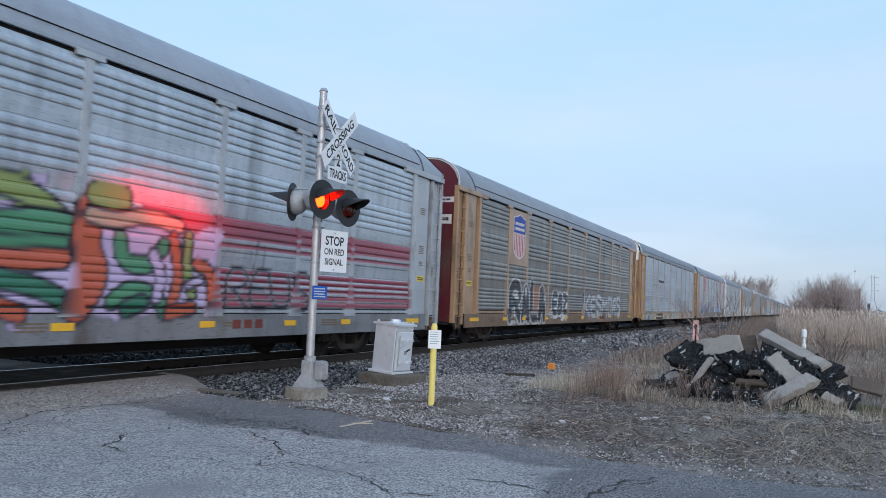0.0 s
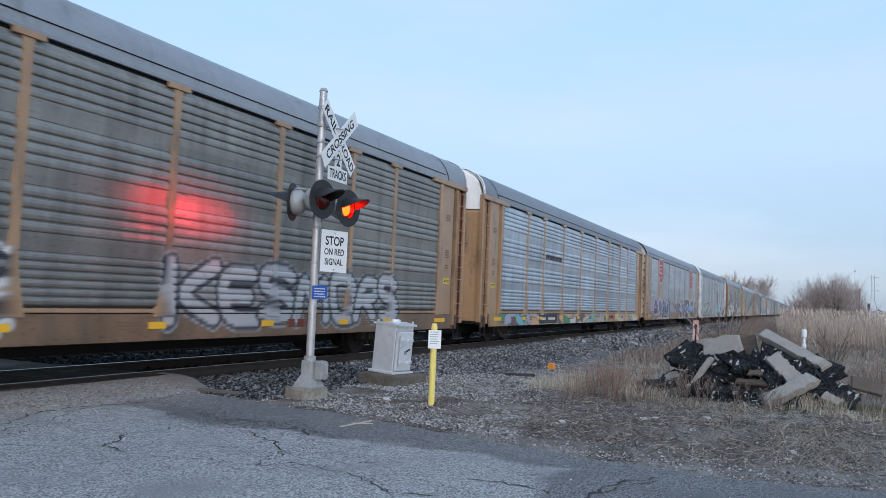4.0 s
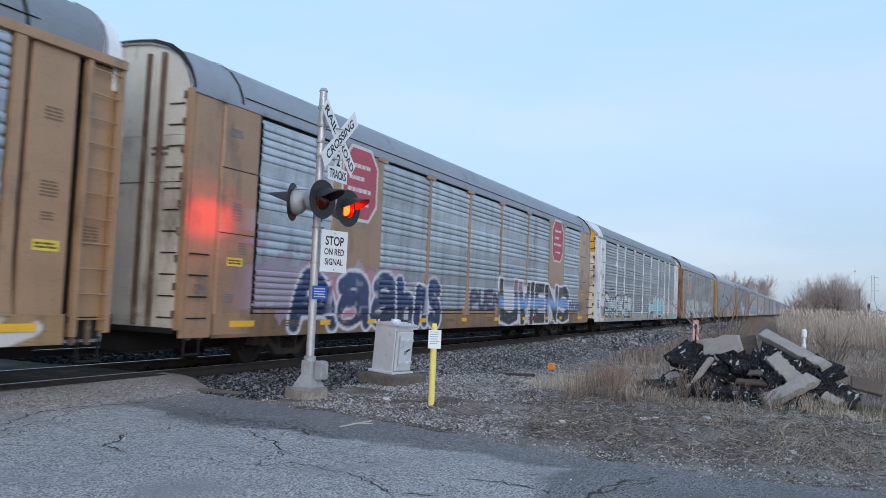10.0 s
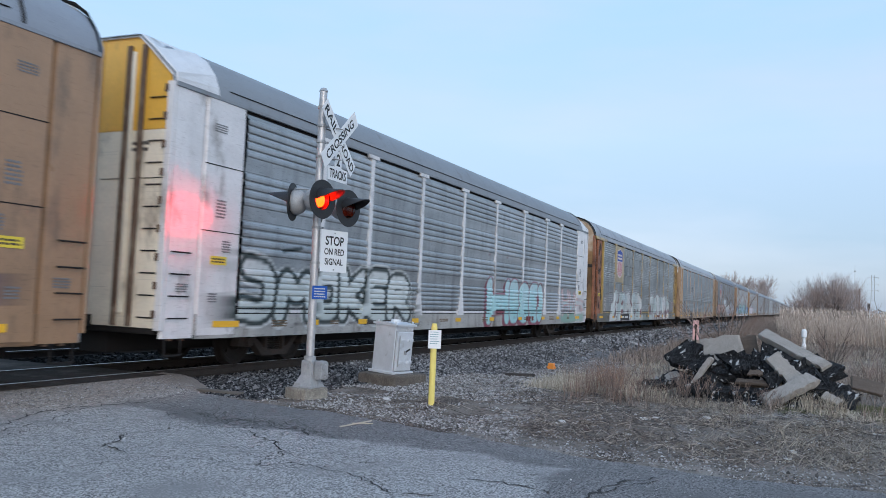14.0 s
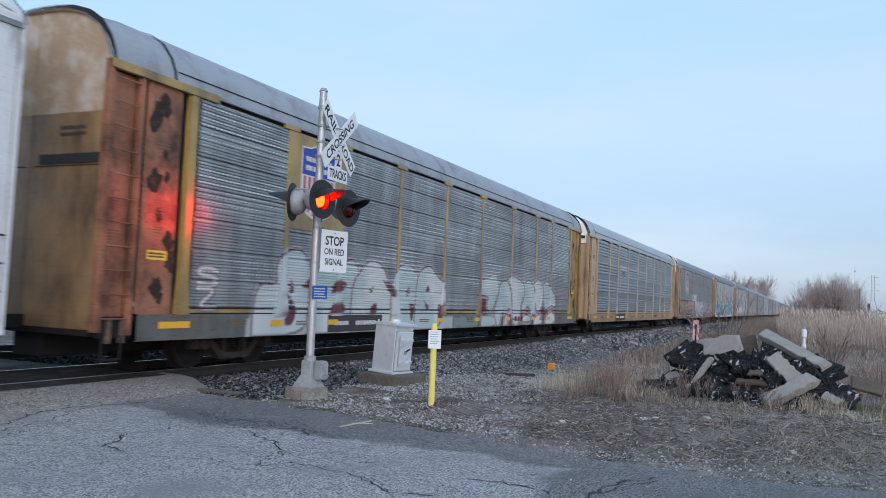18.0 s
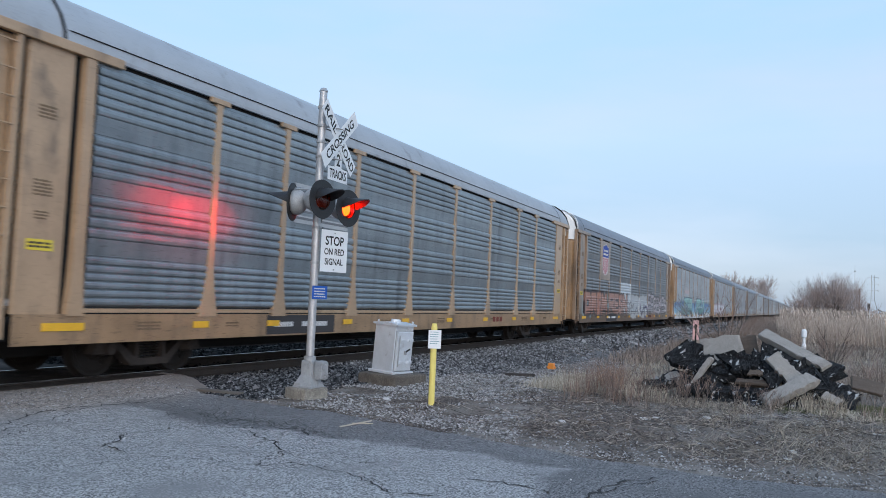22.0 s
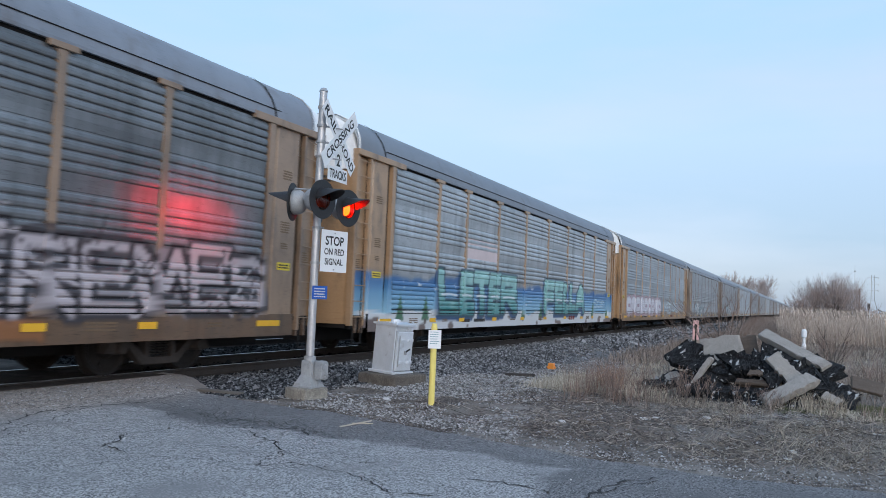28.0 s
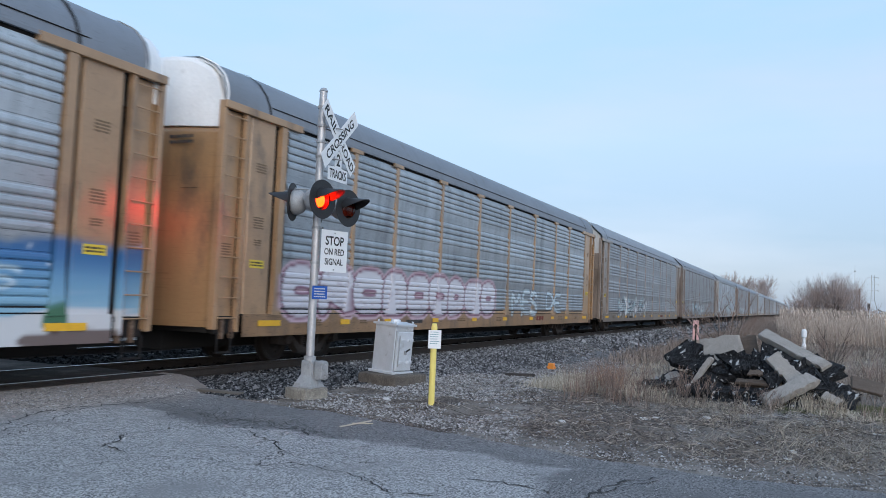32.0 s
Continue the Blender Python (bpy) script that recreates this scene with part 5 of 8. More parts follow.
def paints(key, frame_c, panel_c, roof_c, end_c, cap_c, sill_c, spray, eave_c=None, amount=0.3, dark_marks=False, bay_c=None, hood_c=None, grime=(0.10, 0.075, 0.055), foul=None):
    d = dict(posts=POSTS, labels=False, slots=False, bow=0.0, arch=FACET, edge=M_UNDER, burst=False, tail_bay=None, channels=False, frame=coat(key + "_frame_paint", frame_c, amount=amount), panel=coat(key + "_side_sheet", panel_c, 0.38, 0.55, tuple(0.52 * q for q in panel_c), amount * 1.2, 0.2, (1.3, 1, 0.16), 0.13, 0.7),
             roof=coat(key + "_roof_sheet", roof_c, 0.6, 0.0, (0.15, 0.14, 0.14), amount * 0.6, 0.08), end=coat(key + "_end_paint", end_c, dirt=grime, amount=foul or amount * 1.4),
             cap=coat(key + "_cap_paint", cap_c, amount=amount * 0.6, soot=0.12), sill=coat(key + "_sill_paint", tuple(0.80 * q for q in sill_c), amount=amount * 1.5, soot=1.0), spray=spray, dark_marks=dark_marks)
    d["hood"] = coat(key + "_hood_paint", hood_c, amount=amount * 0.6) if hood_c else None
    d["bay"] = d["frame"] if bay_c is None else coat(key + "_bay_paint", bay_c, dirt=grime, amount=foul or amount)
    d["eave"] = d["roof"] if eave_c is None else coat(key + "_eave_paint", eave_c, amount=amount)
    return d


TAN = (0.36, 0.222, 0.125)
DARK, CHALK = (0.02, 0.022, 0.03), (0.58, 0.58, 0.58)
SILVER = (0.46, 0.50, 0.54)
ROOFG = (0.25, 0.272, 0.305)


def paint_hole_light(m):
    """Rows of bright dots in a ribbed sheet's colour, for skylight through its punched holes; over part of it."""
    n, l = m.node_tree.nodes, m.node_tree.links
    b = n["Principled BSDF"]
    base = b.inputs["Base Color"].links[0].from_socket
    co, sep = n.new("ShaderNodeTexCoord"), n.new("ShaderNodeSeparateXYZ")
    l.new(co.outputs["Object"], sep.inputs[0])

    def dash(axis, period, share):
        k, fr, lt = n.new("ShaderNodeMath"), n.new("ShaderNodeMath"), n.new("ShaderNodeMath")
        k.operation, fr.operation, lt.operation = "MULTIPLY", "FRACT", "LESS_THAN"
        k.inputs[1].default_value, lt.inputs[1].default_value = 1 / period, share
        l.new(sep.outputs[axis], k.inputs[0]), l.new(k.outputs[0], fr.inputs[0]), l.new(fr.outputs[0], lt.inputs[0])
        return lt.outputs[0]

    def times(a, c):
        q = n.new("ShaderNodeMath")
        q.operation = "MULTIPLY"
        l.new(a, q.inputs[0])
        l.new(c, q.inputs[1])
        return q.outputs[0]
    mp, nz, mr = n.new("ShaderNodeMapping"), n.new("ShaderNodeTexNoise"), n.new("ShaderNodeMapRange")
    mp.inputs["Scale"].default_value = (0.35, 1, 1.6)
    nz.inputs["Scale"].default_value, nz.inputs["Detail"].default_value = 1.0, 3
    mr.inputs["From Min"].default_value, mr.inputs["From Max"].default_value = 0.46, 0.60
    l.new(co.outputs["Object"], mp.inputs[0]), l.new(mp.outputs[0], nz.inputs["Vector"]), l.new(nz.outputs["Fac"], mr.inputs["Value"])
    mask = times(times(dash("X", 0.11, 0.55), dash("Z", 0.108, 0.30)), mr.outputs[0])
    mx = n.new("ShaderNodeMix")
    mx.data_type = "RGBA"
    mx.inputs["B"].default_value = (0.86, 0.88, 0.90, 1)
    l.new(mask, mx.inputs["Factor"]), l.new(base, mx.inputs["A"]), l.new(mx.outputs["Result"], b.inputs["Base Color"])


MAROON = (0.13, 0.025, 0.035)


def car_0():
    s = Spray(9.0, 26.0)
    for z in (1.20, 1.34, 1.50, 1.64, 1.78, 2.24, 2.40, 2.55, 2.68):
        s.lay((np.abs(s.Z - z) < 0.055) & (s.S > 16.0) & (s.S < 25.2), (0.26, 0.035, 0.06))
    s.wild(9.0, 14.2, 0.95, 2.85, [(0.05, 0.20, 0.10), (0.48, 0.08, 0.05), (0.45, 0.36, 0.55), (0.20, 0.26, 0.08)], 3, 0.95, (0.02, 0.02, 0.03))
    green, olive, lilac, rust, pine = (0.07, 0.24, 0.13), (0.22, 0.28, 0.09), (0.46, 0.38, 0.56), (0.46, 0.10, 0.05), (0.03, 0.15, 0.09)
    ink = (0.02, 0.02, 0.03)
    s.lay(s.area(13.0, 17.9, 1.0, 2.45, 0.12, 31), lilac)
    s.line([(12.6, 2.6), (13.4, 2.75), (14.0, 2.65), (14.5, 2.35)], 0.30, olive, ink)
    s.line([(12.8, 2.2), (13.6, 2.15), (14.3, 2.3), (14.8, 2.2)], 0.34, green, ink)
    s.line([(13.4, 1.75), (14.0, 1.72), (14.6, 1.80)], 0.26, rust, ink)
    s.line([(13.0, 1.95), (13.8, 1.98), (14.6, 2.02)], 0.16, green, ink)
    s.line([(12.6, 1.52), (13.6, 1.50), (14.4, 1.35), (14.8, 1.10)], 0.24, pine, ink)
    s.line([(12.8, 1.05), (13.5, 1.18), (14.0, 1.02)], 0.22, rust, ink)
    s.line([(15.0, 2.5), (14.95, 2.0), (15.2, 1.6), (14.9, 1.15)], 0.48, rust, ink)
    s.line([(15.2, 2.75), (15.55, 2.75)], 0.46, olive, ink)
    s.line([(15.05, 2.45), (15.5, 2.4), (16.1, 2.55), (16.8, 2.45)], 0.22, (0.42, 0.30, 0.22), ink)
    s.line([(15.6, 2.15), (15.7, 1.8), (16.2, 1.75), (16.5, 2.1)], 0.24, green, ink)
    s.line([(15.5, 1.2), (15.9, 1.45), (16.4, 1.3), (16.6, 1.05)], 0.22, green, ink)
    s.line([(15.8, 1.1), (16.1, 1.2)], 0.24, pine, ink)
    s.line([(16.3, 1.95), (16.5, 1.6), (16.4, 1.3)], 0.20, lilac, ink)
    s.line([(16.7, 2.25), (16.9, 1.7), (16.75, 1.2)], 0.20, rust, ink)
    s.line([(17.05, 2.3), (17.05, 1.7), (17.2, 1.35)], 0.18, olive, ink)
    s.line([(16.7, 1.05), (17.2, 1.12)], 0.20, rust, ink)
    s.line([(17.3, 1.85), (17.65, 1.75), (17.7, 1.15)], 0.20, rust, ink)
    s.line([(17.1, 1.5), (17.4, 1.6)], 0.12, lilac, ink)
    s.throw("REUS", (18.0, 18.7, 19.3, 20.0, 20.7), 1.05, 1.85, 0.09, ink, (0.30, 0.27, 0.30), 0.02, seed=5)
    s.line([(18.8, 1.8), (18.9, 2.4)], 0.05, ink)
    s.line([(19.1, 1.8), (19.1, 2.3)], 0.05, ink)
    m = paints("silver", (0.36, 0.39, 0.42), (0.52, 0.56, 0.60), (0.29, 0.325, 0.37), (0.34, 0.36, 0.39), (0.4, 0.42, 0.45), (0.24, 0.25, 0.265), s, amount=0.2)
    m["posts"] = (4.77, 6.88, 9.30, 12.24)
    return build_wagon("silver-grey enclosed wagon with maroon stripes and bright graffiti", m, seed=1)


def car_1():
    s = Spray(3.5, 24.0)
    s.lay(s.area(7.0, 8.9, 1.0, 2.1, 0.15, 15), (0.42, 0.17, 0.07), 0.85)
    s.lay(s.area(5.0, 7.0, 0.62, 0.80, 0.06, 14), CHALK, 0.8)
    s.throw("RALA", (4.72, 6.08, 7.05, 8.08, 8.98), 0.66, 2.26, 0.40, DARK, CHALK, 0.065, seed=4, tilt=0.05, sway=0.03)
    s.line([(6.52, 1.95), (6.52, 1.45)], 0.14, CHALK)
    s.line([(6.5, 0.85), (6.5, 1.1)], 0.16, (0.42, 0.17, 0.07), CHALK, 0.05)
    s.line([(5.35, 1.6), (5.7, 1.6)], 0.12, CHALK)
    s.line([(5.3, 1.2), (5.35, 0.95)], 0.16, CHALK)
    s.line([(8.9, 1.75), (8.78, 1.5)], 0.10, CHALK)
    s.line([(7.2, 1.05), (8.0, 1.05)], 0.14, (0.34, 0.34, 0.35))
    s.lay(s.area(9.5, 12.2, 0.82, 1.22, 0.15, 16), CHALK, 0.9)
    s.line([(9.4, 0.78), (9.8, 0.9), (10.3, 0.8)], 0.06, CHALK)
    s.line([(10.9, 1.0), (11.5, 0.72), (11.8, 1.0)], 0.20, CHALK)
    s.throw("EBZ", (9.86, 10.7, 11.4, 12.2), 0.96, 1.96, 0.28, DARK, (0.60, 0.60, 0.61), 0.075, seed=9)
    s.throw("KESMORS", (14.9, 16.2, 17.3, 18.5, 19.8, 20.9, 21.9, 22.9), 0.80, 1.96, 0.27, (0.40, 0.41, 0.43), (0.035, 0.035, 0.045), 0.085, (0.42, 0.42, 0.43), 0.03, seed=12, tilt=0.25)
    m = paints("tan_grey", TAN, (0.285, 0.272, 0.25), ROOFG, (0.105, 0.016, 0.024), (0.115, 0.018, 0.026), (0.24, 0.145, 0.085), s, amount=0.35)
    m["labels"], m["edge"], m["arch"] = True, M_EMWHITE, SHOULDER
    return build_wagon("tan-framed grey wagon with shield emblem, maroon end and graffiti", m, seed=2, emblem=(("shield", 4.52, 6.55),))


def car_2():
    s = Spray(1.0, 26.0, 0.55, 1.2)
    rng = random.Random(41)
    cream, ink = (0.58, 0.47, 0.36), (0.03, 0.028, 0.03)
    s.lay(s.area(2.2, 25.4, 0.5, 1.06, 0.08, 41), cream, 0.9)
    tints = [cream, (0.06, 0.22, 0.12), (0.16, 0.42, 0.48), (0.55, 0.33, 0.19), (0.60, 0.56, 0.52), (0.13, 0.08, 0.09), (0.35, 0.36, 0.46)]
    a = 2.0
    while a < 25.0:
        w = rng.uniform(0.5, 1.5)
        c = rng.choice(tints)
        z = rng.uniform(0.66, 0.92)
        s.line([(a, z), (a + w * 0.5, rng.uniform(0.6, 1.0)), (a + w, rng.uniform(0.62, 0.95))], rng.uniform(0.16, 0.42), c, ink if rng.random() < 0.7 else None, 0.035)
        a += w * rng.uniform(0.45, 0.9)
    s.lay(s.area(18.25, 19.75, 0.5, 1.06, 0.03, 43), (0.42, 0.20, 0.09))
    for k in range(3):
        s.lay((np.abs(s.S - 18.65 - 0.36 * k) < 0.13) & (np.abs(s.Z - 0.82) < 0.09), (0.28, 0.04, 0.025))
    s.alpha[:, (s.Z[0] > 1.03)] = 0
    m = paints("bright_silver", TAN, (0.50, 0.55, 0.61), (0.195, 0.217, 0.245), (0.36, 0.215, 0.11), (0.80, 0.80, 0.79), (0.45, 0.28, 0.14), s, amount=0.18, dark_marks=True)
    m["arch"], m["edge"], m["bow"] = SHOULDER, m["cap"], 0.26
    return build_wagon("bright silver wagon with tan posts and a graffiti-covered sill", m, seed=3, emblem=(("word", 6.55, 9.3),))


def car_3():
    s = Spray(1.0, 26.0)
    pink, rose, navy, paper = (0.50, 0.36, 0.46), (0.48, 0.16, 0.22), (0.012, 0.018, 0.045), (0.66, 0.63, 0.68)
    s.lay(s.area(1.5, 8.2, 0.95, 2.15, 0.30, 3), pink, 0.75)
    s.lay(s.area(4.3, 6.6, 1.0, 1.9, 0.25, 5), rose, 0.8)
    s.lay(s.area(8.0, 10.6, 0.9, 1.75, 0.22, 6), pink, 0.5)
    s.lay(s.area(1.2, 2.3, 2.5, 2.9, 0.25, 9), (0.55, 0.50, 0.50), 0.7)
    s.throw("AaahnS", (3.0, 4.75, 6.3, 7.65, 8.65, 9.45, 10.25), 0.62, 2.08, 0.40, navy, paper, 0.085, seed=21, tilt=0.25, sway=0.10, fade=(0.02, 0.045, 0.15))
    s.line([(5.15, 1.0), (5.5, 1.05)], 0.20, (0.48, 0.24, 0.30), paper, 0.04)
    s.throw("PUEN", (12.4, 13.1, 13.7, 14.4, 15.0), 1.15, 1.75, 0.16, (0.06, 0.04, 0.10), (0.10, 0.08, 0.14), 0.03, seed=3)
    s.lay(s.area(15.0, 23.6, 0.62, 2.05, 0.05, 8), paper, 0.9)
    s.throw("UVIENS", (15.0, 16.9, 18.15, 18.85, 20.2, 21.85, 23.55), 0.62, 2.20, 0.42, (0.018, 0.02, 0.024), paper, 0.10, square=True, seed=14, tilt=0.16, sway=0.06, band=(1.42, 0.20, (0.18, 0.32, 0.60)))
    s.lay(s.area(15.9, 17.3, 1.7, 2.2, 0.12, 17), (0.62, 0.42, 0.52), 0.35)
    s.throw("NIVE", (23.7, 24.2, 24.5, 25.0, 25.4), 1.1, 1.55, 0.13, (0.06, 0.05, 0.11), (0.10, 0.09, 0.15), 0.02, seed=6)
    m = paints("brown_silver", (0.33, 0.20, 0.115), (0.50, 0.54, 0.58), (0.25, 0.277, 0.32), (0.55, 0.52, 0.45), (0.56, 0.52, 0.45), (0.30, 0.17, 0.085), s, amount=0.3)
    m["arch"], m["channels"] = ROOF, True
    return build_wagon("brown-framed silver wagon with red octagonal emblems and large graffiti", m, look_="closed", seed=4,
                       emblem=(("octagon", 4.52, 6.55), ("octagon", LONG - 6.55, LONG - 4.52)))


def car_4():
    s = Spray(0.5, 26.8)
    ink, mint = (0.015, 0.028, 0.028), (0.50, 0.56, 0.55)
    s.throw("JMOKER", (1.85, 3.05, 4.38, 5.38, 6.48, 7.58, 8.75), 0.88, 2.02, 0.35, mint, ink, 0.11, (0.58, 0.60, 0.60), 0.06, seed=8, tilt=0.06, sway=0.04, fade=(0.60, 0.62, 0.62))
    s.throw("SE", (8.6, 9.0, 9.35), 0.7, 1.6, 0.07, (0.42, 0.44, 0.44), ink, 0.03, seed=2)
    s.line([(1.0, 2.0), (1.6, 2.15), (2.3, 2.1)], 0.07, ink)
    s.line([(3.2, 2.25), (3.8, 2.35)], 0.10, ink)
    for a in (3.6, 5.7, 6.9):
        s.line([(a, 0.78), (a + 0.35, 0.86), (a + 0.7, 0.76)], 0.05, (0.08, 0.07, 0.07))
    s.throw("HOSEJ", (14.3, 16.45, 17.4, 18.6, 19.6, 20.25), 0.64, 2.2, 0.54, (0.30, 0.58, 0.60), (0.20, 0.03, 0.06), 0.06, seed=10, tilt=0.06, sway=0.05, fade=(0.46, 0.62, 0.66), shadow=(0.20, 0.03, 0.06))
    s.lay(s.area(22.9, 26.6, 0.62, 1.05, 0.05, 61), (0.22, 0.46, 0.38), 0.8)
    s.throw("HVMW", (23.0, 24.0, 24.9, 25.8, 26.6), 0.95, 2.0, 0.16, (0.26, 0.52, 0.54), (0.55, 0.32, 0.32), 0.07, seed=13, tilt=0.3, fade=(0.62, 0.52, 0.52))
    m = paints("white", (0.68, 0.67, 0.68), (0.40, 0.42, 0.44), (0.22, 0.24, 0.265), (0.80, 0.73, 0.60), (0.72, 0.40, 0.06), (0.50, 0.49, 0.47), s, amount=0.2, hood_c=(0.66, 0.66, 0.67))
    m["channels"] = True
    return build_wagon("white-framed grey wagon with a yellow end cap and bubble graffiti", m, look_="closed", seed=5)


def car_5():
    s = Spray(1.0, 26.5)
    pale, milk = (0.44, 0.52, 0.52), (0.64, 0.64, 0.63)
    s.lay(s.area(3.4, 12.9, 0.55, 1.0, 0.03, 51), (0.50, 0.54, 0.52), 0.9)
    s.lay(s.area(12.9, 14.9, 0.55, 0.98, 0.05, 52), (0.27, 0.32, 0.30), 0.8)
    ink, rimlight = (0.055, 0.022, 0.026), (0.55, 0.47, 0.50)
    # the first piece: five bulging letters run together, with dark red hollows
    for path in ([(3.62, 0.62), (3.62, 1.35), (3.85, 1.62), (4.35, 1.55), (4.25, 1.95), (4.5, 2.25), (5.1, 2.34), (5.45, 2.0), (5.6, 1.2), (5.3, 0.62)],
                 [(5.4, 0.62), (5.45, 1.9), (5.8, 1.98), (6.1, 2.28), (6.6, 2.12), (7.2, 2.28), (7.45, 1.9), (7.2, 0.62)],
                 [(7.1, 0.62), (7.15, 1.7), (7.5, 2.0), (7.85, 2.28), (8.5, 2.22), (8.85, 1.8), (9.35, 0.62)],
                 [(9.1, 0.62), (9.0, 1.5), (9.15, 2.05), (9.65, 2.32), (10.3, 2.2), (10.55, 1.85), (10.4, 0.62)],
                 [(10.35, 0.62), (10.4, 1.9), (10.75, 2.25), (11.3, 2.32), (11.75, 2.0), (12.2, 1.9), (12.35, 1.3), (12.0, 0.62)]):
        s.shape(path, pale, ink, 0.045, rimlight, milk)
    for path in ([(4.75, 1.75), (4.7, 1.35), (4.95, 1.5)], [(4.6, 1.5), (5.05, 1.15), (4.9, 0.75), (4.55, 0.8), (4.75, 1.15)], [(5.15, 1.55), (5.65, 2.0), (5.6, 1.5)],
                 [(6.25, 1.45), (6.4, 1.8), (6.95, 1.75), (6.85, 1.5)], [(6.2, 1.0), (6.35, 1.3), (6.85, 1.3), (6.9, 1.0)], [(7.95, 1.0), (8.05, 1.25), (8.35, 1.3), (8.3, 0.98)],
                 [(7.9, 1.5), (8.15, 1.75), (8.1, 1.5)], [(8.5, 1.85), (9.2, 1.75), (9.25, 1.3)], [(9.8, 1.45), (9.95, 1.8), (10.1, 1.5)], [(10.0, 1.3), (10.4, 1.3), (10.2, 0.66)],
                 [(10.95, 1.6), (11.1, 1.85), (11.3, 1.6)], [(10.85, 1.4), (11.3, 1.2), (11.1, 1.05)], [(11.8, 1.3), (12.3, 1.25), (12.0, 0.66), (11.8, 0.9)]):
        s.shape(path, MAROON)
    # the second piece, laid on a dark red ground
    s.lay(s.area(15.05, 23.3, 0.60, 1.75, 0.05, 57), MAROON)
    for path in ([(15.0, 1.6), (15.0, 2.15), (15.35, 2.05), (16.05, 2.34), (16.5, 2.2), (16.62, 1.8), (16.2, 1.3), (15.9, 1.0), (15.5, 1.25), (15.75, 1.6)],
                 [(15.1, 0.62), (15.15, 1.0), (15.7, 0.95), (16.2, 0.95), (16.6, 0.62)],
                 [(16.25, 1.15), (16.6, 1.6), (16.7, 2.02), (17.15, 2.14), (17.65, 2.04), (17.75, 1.6), (17.6, 1.1), (17.1, 1.0), (16.95, 1.12), (16.8, 0.62), (16.5, 0.62)],
                 [(17.25, 0.62), (17.3, 1.0), (17.6, 1.0), (17.6, 0.62)],
                 [(17.4, 2.15), (17.8, 2.36), (18.5, 2.25), (19.35, 2.08), (19.4, 1.75), (18.85, 1.4), (18.8, 0.62), (18.1, 0.62), (18.0, 1.4), (17.95, 1.9)],
                 [(19.25, 2.08), (19.7, 2.3), (20.35, 2.06), (20.58, 1.65), (20.4, 1.05), (20.1, 0.9), (19.9, 1.25), (19.65, 1.3), (19.2, 1.1), (18.95, 1.25), (19.4, 1.7)],
                 [(19.0, 0.75), (19.4, 1.0), (20.0, 0.95), (20.2, 0.70)],
                 [(20.35, 2.15), (20.95, 2.36), (21.5, 2.12), (21.55, 1.5), (21.2, 1.15), (20.75, 1.0), (20.6, 1.6)],
                 [(20.5, 0.62), (20.7, 0.95), (21.5, 0.95), (21.5, 0.62)],
                 [(21.6, 2.1), (21.95, 2.38), (22.6, 2.0), (23.3, 1.7), (23.2, 1.2), (22.7, 1.4), (22.2, 1.2), (21.7, 1.2)],
                 [(21.9, 0.62), (22.1, 1.0), (23.1, 1.1), (23.3, 0.62)]):
        s.shape(path, pale, ink, 0.05, rimlight, milk)
    s.throw("S", (2.03, 2.62), 1.48, 1.92, 0.09, milk, (0.16, 0.12, 0.14), 0.03, seed=4)
    s.throw("Z", (2.03, 2.62), 1.06, 1.46, 0.09, milk, (0.16, 0.12, 0.14), 0.03, seed=5)
    s.throw("ST", (24.2, 24.65, 25.1), 1.25, 1.85, 0.07, (0.55, 0.42, 0.48), (0.30, 0.20, 0.24), 0.03, seed=5)
    m = paints("yellow", (0.40, 0.265, 0.08), (0.41, 0.43, 0.435), (0.31, 0.332, 0.365), (0.34, 0.21, 0.105), (0.58, 0.46, 0.37), (0.17, 0.20, 0.19), s, amount=0.6, dark_marks=True, bay_c=(0.25, 0.14, 0.065), grime=(0.03, 0.018, 0.013), foul=0.75)
    m["arch"], m["burst"] = ROOF, True
    paint_hole_light(m["panel"])
    # rusty bay, its base colour reddened further for the signal lamps' glow
    m["bay"] = shade("rust_and_lamp_glow_bay_paint", (0.36, 0.155, 0.09), 0.6, 0, 0.3, 1.6, 40, 0.2, (0.030, 0.016, 0.012), 0.58, 1.5, True, (1, 1, 0.8), soot=0.8)
    m["tail_bay"] = shade("worn_yellow_bay_paint", (0.34, 0.215, 0.075), 0.6, 0, 0.3, 1.6, 40, 0.2, (0.10, 0.055, 0.03), 0.4, 1.5, True, (1, 1, 0.8), soot=0.6)
    m["cap"] = shade("flaking_cap_paint", (0.42, 0.30, 0.20), 0.6, 0, 0.2, 1.6, 40, 0.2, (0.62, 0.58, 0.54), 0.5, 1.6, True)
    return build_wagon("grey wagon with yellow posts, shield emblem and white bubble graffiti", m, profile="fine", seed=6, emblem=(("shield", 4.52, 6.55),))


def car_6():
    m = paints("slate", (0.44, 0.295, 0.18), (0.285, 0.315, 0.335), (0.37, 0.395, 0.425), (0.38, 0.24, 0.14), (0.80, 0.80, 0.79), (0.44, 0.275, 0.15), None, amount=0.2, dark_marks=True)
    m["arch"], m["slots"], m["bow"] = ROOF, True, 0.26
    return build_wagon("slate grey wagon with tan posts and a faded stencil", m, seed=7, emblem=(("stripes", 6.55, 9.3),))


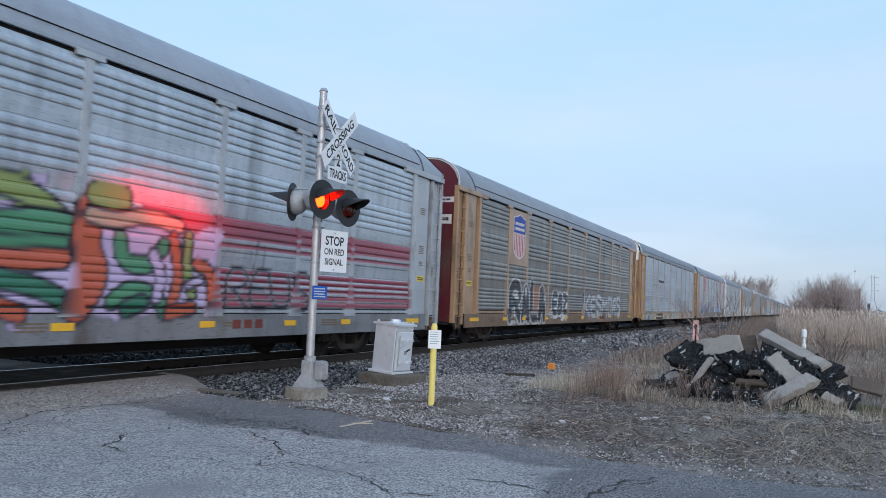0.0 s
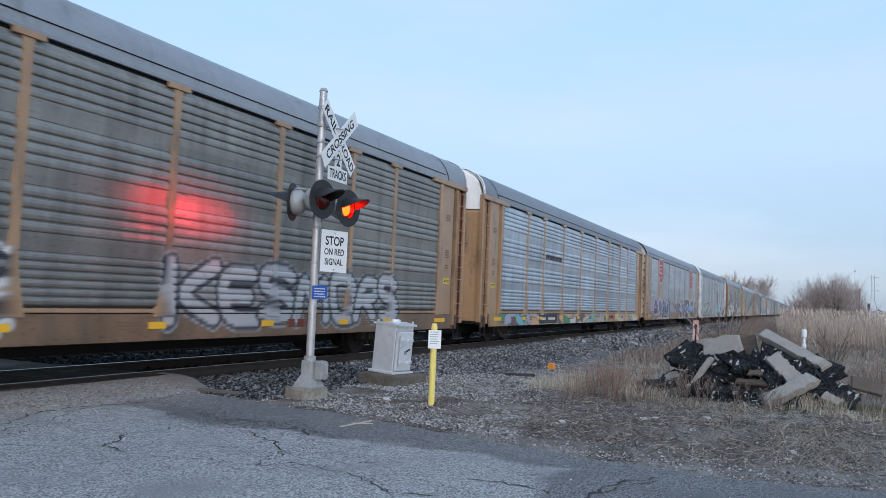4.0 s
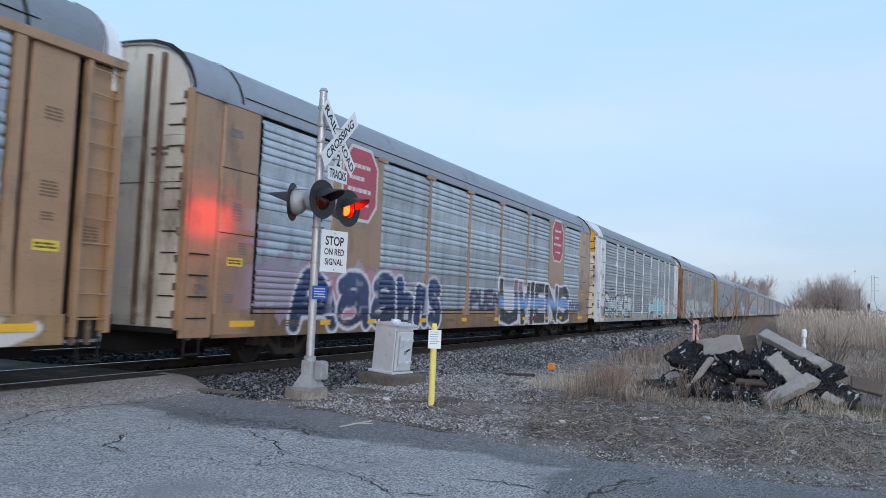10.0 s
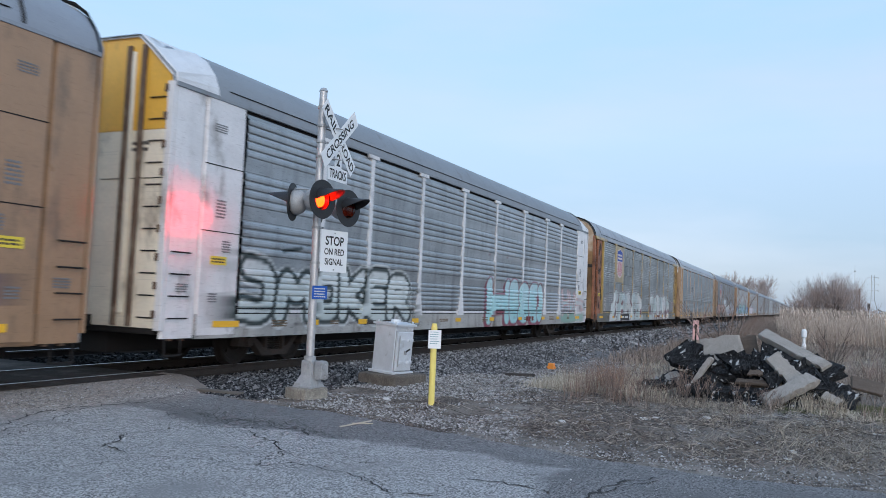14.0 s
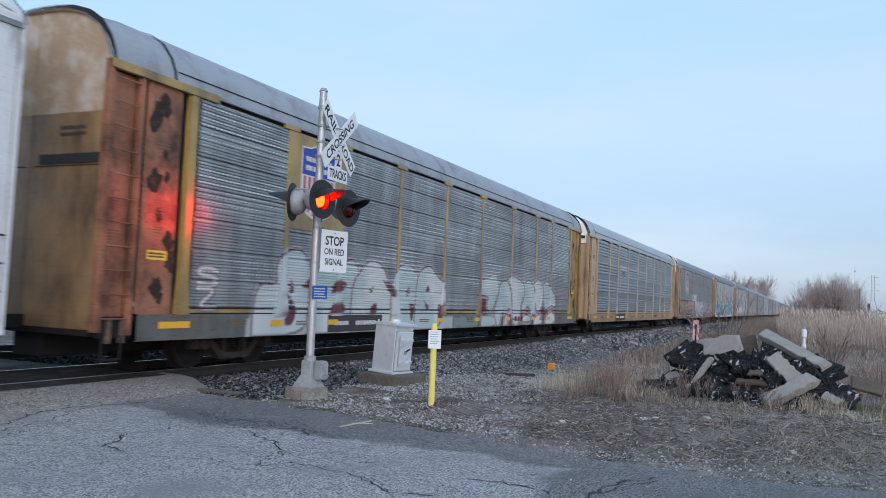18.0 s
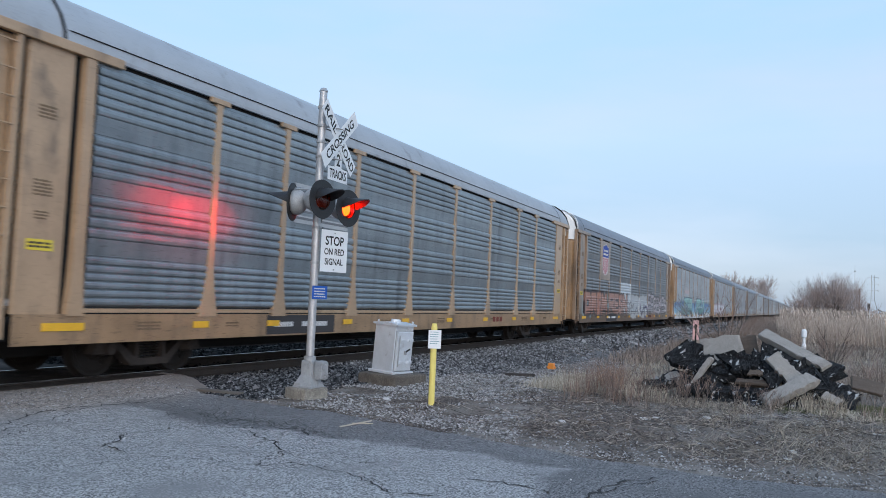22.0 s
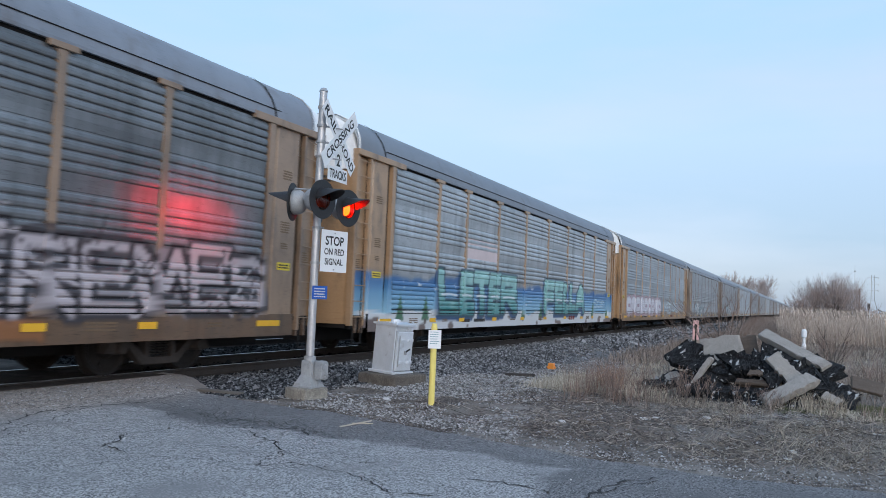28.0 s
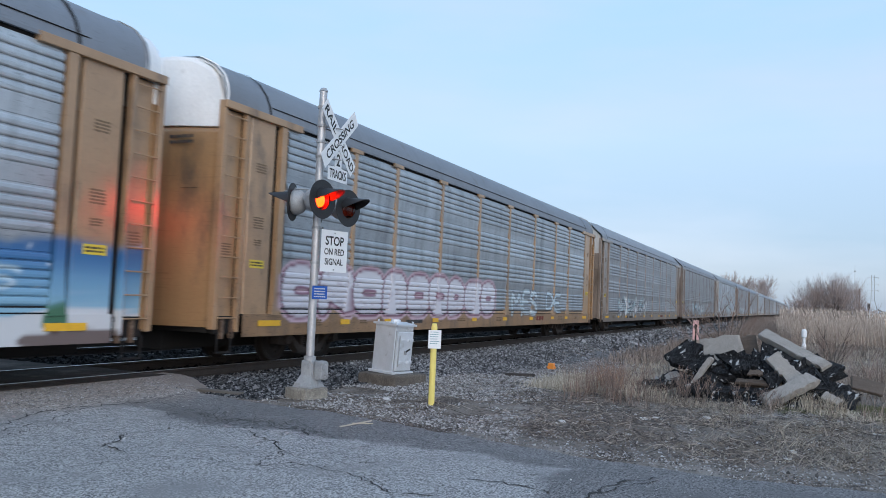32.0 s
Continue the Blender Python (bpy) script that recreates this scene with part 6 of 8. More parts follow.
def car_7():
    s = Spray(0.3, 26.5)
    mint, coral, ink = (0.34, 0.50, 0.52), (0.36, 0.15, 0.10), (0.03, 0.017, 0.02)
    s.lay(s.area(1.3, 6.6, 0.95, 2.0, 0.22, 71), mint, 0.75)
    s.lay(s.area(0.9, 1.6, 1.55, 2.0, 0.15, 72), (0.52, 0.46, 0.46), 0.6)
    s.lay(s.area(9.35, 12.3, 1.0, 2.78, 0.02, 73), (0.58, 0.62, 0.65), 0.9)
    s.lay(s.area(12.2, 17.6, 0.75, 2.15, 0.10, 74), (0.60, 0.62, 0.64), 0.85)
    s.throw("DREM", (1.72, 2.95, 4.05, 4.95, 6.25), 0.98, 2.06, 0.36, coral, ink, 0.11, seed=16, square=True, tilt=0.08, sway=0.03, fade=(0.42, 0.22, 0.16))
    s.throw("RESN", (6.75, 8.0, 9.05, 10.1, 11.35), 0.98, 2.08, 0.30, (0.40, 0.21, 0.15), ink, 0.085, seed=18, square=True, tilt=0.1, sway=0.03, fade=(0.40, 0.23, 0.19))
    s.throw("SEM", (11.3, 11.9, 12.5, 13.3), 0.95, 1.7, 0.09, (0.05, 0.05, 0.06), (0.42, 0.44, 0.46), 0.02, seed=3, tilt=0.2)
    s.throw("VO", (15.1, 16.6, 17.7), 0.70, 1.6, 0.16, (0.05, 0.04, 0.09), (0.25, 0.22, 0.30), 0.03, seed=6, tilt=0.1)
    s.line([(13.4, 0.85), (14.2, 1.5), (14.6, 0.9), (15.2, 1.4)], 0.10, (0.06, 0.05, 0.10))
    s.lay(s.area(17.8, 25.3, 1.0, 2.1, 0.14, 76), (0.38, 0.34, 0.36), 0.8)
    s.throw("FEREMES", (17.9, 19.0, 20.0, 21.1, 22.1, 23.3, 24.3, 25.3), 1.02, 2.2, 0.20, (0.46, 0.41, 0.43), (0.04, 0.035, 0.04), 0.10, square=True, seed=23, tilt=0.35, sway=0.14)
    rng = random.Random(9)
    for _ in range(60):
        a, b = rng.uniform(17.9, 25.0), rng.uniform(1.1, 2.1)
        s.line([(a, b), (a + rng.uniform(-0.4, 0.5), b + rng.uniform(-0.3, 0.3)), (a + rng.uniform(0.1, 0.7), b + rng.uniform(-0.4, 0.4))], 0.06, rng.choice([ink, ink, (0.48, 0.44, 0.46)]))
    s.lay(s.area(18.9, 20.6, 0.62, 0.98, 0.05, 77), (0.42, 0.16, 0.05), 0.7)
    m = paints("tan_slate", (0.31, 0.21, 0.14), (0.225, 0.232, 0.24), (0.215, 0.237, 0.275), (0.34, 0.20, 0.095), (0.80, 0.80, 0.79), (0.20, 0.12, 0.07), s, amount=0.5, dark_marks=True)
    m["arch"], m["edge"], m["bow"] = SHOULDER, m["cap"], 0.26
    return build_wagon("tan-framed dark grey wagon with shield emblem and orange graffiti", m, seed=8, emblem=(("shield", 4.52, 6.55),))


def car_8():
    s = Spray(0.05, 27.05)
    t = np.clip((s.Z - 1.05) / 1.1, 0, 1)
    k = np.clip((2.10 + 0.10 * value_noise(s.S * 1.3, s.Z, 81) + 0.05 * value_noise(s.S * 4, s.Z * 3, 82) - s.Z) / 0.16, 0, 1) * (s.Z > 0.6)
    s.lay(k, (0.26, 0.46, 0.58))
    s.lay(k * np.clip(t * 1.5, 0, 1), (0.07, 0.22, 0.42))
    s.lay(k * np.clip((t - 0.45) * 1.8, 0, 1), (0.025, 0.085, 0.25))
    # snow along the foot, and flakes
    s.lay((s.Z < 1.06 + 0.10 * value_noise(s.S * 1.1, s.S * 0, 85)) & (s.S > 0.3), (0.60, 0.61, 0.62))
    s.lay((s.Z < 0.98) & (value_noise(s.S * 1.6, s.Z * 3, 83) > 0.55), (0.16, 0.12, 0.11))
    s.lay(k * ((value_noise(s.S * 7, s.Z * 13, 84) > 0.86) & (s.Z > 1.3)), (0.56, 0.62, 0.68))
    for w, spans, sd in (("LETER", (4.75, 6.25, 7.35, 8.6, 9.75, 11.35), 31), ("FELLA", (14.6, 16.1, 17.3, 18.3, 19.4, 20.8), 33)):
        s.throw(w, spans, 1.0, 2.34, 0.40, (0.06, 0.24, 0.24), (0.015, 0.05, 0.08), 0.08, square=True, seed=sd, tilt=0.16, sway=0.05, fade=(0.34, 0.58, 0.56), shadow=(0.02, 0.07, 0.17))
        for a, b in zip(spans, spans[1:]):
            s.line([(a + 0.15, 1.56), (a + 0.5 * (b - a), 1.60), (b - 0.25, 1.55)], 0.07, (0.60, 0.63, 0.65))
    for a in (2.4, 3.9, 12.1, 14.2, 22.4, 25.3):
        s.lay((np.abs(s.S - a) < 0.33 * (1.55 - s.Z)) & (s.Z > 0.88) & (s.Z < 1.55), (0.05, 0.15, 0.08))
        s.lay((np.abs(s.S - a) < 0.07) & (s.Z > 0.74) & (s.Z < 0.9), (0.10, 0.06, 0.05))
    s.line([(0.95, 1.65), (1.2, 1.72), (1.25, 1.3), (0.95, 1.28), (0.95, 1.65)], 0.12, (0.03, 0.07, 0.12))
    s.throw("SOS", (22.6, 23.3, 24.0, 24.7), 1.3, 1.75, 0.09, (0.45, 0.58, 0.66), (0.10, 0.25, 0.40), 0.02, seed=9)
    m = paints("blue_band", (0.37, 0.235, 0.135), (0.46, 0.48, 0.50), (0.185, 0.207, 0.24), (0.36, 0.215, 0.11), (0.80, 0.80, 0.79), (0.52, 0.52, 0.5), s, amount=0.25)
    m["arch"], m["edge"], m["bow"] = SHOULDER, m["cap"], 0.26
    return build_wagon("silver wagon with tan posts and a blue graffiti band", m, seed=9, emblem=(("block", 6.55, 9.30),))


def car_9():
    s = Spray(0.6, 26.0)
    s.throw("CROBOCDEC", (1.95, 3.3, 4.7, 6.1, 7.4, 8.7, 10.0, 11.2, 12.5, 13.7), 0.98, 2.04, 0.44, (0.60, 0.58, 0.63), (0.17, 0.05, 0.09), 0.06, (0.60, 0.44, 0.50), 0.07, seed=41, tilt=0.06, sway=0.04, fade=(0.64, 0.63, 0.67))
    s.throw("MES", (15.3, 16.5, 17.4, 18.3), 0.95, 1.9, 0.20, (0.50, 0.58, 0.62), (0.06, 0.06, 0.08), 0.04, seed=43, tilt=0.25)
    s.throw("DE", (19.4, 20.5, 21.5), 1.1, 1.9, 0.16, (0.5, 0.6, 0.66), DARK, 0.04, seed=44)
    s.line([(1.1, 2.8), (1.35, 2.9), (1.4, 2.4), (1.15, 2.35), (1.1, 2.8)], 0.06, (0.10, 0.08, 0.07))
    s.line([(1.2, 2.3), (1.3, 2.0)], 0.06, (0.10, 0.08, 0.07))
    m = paints("tan_silver", (0.39, 0.245, 0.135), (0.42, 0.45, 0.48), (0.185, 0.205, 0.235), (0.33, 0.195, 0.095), (0.80, 0.80, 0.79), (0.38, 0.22, 0.11), s, amount=0.28)
    m["arch"], m["edge"], m["bow"] = SHOULDER, m["cap"], 0.26
    return build_wagon("silver wagon with tan posts and pale pink bubble graffiti", m, seed=10)


wagons = [car_0(), car_1(), car_2(), car_3(), car_4(), car_5(), car_6(), car_7(), car_8(), car_9()]


def plain_paints(key, frame_c, panel_c, roof_c, low):
    s = Spray(1.0, 26.0)
    s.wild(3.0 + low, 12.0 + low, 0.95, 1.9, [CHALK, (0.3, 0.45, 0.5), (0.06, 0.06, 0.07), (0.5, 0.5, 0.52)], int(low * 10) + 100, 0.7)
    return paints(key, frame_c, panel_c, roof_c, frame_c, (0.5, 0.48, 0.45), frame_c, s, amount=0.35)


kinds = [build_wagon("tan and grey wagon far back in the train", plain_paints("far_tan", (0.25, 0.20, 0.165), (0.36, 0.37, 0.39), ROOFG, 1.0), seed=21),
         build_wagon("brown and grey wagon far back in the train", plain_paints("far_brown", (0.20, 0.155, 0.13), (0.32, 0.32, 0.33), ROOFG, 4.0), seed=22),
         build_wagon("silver wagon far back in the train", plain_paints("far_silver", (0.4, 0.38, 0.36), SILVER, (0.27, 0.29, 0.31), 8.0), seed=23)]
wagons += kinds
for i in range(13):
    c = copy_thing(kinds[(i * 2 + 1) % 3], pose(0, 0, 0))
    wagons.append(c)
    WHEELS += [o for o in c.children_recursive if o.name.startswith("wheelset")]


def travel(t):
    """How far along x the second wagon's leading end stands at t seconds."""
    u = (t - 16) / 16
    return ((((0.324550 * u - 0.558012) * u - 0.441320) * u - 6.707159) * u - 119.076411) * u - 90.522721

# ---------------------------------------------------------------- crossing signal
SHUTTERS = []
SIGN_TURN = -12.0


M_SHUT = shade("added_dark_red_shutter", (0.022, 0.004, 0.004), 0.6, 0, 0.1, 6, 40, 0)


def bowl_lamp(mast, name, m, lit_first, beam):
    """A flashing lamp: round target, housing, hooded red lens, filament and an added shutter that turns to block its
    light. It faces -y.
    """
    lamp = part(name, lathe([(0.30, 0.0), (0.305, 0.006), (0.30, 0.012), (0.165, 0.012)], 40, "Y", lathe([(0.165, 0.0), (0.30, 0.0)], 40, "Y")), M_BLACK, mast, "black round target board", m)
    k = 0.75 if beam else 1.0
    deep = [(0.165, 0.0), (0.190, 0.02), (0.195, 0.10), (0.188, 0.18), (0.165, 0.245), (0.12, 0.29), (0.06, 0.315), (0.0, 0.32)]
    dome = [(0.165, 0.0), (0.195, 0.02), (0.205, 0.07), (0.190, 0.13), (0.155, 0.185), (0.10, 0.225), (0.05, 0.243), (0.0, 0.248)]
    house = lathe(dome if beam else deep, 32, "Y")
    part("housing", house, M_CAST, lamp, "grey painted housing", smooth=True)
    part("reflector", lathe([(0.158, 0.015), (0.160, 0.12 * k), (0.155, 0.20 * k), (0.12, 0.265 * k), (0.06, 0.292 * k), (0.0, 0.30 * k)], 28, "Y"), M_MIRROR, lamp)
    part("lens", lathe([(0.0, -0.048), (0.06, -0.046), (0.11, -0.040), (0.148, -0.024), (0.165, 0.008)], 32, "Y"), M_REDOFF, lamp, "red glass lens", smooth=True)
    b = bmesh.new()
    n, depth = 28, 0.40
    ring = []
    for i in range(n + 1):
        a = radians(-2 + 184 * i / n)
        d = -depth * (0.10 + 0.90 * max(0.0, math.sin(a)) ** 0.8)
        for r in (0.168, 0.176):
            ring.append((b.verts.new((r * math.cos(a), 0.0, r * math.sin(a))), b.verts.new((r * math.cos(a), d, r * math.sin(a) + 0.10 * d))))
    for i in range(n):
        for o in (0, 1):
            p, q = ring[2 * i + o], ring[2 * i + 2 + o]
            b.faces.new((p[0], q[0], q[1], p[1]))
        b.faces.new((ring[2 * i][1], ring[2 * i + 1][1], ring[2 * i + 3][1], ring[2 * i + 2][1]))
    part("visor", b, M_BLACK, lamp, "black visor over the lens")
    part("filament", lathe([(0.0, 0.0), (0.08 * k, 0.004), (0.122 * k, 0.012), (0.122 * k, 0.018), (0.0, 0.018)], 24, "Y"), M_BULB, lamp, "glowing orange lamp disc", pose(0, 0.060 if beam else 0.055, 0.0))
    shell = lathe([(0.14 * k, 0.13 * k), (0.14 * k, -0.13 * k)], 28)
    bmesh.ops.delete(shell, geom=[f for f in shell.faces if f.calc_center_median().y > 0.035], context="FACES")
    for zc in (-0.13 * k, 0.13 * k):
        rim = [shell.verts.new((0.14 * k * math.cos(a), 0.14 * k * math.sin(a), zc)) for a in (radians(15 - 210 * q / 16) for q in range(17))]
        shell.faces.new(rim)
    sh = part("shutter", shell, M_SHUT, lamp, "dark turning shutter added to flash the lamp", pose(0, 0.085 if beam else 0.11, 0.0))
    # disc added behind the filament to keep its light off the reflector
    part("baffle", lathe([(0.0, 0.088), (0.128 * k, 0.088), (0.128 * k, 0.084), (0.0, 0.084)], 24, "Y"), M_SHUT, lamp)
    SHUTTERS.append((sh, 180 if lit_first else 0))
    part("bracket", rod((0, 0.24, 0), (0, 0.33, 0), 0.03, None, 10), M_CAST, lamp)
    return lamp


def build_signal():
    x, y = 10.72, 7.12
    s = thing("crossing_signal", pose(x, y, 0), "galvanised crossing signal mast with crossbuck, flashing red lamps and signs", "crossing signal")
    part("mast", rod((0, 0, 0.30), (0, 0, 4.70), 0.066, 0.062, 24), M_GALV, s, smooth=False)
    part("cap", rod((0, 0, 4.70), (0, 0, 4.75), 0.072, 0.05, 24), M_GALV, s)
    for z in (4.42, 4.12, 3.86, 3.62, 3.1, 2.48, 1.92):
        c = part("clamp", lathe([(0.066, z), (0.078, z), (0.078, z + 0.04), (0.066, z + 0.04)], 24), M_CAST, s)
        part("bolt", rod((0.05, -0.10, z + 0.02), (0.05, -0.05, z + 0.02), 0.012, None, 8), M_CAST, c)
    b = box(-0.19, 0.19, -0.17, 0.17, -0.025, 0.015, 0.01)
    bmesh.ops.create_cone(b, cap_ends=True, segments=4, radius1=0.235, radius2=0.135, depth=0.16, matrix=pose(0, 0, 0.09, 0, 0, 45))
    box(-0.095, 0.095, -0.095, 0.095, 0.15, 0.40, 0.02, b)
    lathe([(0.068, 0.40), (0.095, 0.40), (0.095, 0.46), (0.068, 0.47)], 20, "Z", b)
    for q in (-0.06, 0.0, 0.06):
        box(q - 0.008, q + 0.008, -0.112, -0.09, 0.05, 0.36, 0.0, b)
    for q in (-1, 1):
        for w in (-1, 1):
            rod((q * 0.155, w * 0.14, 0.0), (q * 0.155, w * 0.14, 0.06), 0.018, None, 8, b)
    part("base_casting", b, M_CAST, s)
    jb = part("junction_box", box(0.0, 0.17, -0.24, -0.10, 0.10, 0.40, 0.03), M_CAST, s, "", pose(0, 0, 0, 0, 0, SIGN_TURN))
    part("lid", box(0.012, 0.158, -0.262, -0.242, 0.12, 0.38, 0.012), M_CAST, jb)
    part("cover", rod((0.085, -0.275, 0.25), (0.085, -0.262, 0.25), 0.055, 0.05, 16), M_CAST, jb)
    part("hinge", rod((0.0, -0.262, 0.13), (0.0, -0.262, 0.37), 0.014, None, 8), M_CAST, jb)
    for z in (0.16, 0.34):
        part("bolt", rod((0.085, -0.28, z), (0.085, -0.262, z), 0.014, None, 8), M_GALV, jb)
    turn = pose(0, 0, 0, 0, 0, SIGN_TURN)
    # crossbuck
    for word, ang, yy in (("RAIL ROAD", -40, -0.125), ("CROSSING", 40, -0.145)):
        bl = part("crossbuck_blade", box(-0.71, 0.71, 0, 0.004, -0.13, 0.13, 0.0), M_WHITE, s, "white blade with black lettering", pose(0.31, yy - 0.02, 3.985, 0, -ang, 4.6))
        if word == "CROSSING":
            lettering("CROSSING", 0.145, bl, pose(0, -0.003, 0), wide=1.2)
        else:
            lettering("RAIL", 0.145, bl, pose(-0.40, -0.003, 0), wide=1.3)
            lettering("ROAD", 0.145, bl, pose(0.40, -0.003, 0), wide=1.05)
    tr = part("tracks_sign", plate_xz([(-0.34, -0.115), (0.34, -0.115), (0.34, 0.10), (0.12, 0.115), (0.12, 0.38), (-0.12, 0.38), (-0.12, 0.115), (-0.34, 0.10)], 0, 0.004), M_WHITE, s, "", pose(0.345, -0.125, 3.40, 0, 0, 4.6))
    lettering("TRACKS", 0.145, tr, pose(0, -0.003, 0.0), wide=0.80)
    lettering("2", 0.20, tr, pose(0, -0.003, 0.235))
    for z in (4.13, 3.87, 3.63):
        part("arm", rod((0, -0.05, z), (0.32, -0.15, z), 0.012, None, 8), M_CAST, s, "", turn)
    st = part("stop_sign", box(-0.30, 0.30, 0, 0.004, -0.335, 0.335), M_WHITE, s, "white plate lettered stop on red signal", turn @ pose(0.29, -0.13, 2.14))
    for i, (w, h, k) in enumerate((("STOP", 0.15, 0.86), ("ON RED", 0.105, 0.86), ("SIGNAL", 0.105, 0.86))):
        lettering(w, h, st, pose(0, -0.003, (0.165, -0.01, -0.17)[i]), wide=k)
    for z in (0.29, -0.295):
        part("bolt", rod((0, -0.012, z), (0, 0.0, z), 0.012, None, 8), M_CAST, st)
    bs = part("notice_plate", box(-0.165, 0.165, 0, 0.004, -0.105, 0.105), M_BLUE, s, "small blue notice plate with white bars", turn @ pose(0.06, -0.085, 1.47))
    for i in range(4):
        tagged(part("notice_bars", bars(0.25, 0.03, 1, 6, 50 + i, 0), M_MARKW, bs, "", pose(0, -0.004, 0.06 - 0.042 * i)), kind="stuff")
    # lamps, front pair towards the road, back pair towards the far side
    part("crossarm", rod((-0.40, 0, 2.93), (0.42, 0, 2.93), 0.032, None, 12), M_CAST, s)
    part("hub", box(-0.10, 0.10, -0.10, 0.10, 2.84, 3.02, 0.03), M_CAST, s)
    bowl_lamp(s, "lamp", pose(-0.32, -0.30, 2.91, 0, 0, -8), True, False)
    bowl_lamp(s, "lamp", pose(0.45, -0.30, 2.86, 0, 0, -8), False, False)
    bowl_lamp(s, "lamp", pose(-0.27, 0.30, 2.88, 0, 0, 198), True, True)
    bowl_lamp(s, "lamp", pose(0.49, 0.30, 2.90, 0, 0, 198), False, True)
    part("conduit", rod((-0.36, 0.2, 3.08), (0.0, 0.05, 3.10), 0.014, None, 8), M_CAST, s)
    return s


signal = build_signal()
for px, tx in ((10.72 - 0.27, 10.10), (10.72 + 0.49, 10.75)):
    eye = Vector((px, 7.12 + 0.30, 2.89))
    aim = Vector((tx, 9.36, 2.66))
    for watts, degrees_, wide, tall, rim in ((330.0, 33, 1.6, 0.74, 0.9), (80.0, 62, 1.5, 0.85, 1.0)):
        sp = new("signal_beam", bpy.data.lights.new("signal_beam", "SPOT"))
        sp.data.energy, sp.data.color, sp.data.spot_size, sp.data.spot_blend, sp.data.shadow_soft_size = watts, (1.0, 0.006, 0.09), radians(degrees_), rim, 0.02
        sp.matrix_world = look(eye - (aim - eye).normalized() * 0.045, aim) @ Matrix.Diagonal((wide, tall, 1, 1))
plinth = tagged(part("concrete_footing", box(-0.25, 0.25, -0.23, 0.23, -0.35, -0.02, 0.03), M_CONC, None, "", pose(10.70, 7.14, 0, 0, 0, SIGN_TURN)),
                "square concrete footing under the signal mast", "footing")


M_PLINTH = shade("dark_stained_concrete", (0.13, 0.112, 0.095), 0.95, 0, 0.35, 5, 45, 0.6, (0.06, 0.052, 0.045), 0.6, 3, grit=0.3)
M_PRINT = shade("faded_blue_green_print", (0.16, 0.30, 0.33), 0.6, 0, 0.15, 6, 40, 0)


def build_cabinet():
    c = thing("signal_cabinet", pose(13.70, 7.24, 0.03, 3.2, 0.8, -12), "aluminium signal equipment cabinet on a concrete plinth", "cabinet")
    part("body", box(-0.27, 0.27, -0.24, 0.26, 0.0, 0.88, 0.012), M_ALU, c)
    part("top", extrude_x([(-0.30, 0.88), (0.31, 0.88), (0.31, 0.915), (0.0, 0.945), (-0.30, 0.915)], -0.295, 0.295), M_ALU, c)
    part("vent_cap", rod((0, 0, 0.93), (0, 0, 0.99), 0.10, 0.09, 16), M_ALU, c)
    for q in (-1, 1):
        for w in (-1, 1):
            part("lifting_eye", rod((q * 0.25, w * 0.22, 0.90), (q * 0.25, w * 0.22, 0.97), 0.018, None, 8), M_ALU, c)
    part("door_gap", box(-0.248, 0.248, -0.25, -0.241, 0.022, 0.80), M_CAST, c)
    d = part("door", box(-0.23, 0.23, -0.285, -0.242, 0.04, 0.78, 0.015), M_ALU, c)
    for z in (0.20, 0.62):
        for x in (-0.12, 0.14):
            part("hinge", box(x - 0.06, x + 0.06, -0.325, -0.285, z - 0.03, z + 0.03, 0.012), M_ALU, d)
    part("handle", rod((0.0, -0.31, 0.40), (0.10, -0.33, 0.45), 0.018, None, 8), M_BLACK, d)
    part("locking_bar", rod((-0.19, -0.30, 0.12), (-0.19, -0.30, 0.70), 0.012, None, 8), M_CAST, d)
    part("lock", box(-0.02, 0.03, -0.32, -0.285, 0.34, 0.42, 0.008), M_CAST, d)
    part("skirt", box(-0.31, 0.31, -0.30, 0.31, -0.03, 0.02, 0.008), M_ALU, c)
    return c


build_cabinet()
tagged(part("concrete_plinth", box(-0.49, 0.49, -0.47, 0.45, -0.40, 0.0, 0.05), M_PLINTH, None, "", pose(13.72, 7.22, 0.0, 0, 0, -12)), "stained concrete plinth under the cabinet", "plinth")


def build_marker():
    m = thing("marker_post", pose(11.2, 5.2, -0.2, 0, 0, -52), "yellow plastic cable marker post with a white notice", "marker post")
    part("post", rod((0, 0, -0.1), (0, 0, 1.20), 0.048, 0.048, 16), M_YELLOW, m)
    part("cap", rod((0, 0, 1.20), (0, 0, 1.27), 0.05, 0.035, 16), M_YELLOW, m)
    p = part("notice", box(-0.10, 0.10, -0.056, -0.050, 0.89, 1.17, 0.0), M_WHITE, m, "white notice plate with grey bars")
    for i in range(6):
        tagged(part("notice_bars", bars(0.15, 0.018, 1, 5, 70 + i, 0), M_PRINT, p, "", pose(0, -0.059, 1.14 - 0.035 * i)), kind="stuff")
    return m


build_marker()

# ---------------------------------------------------------------- rubble of broken pavement
M_SLABC = shade("pale_broken_concrete", (0.30, 0.28, 0.255), 0.92, 0, 0.28, 3, 45, 0.6, (0.2, 0.18, 0.16), 0.35, 2.5)
M_SLABA = shade("black_broken_asphalt", (0.020, 0.021, 0.023), 0.9, 0, 0.6, 12, 60, 1.0, (0.42, 0.43, 0.43), 0.10, 9.0, stretch=(1, 0.5, 1), grit=0.7, grit_size=55, spec=0.15, crisp=True)
M_SLABW = shade("weathered_brown_board", (0.105, 0.082, 0.066), 0.9, 0, 0.3, 3, 40, 0.5, stretch=(1, 8, 8))


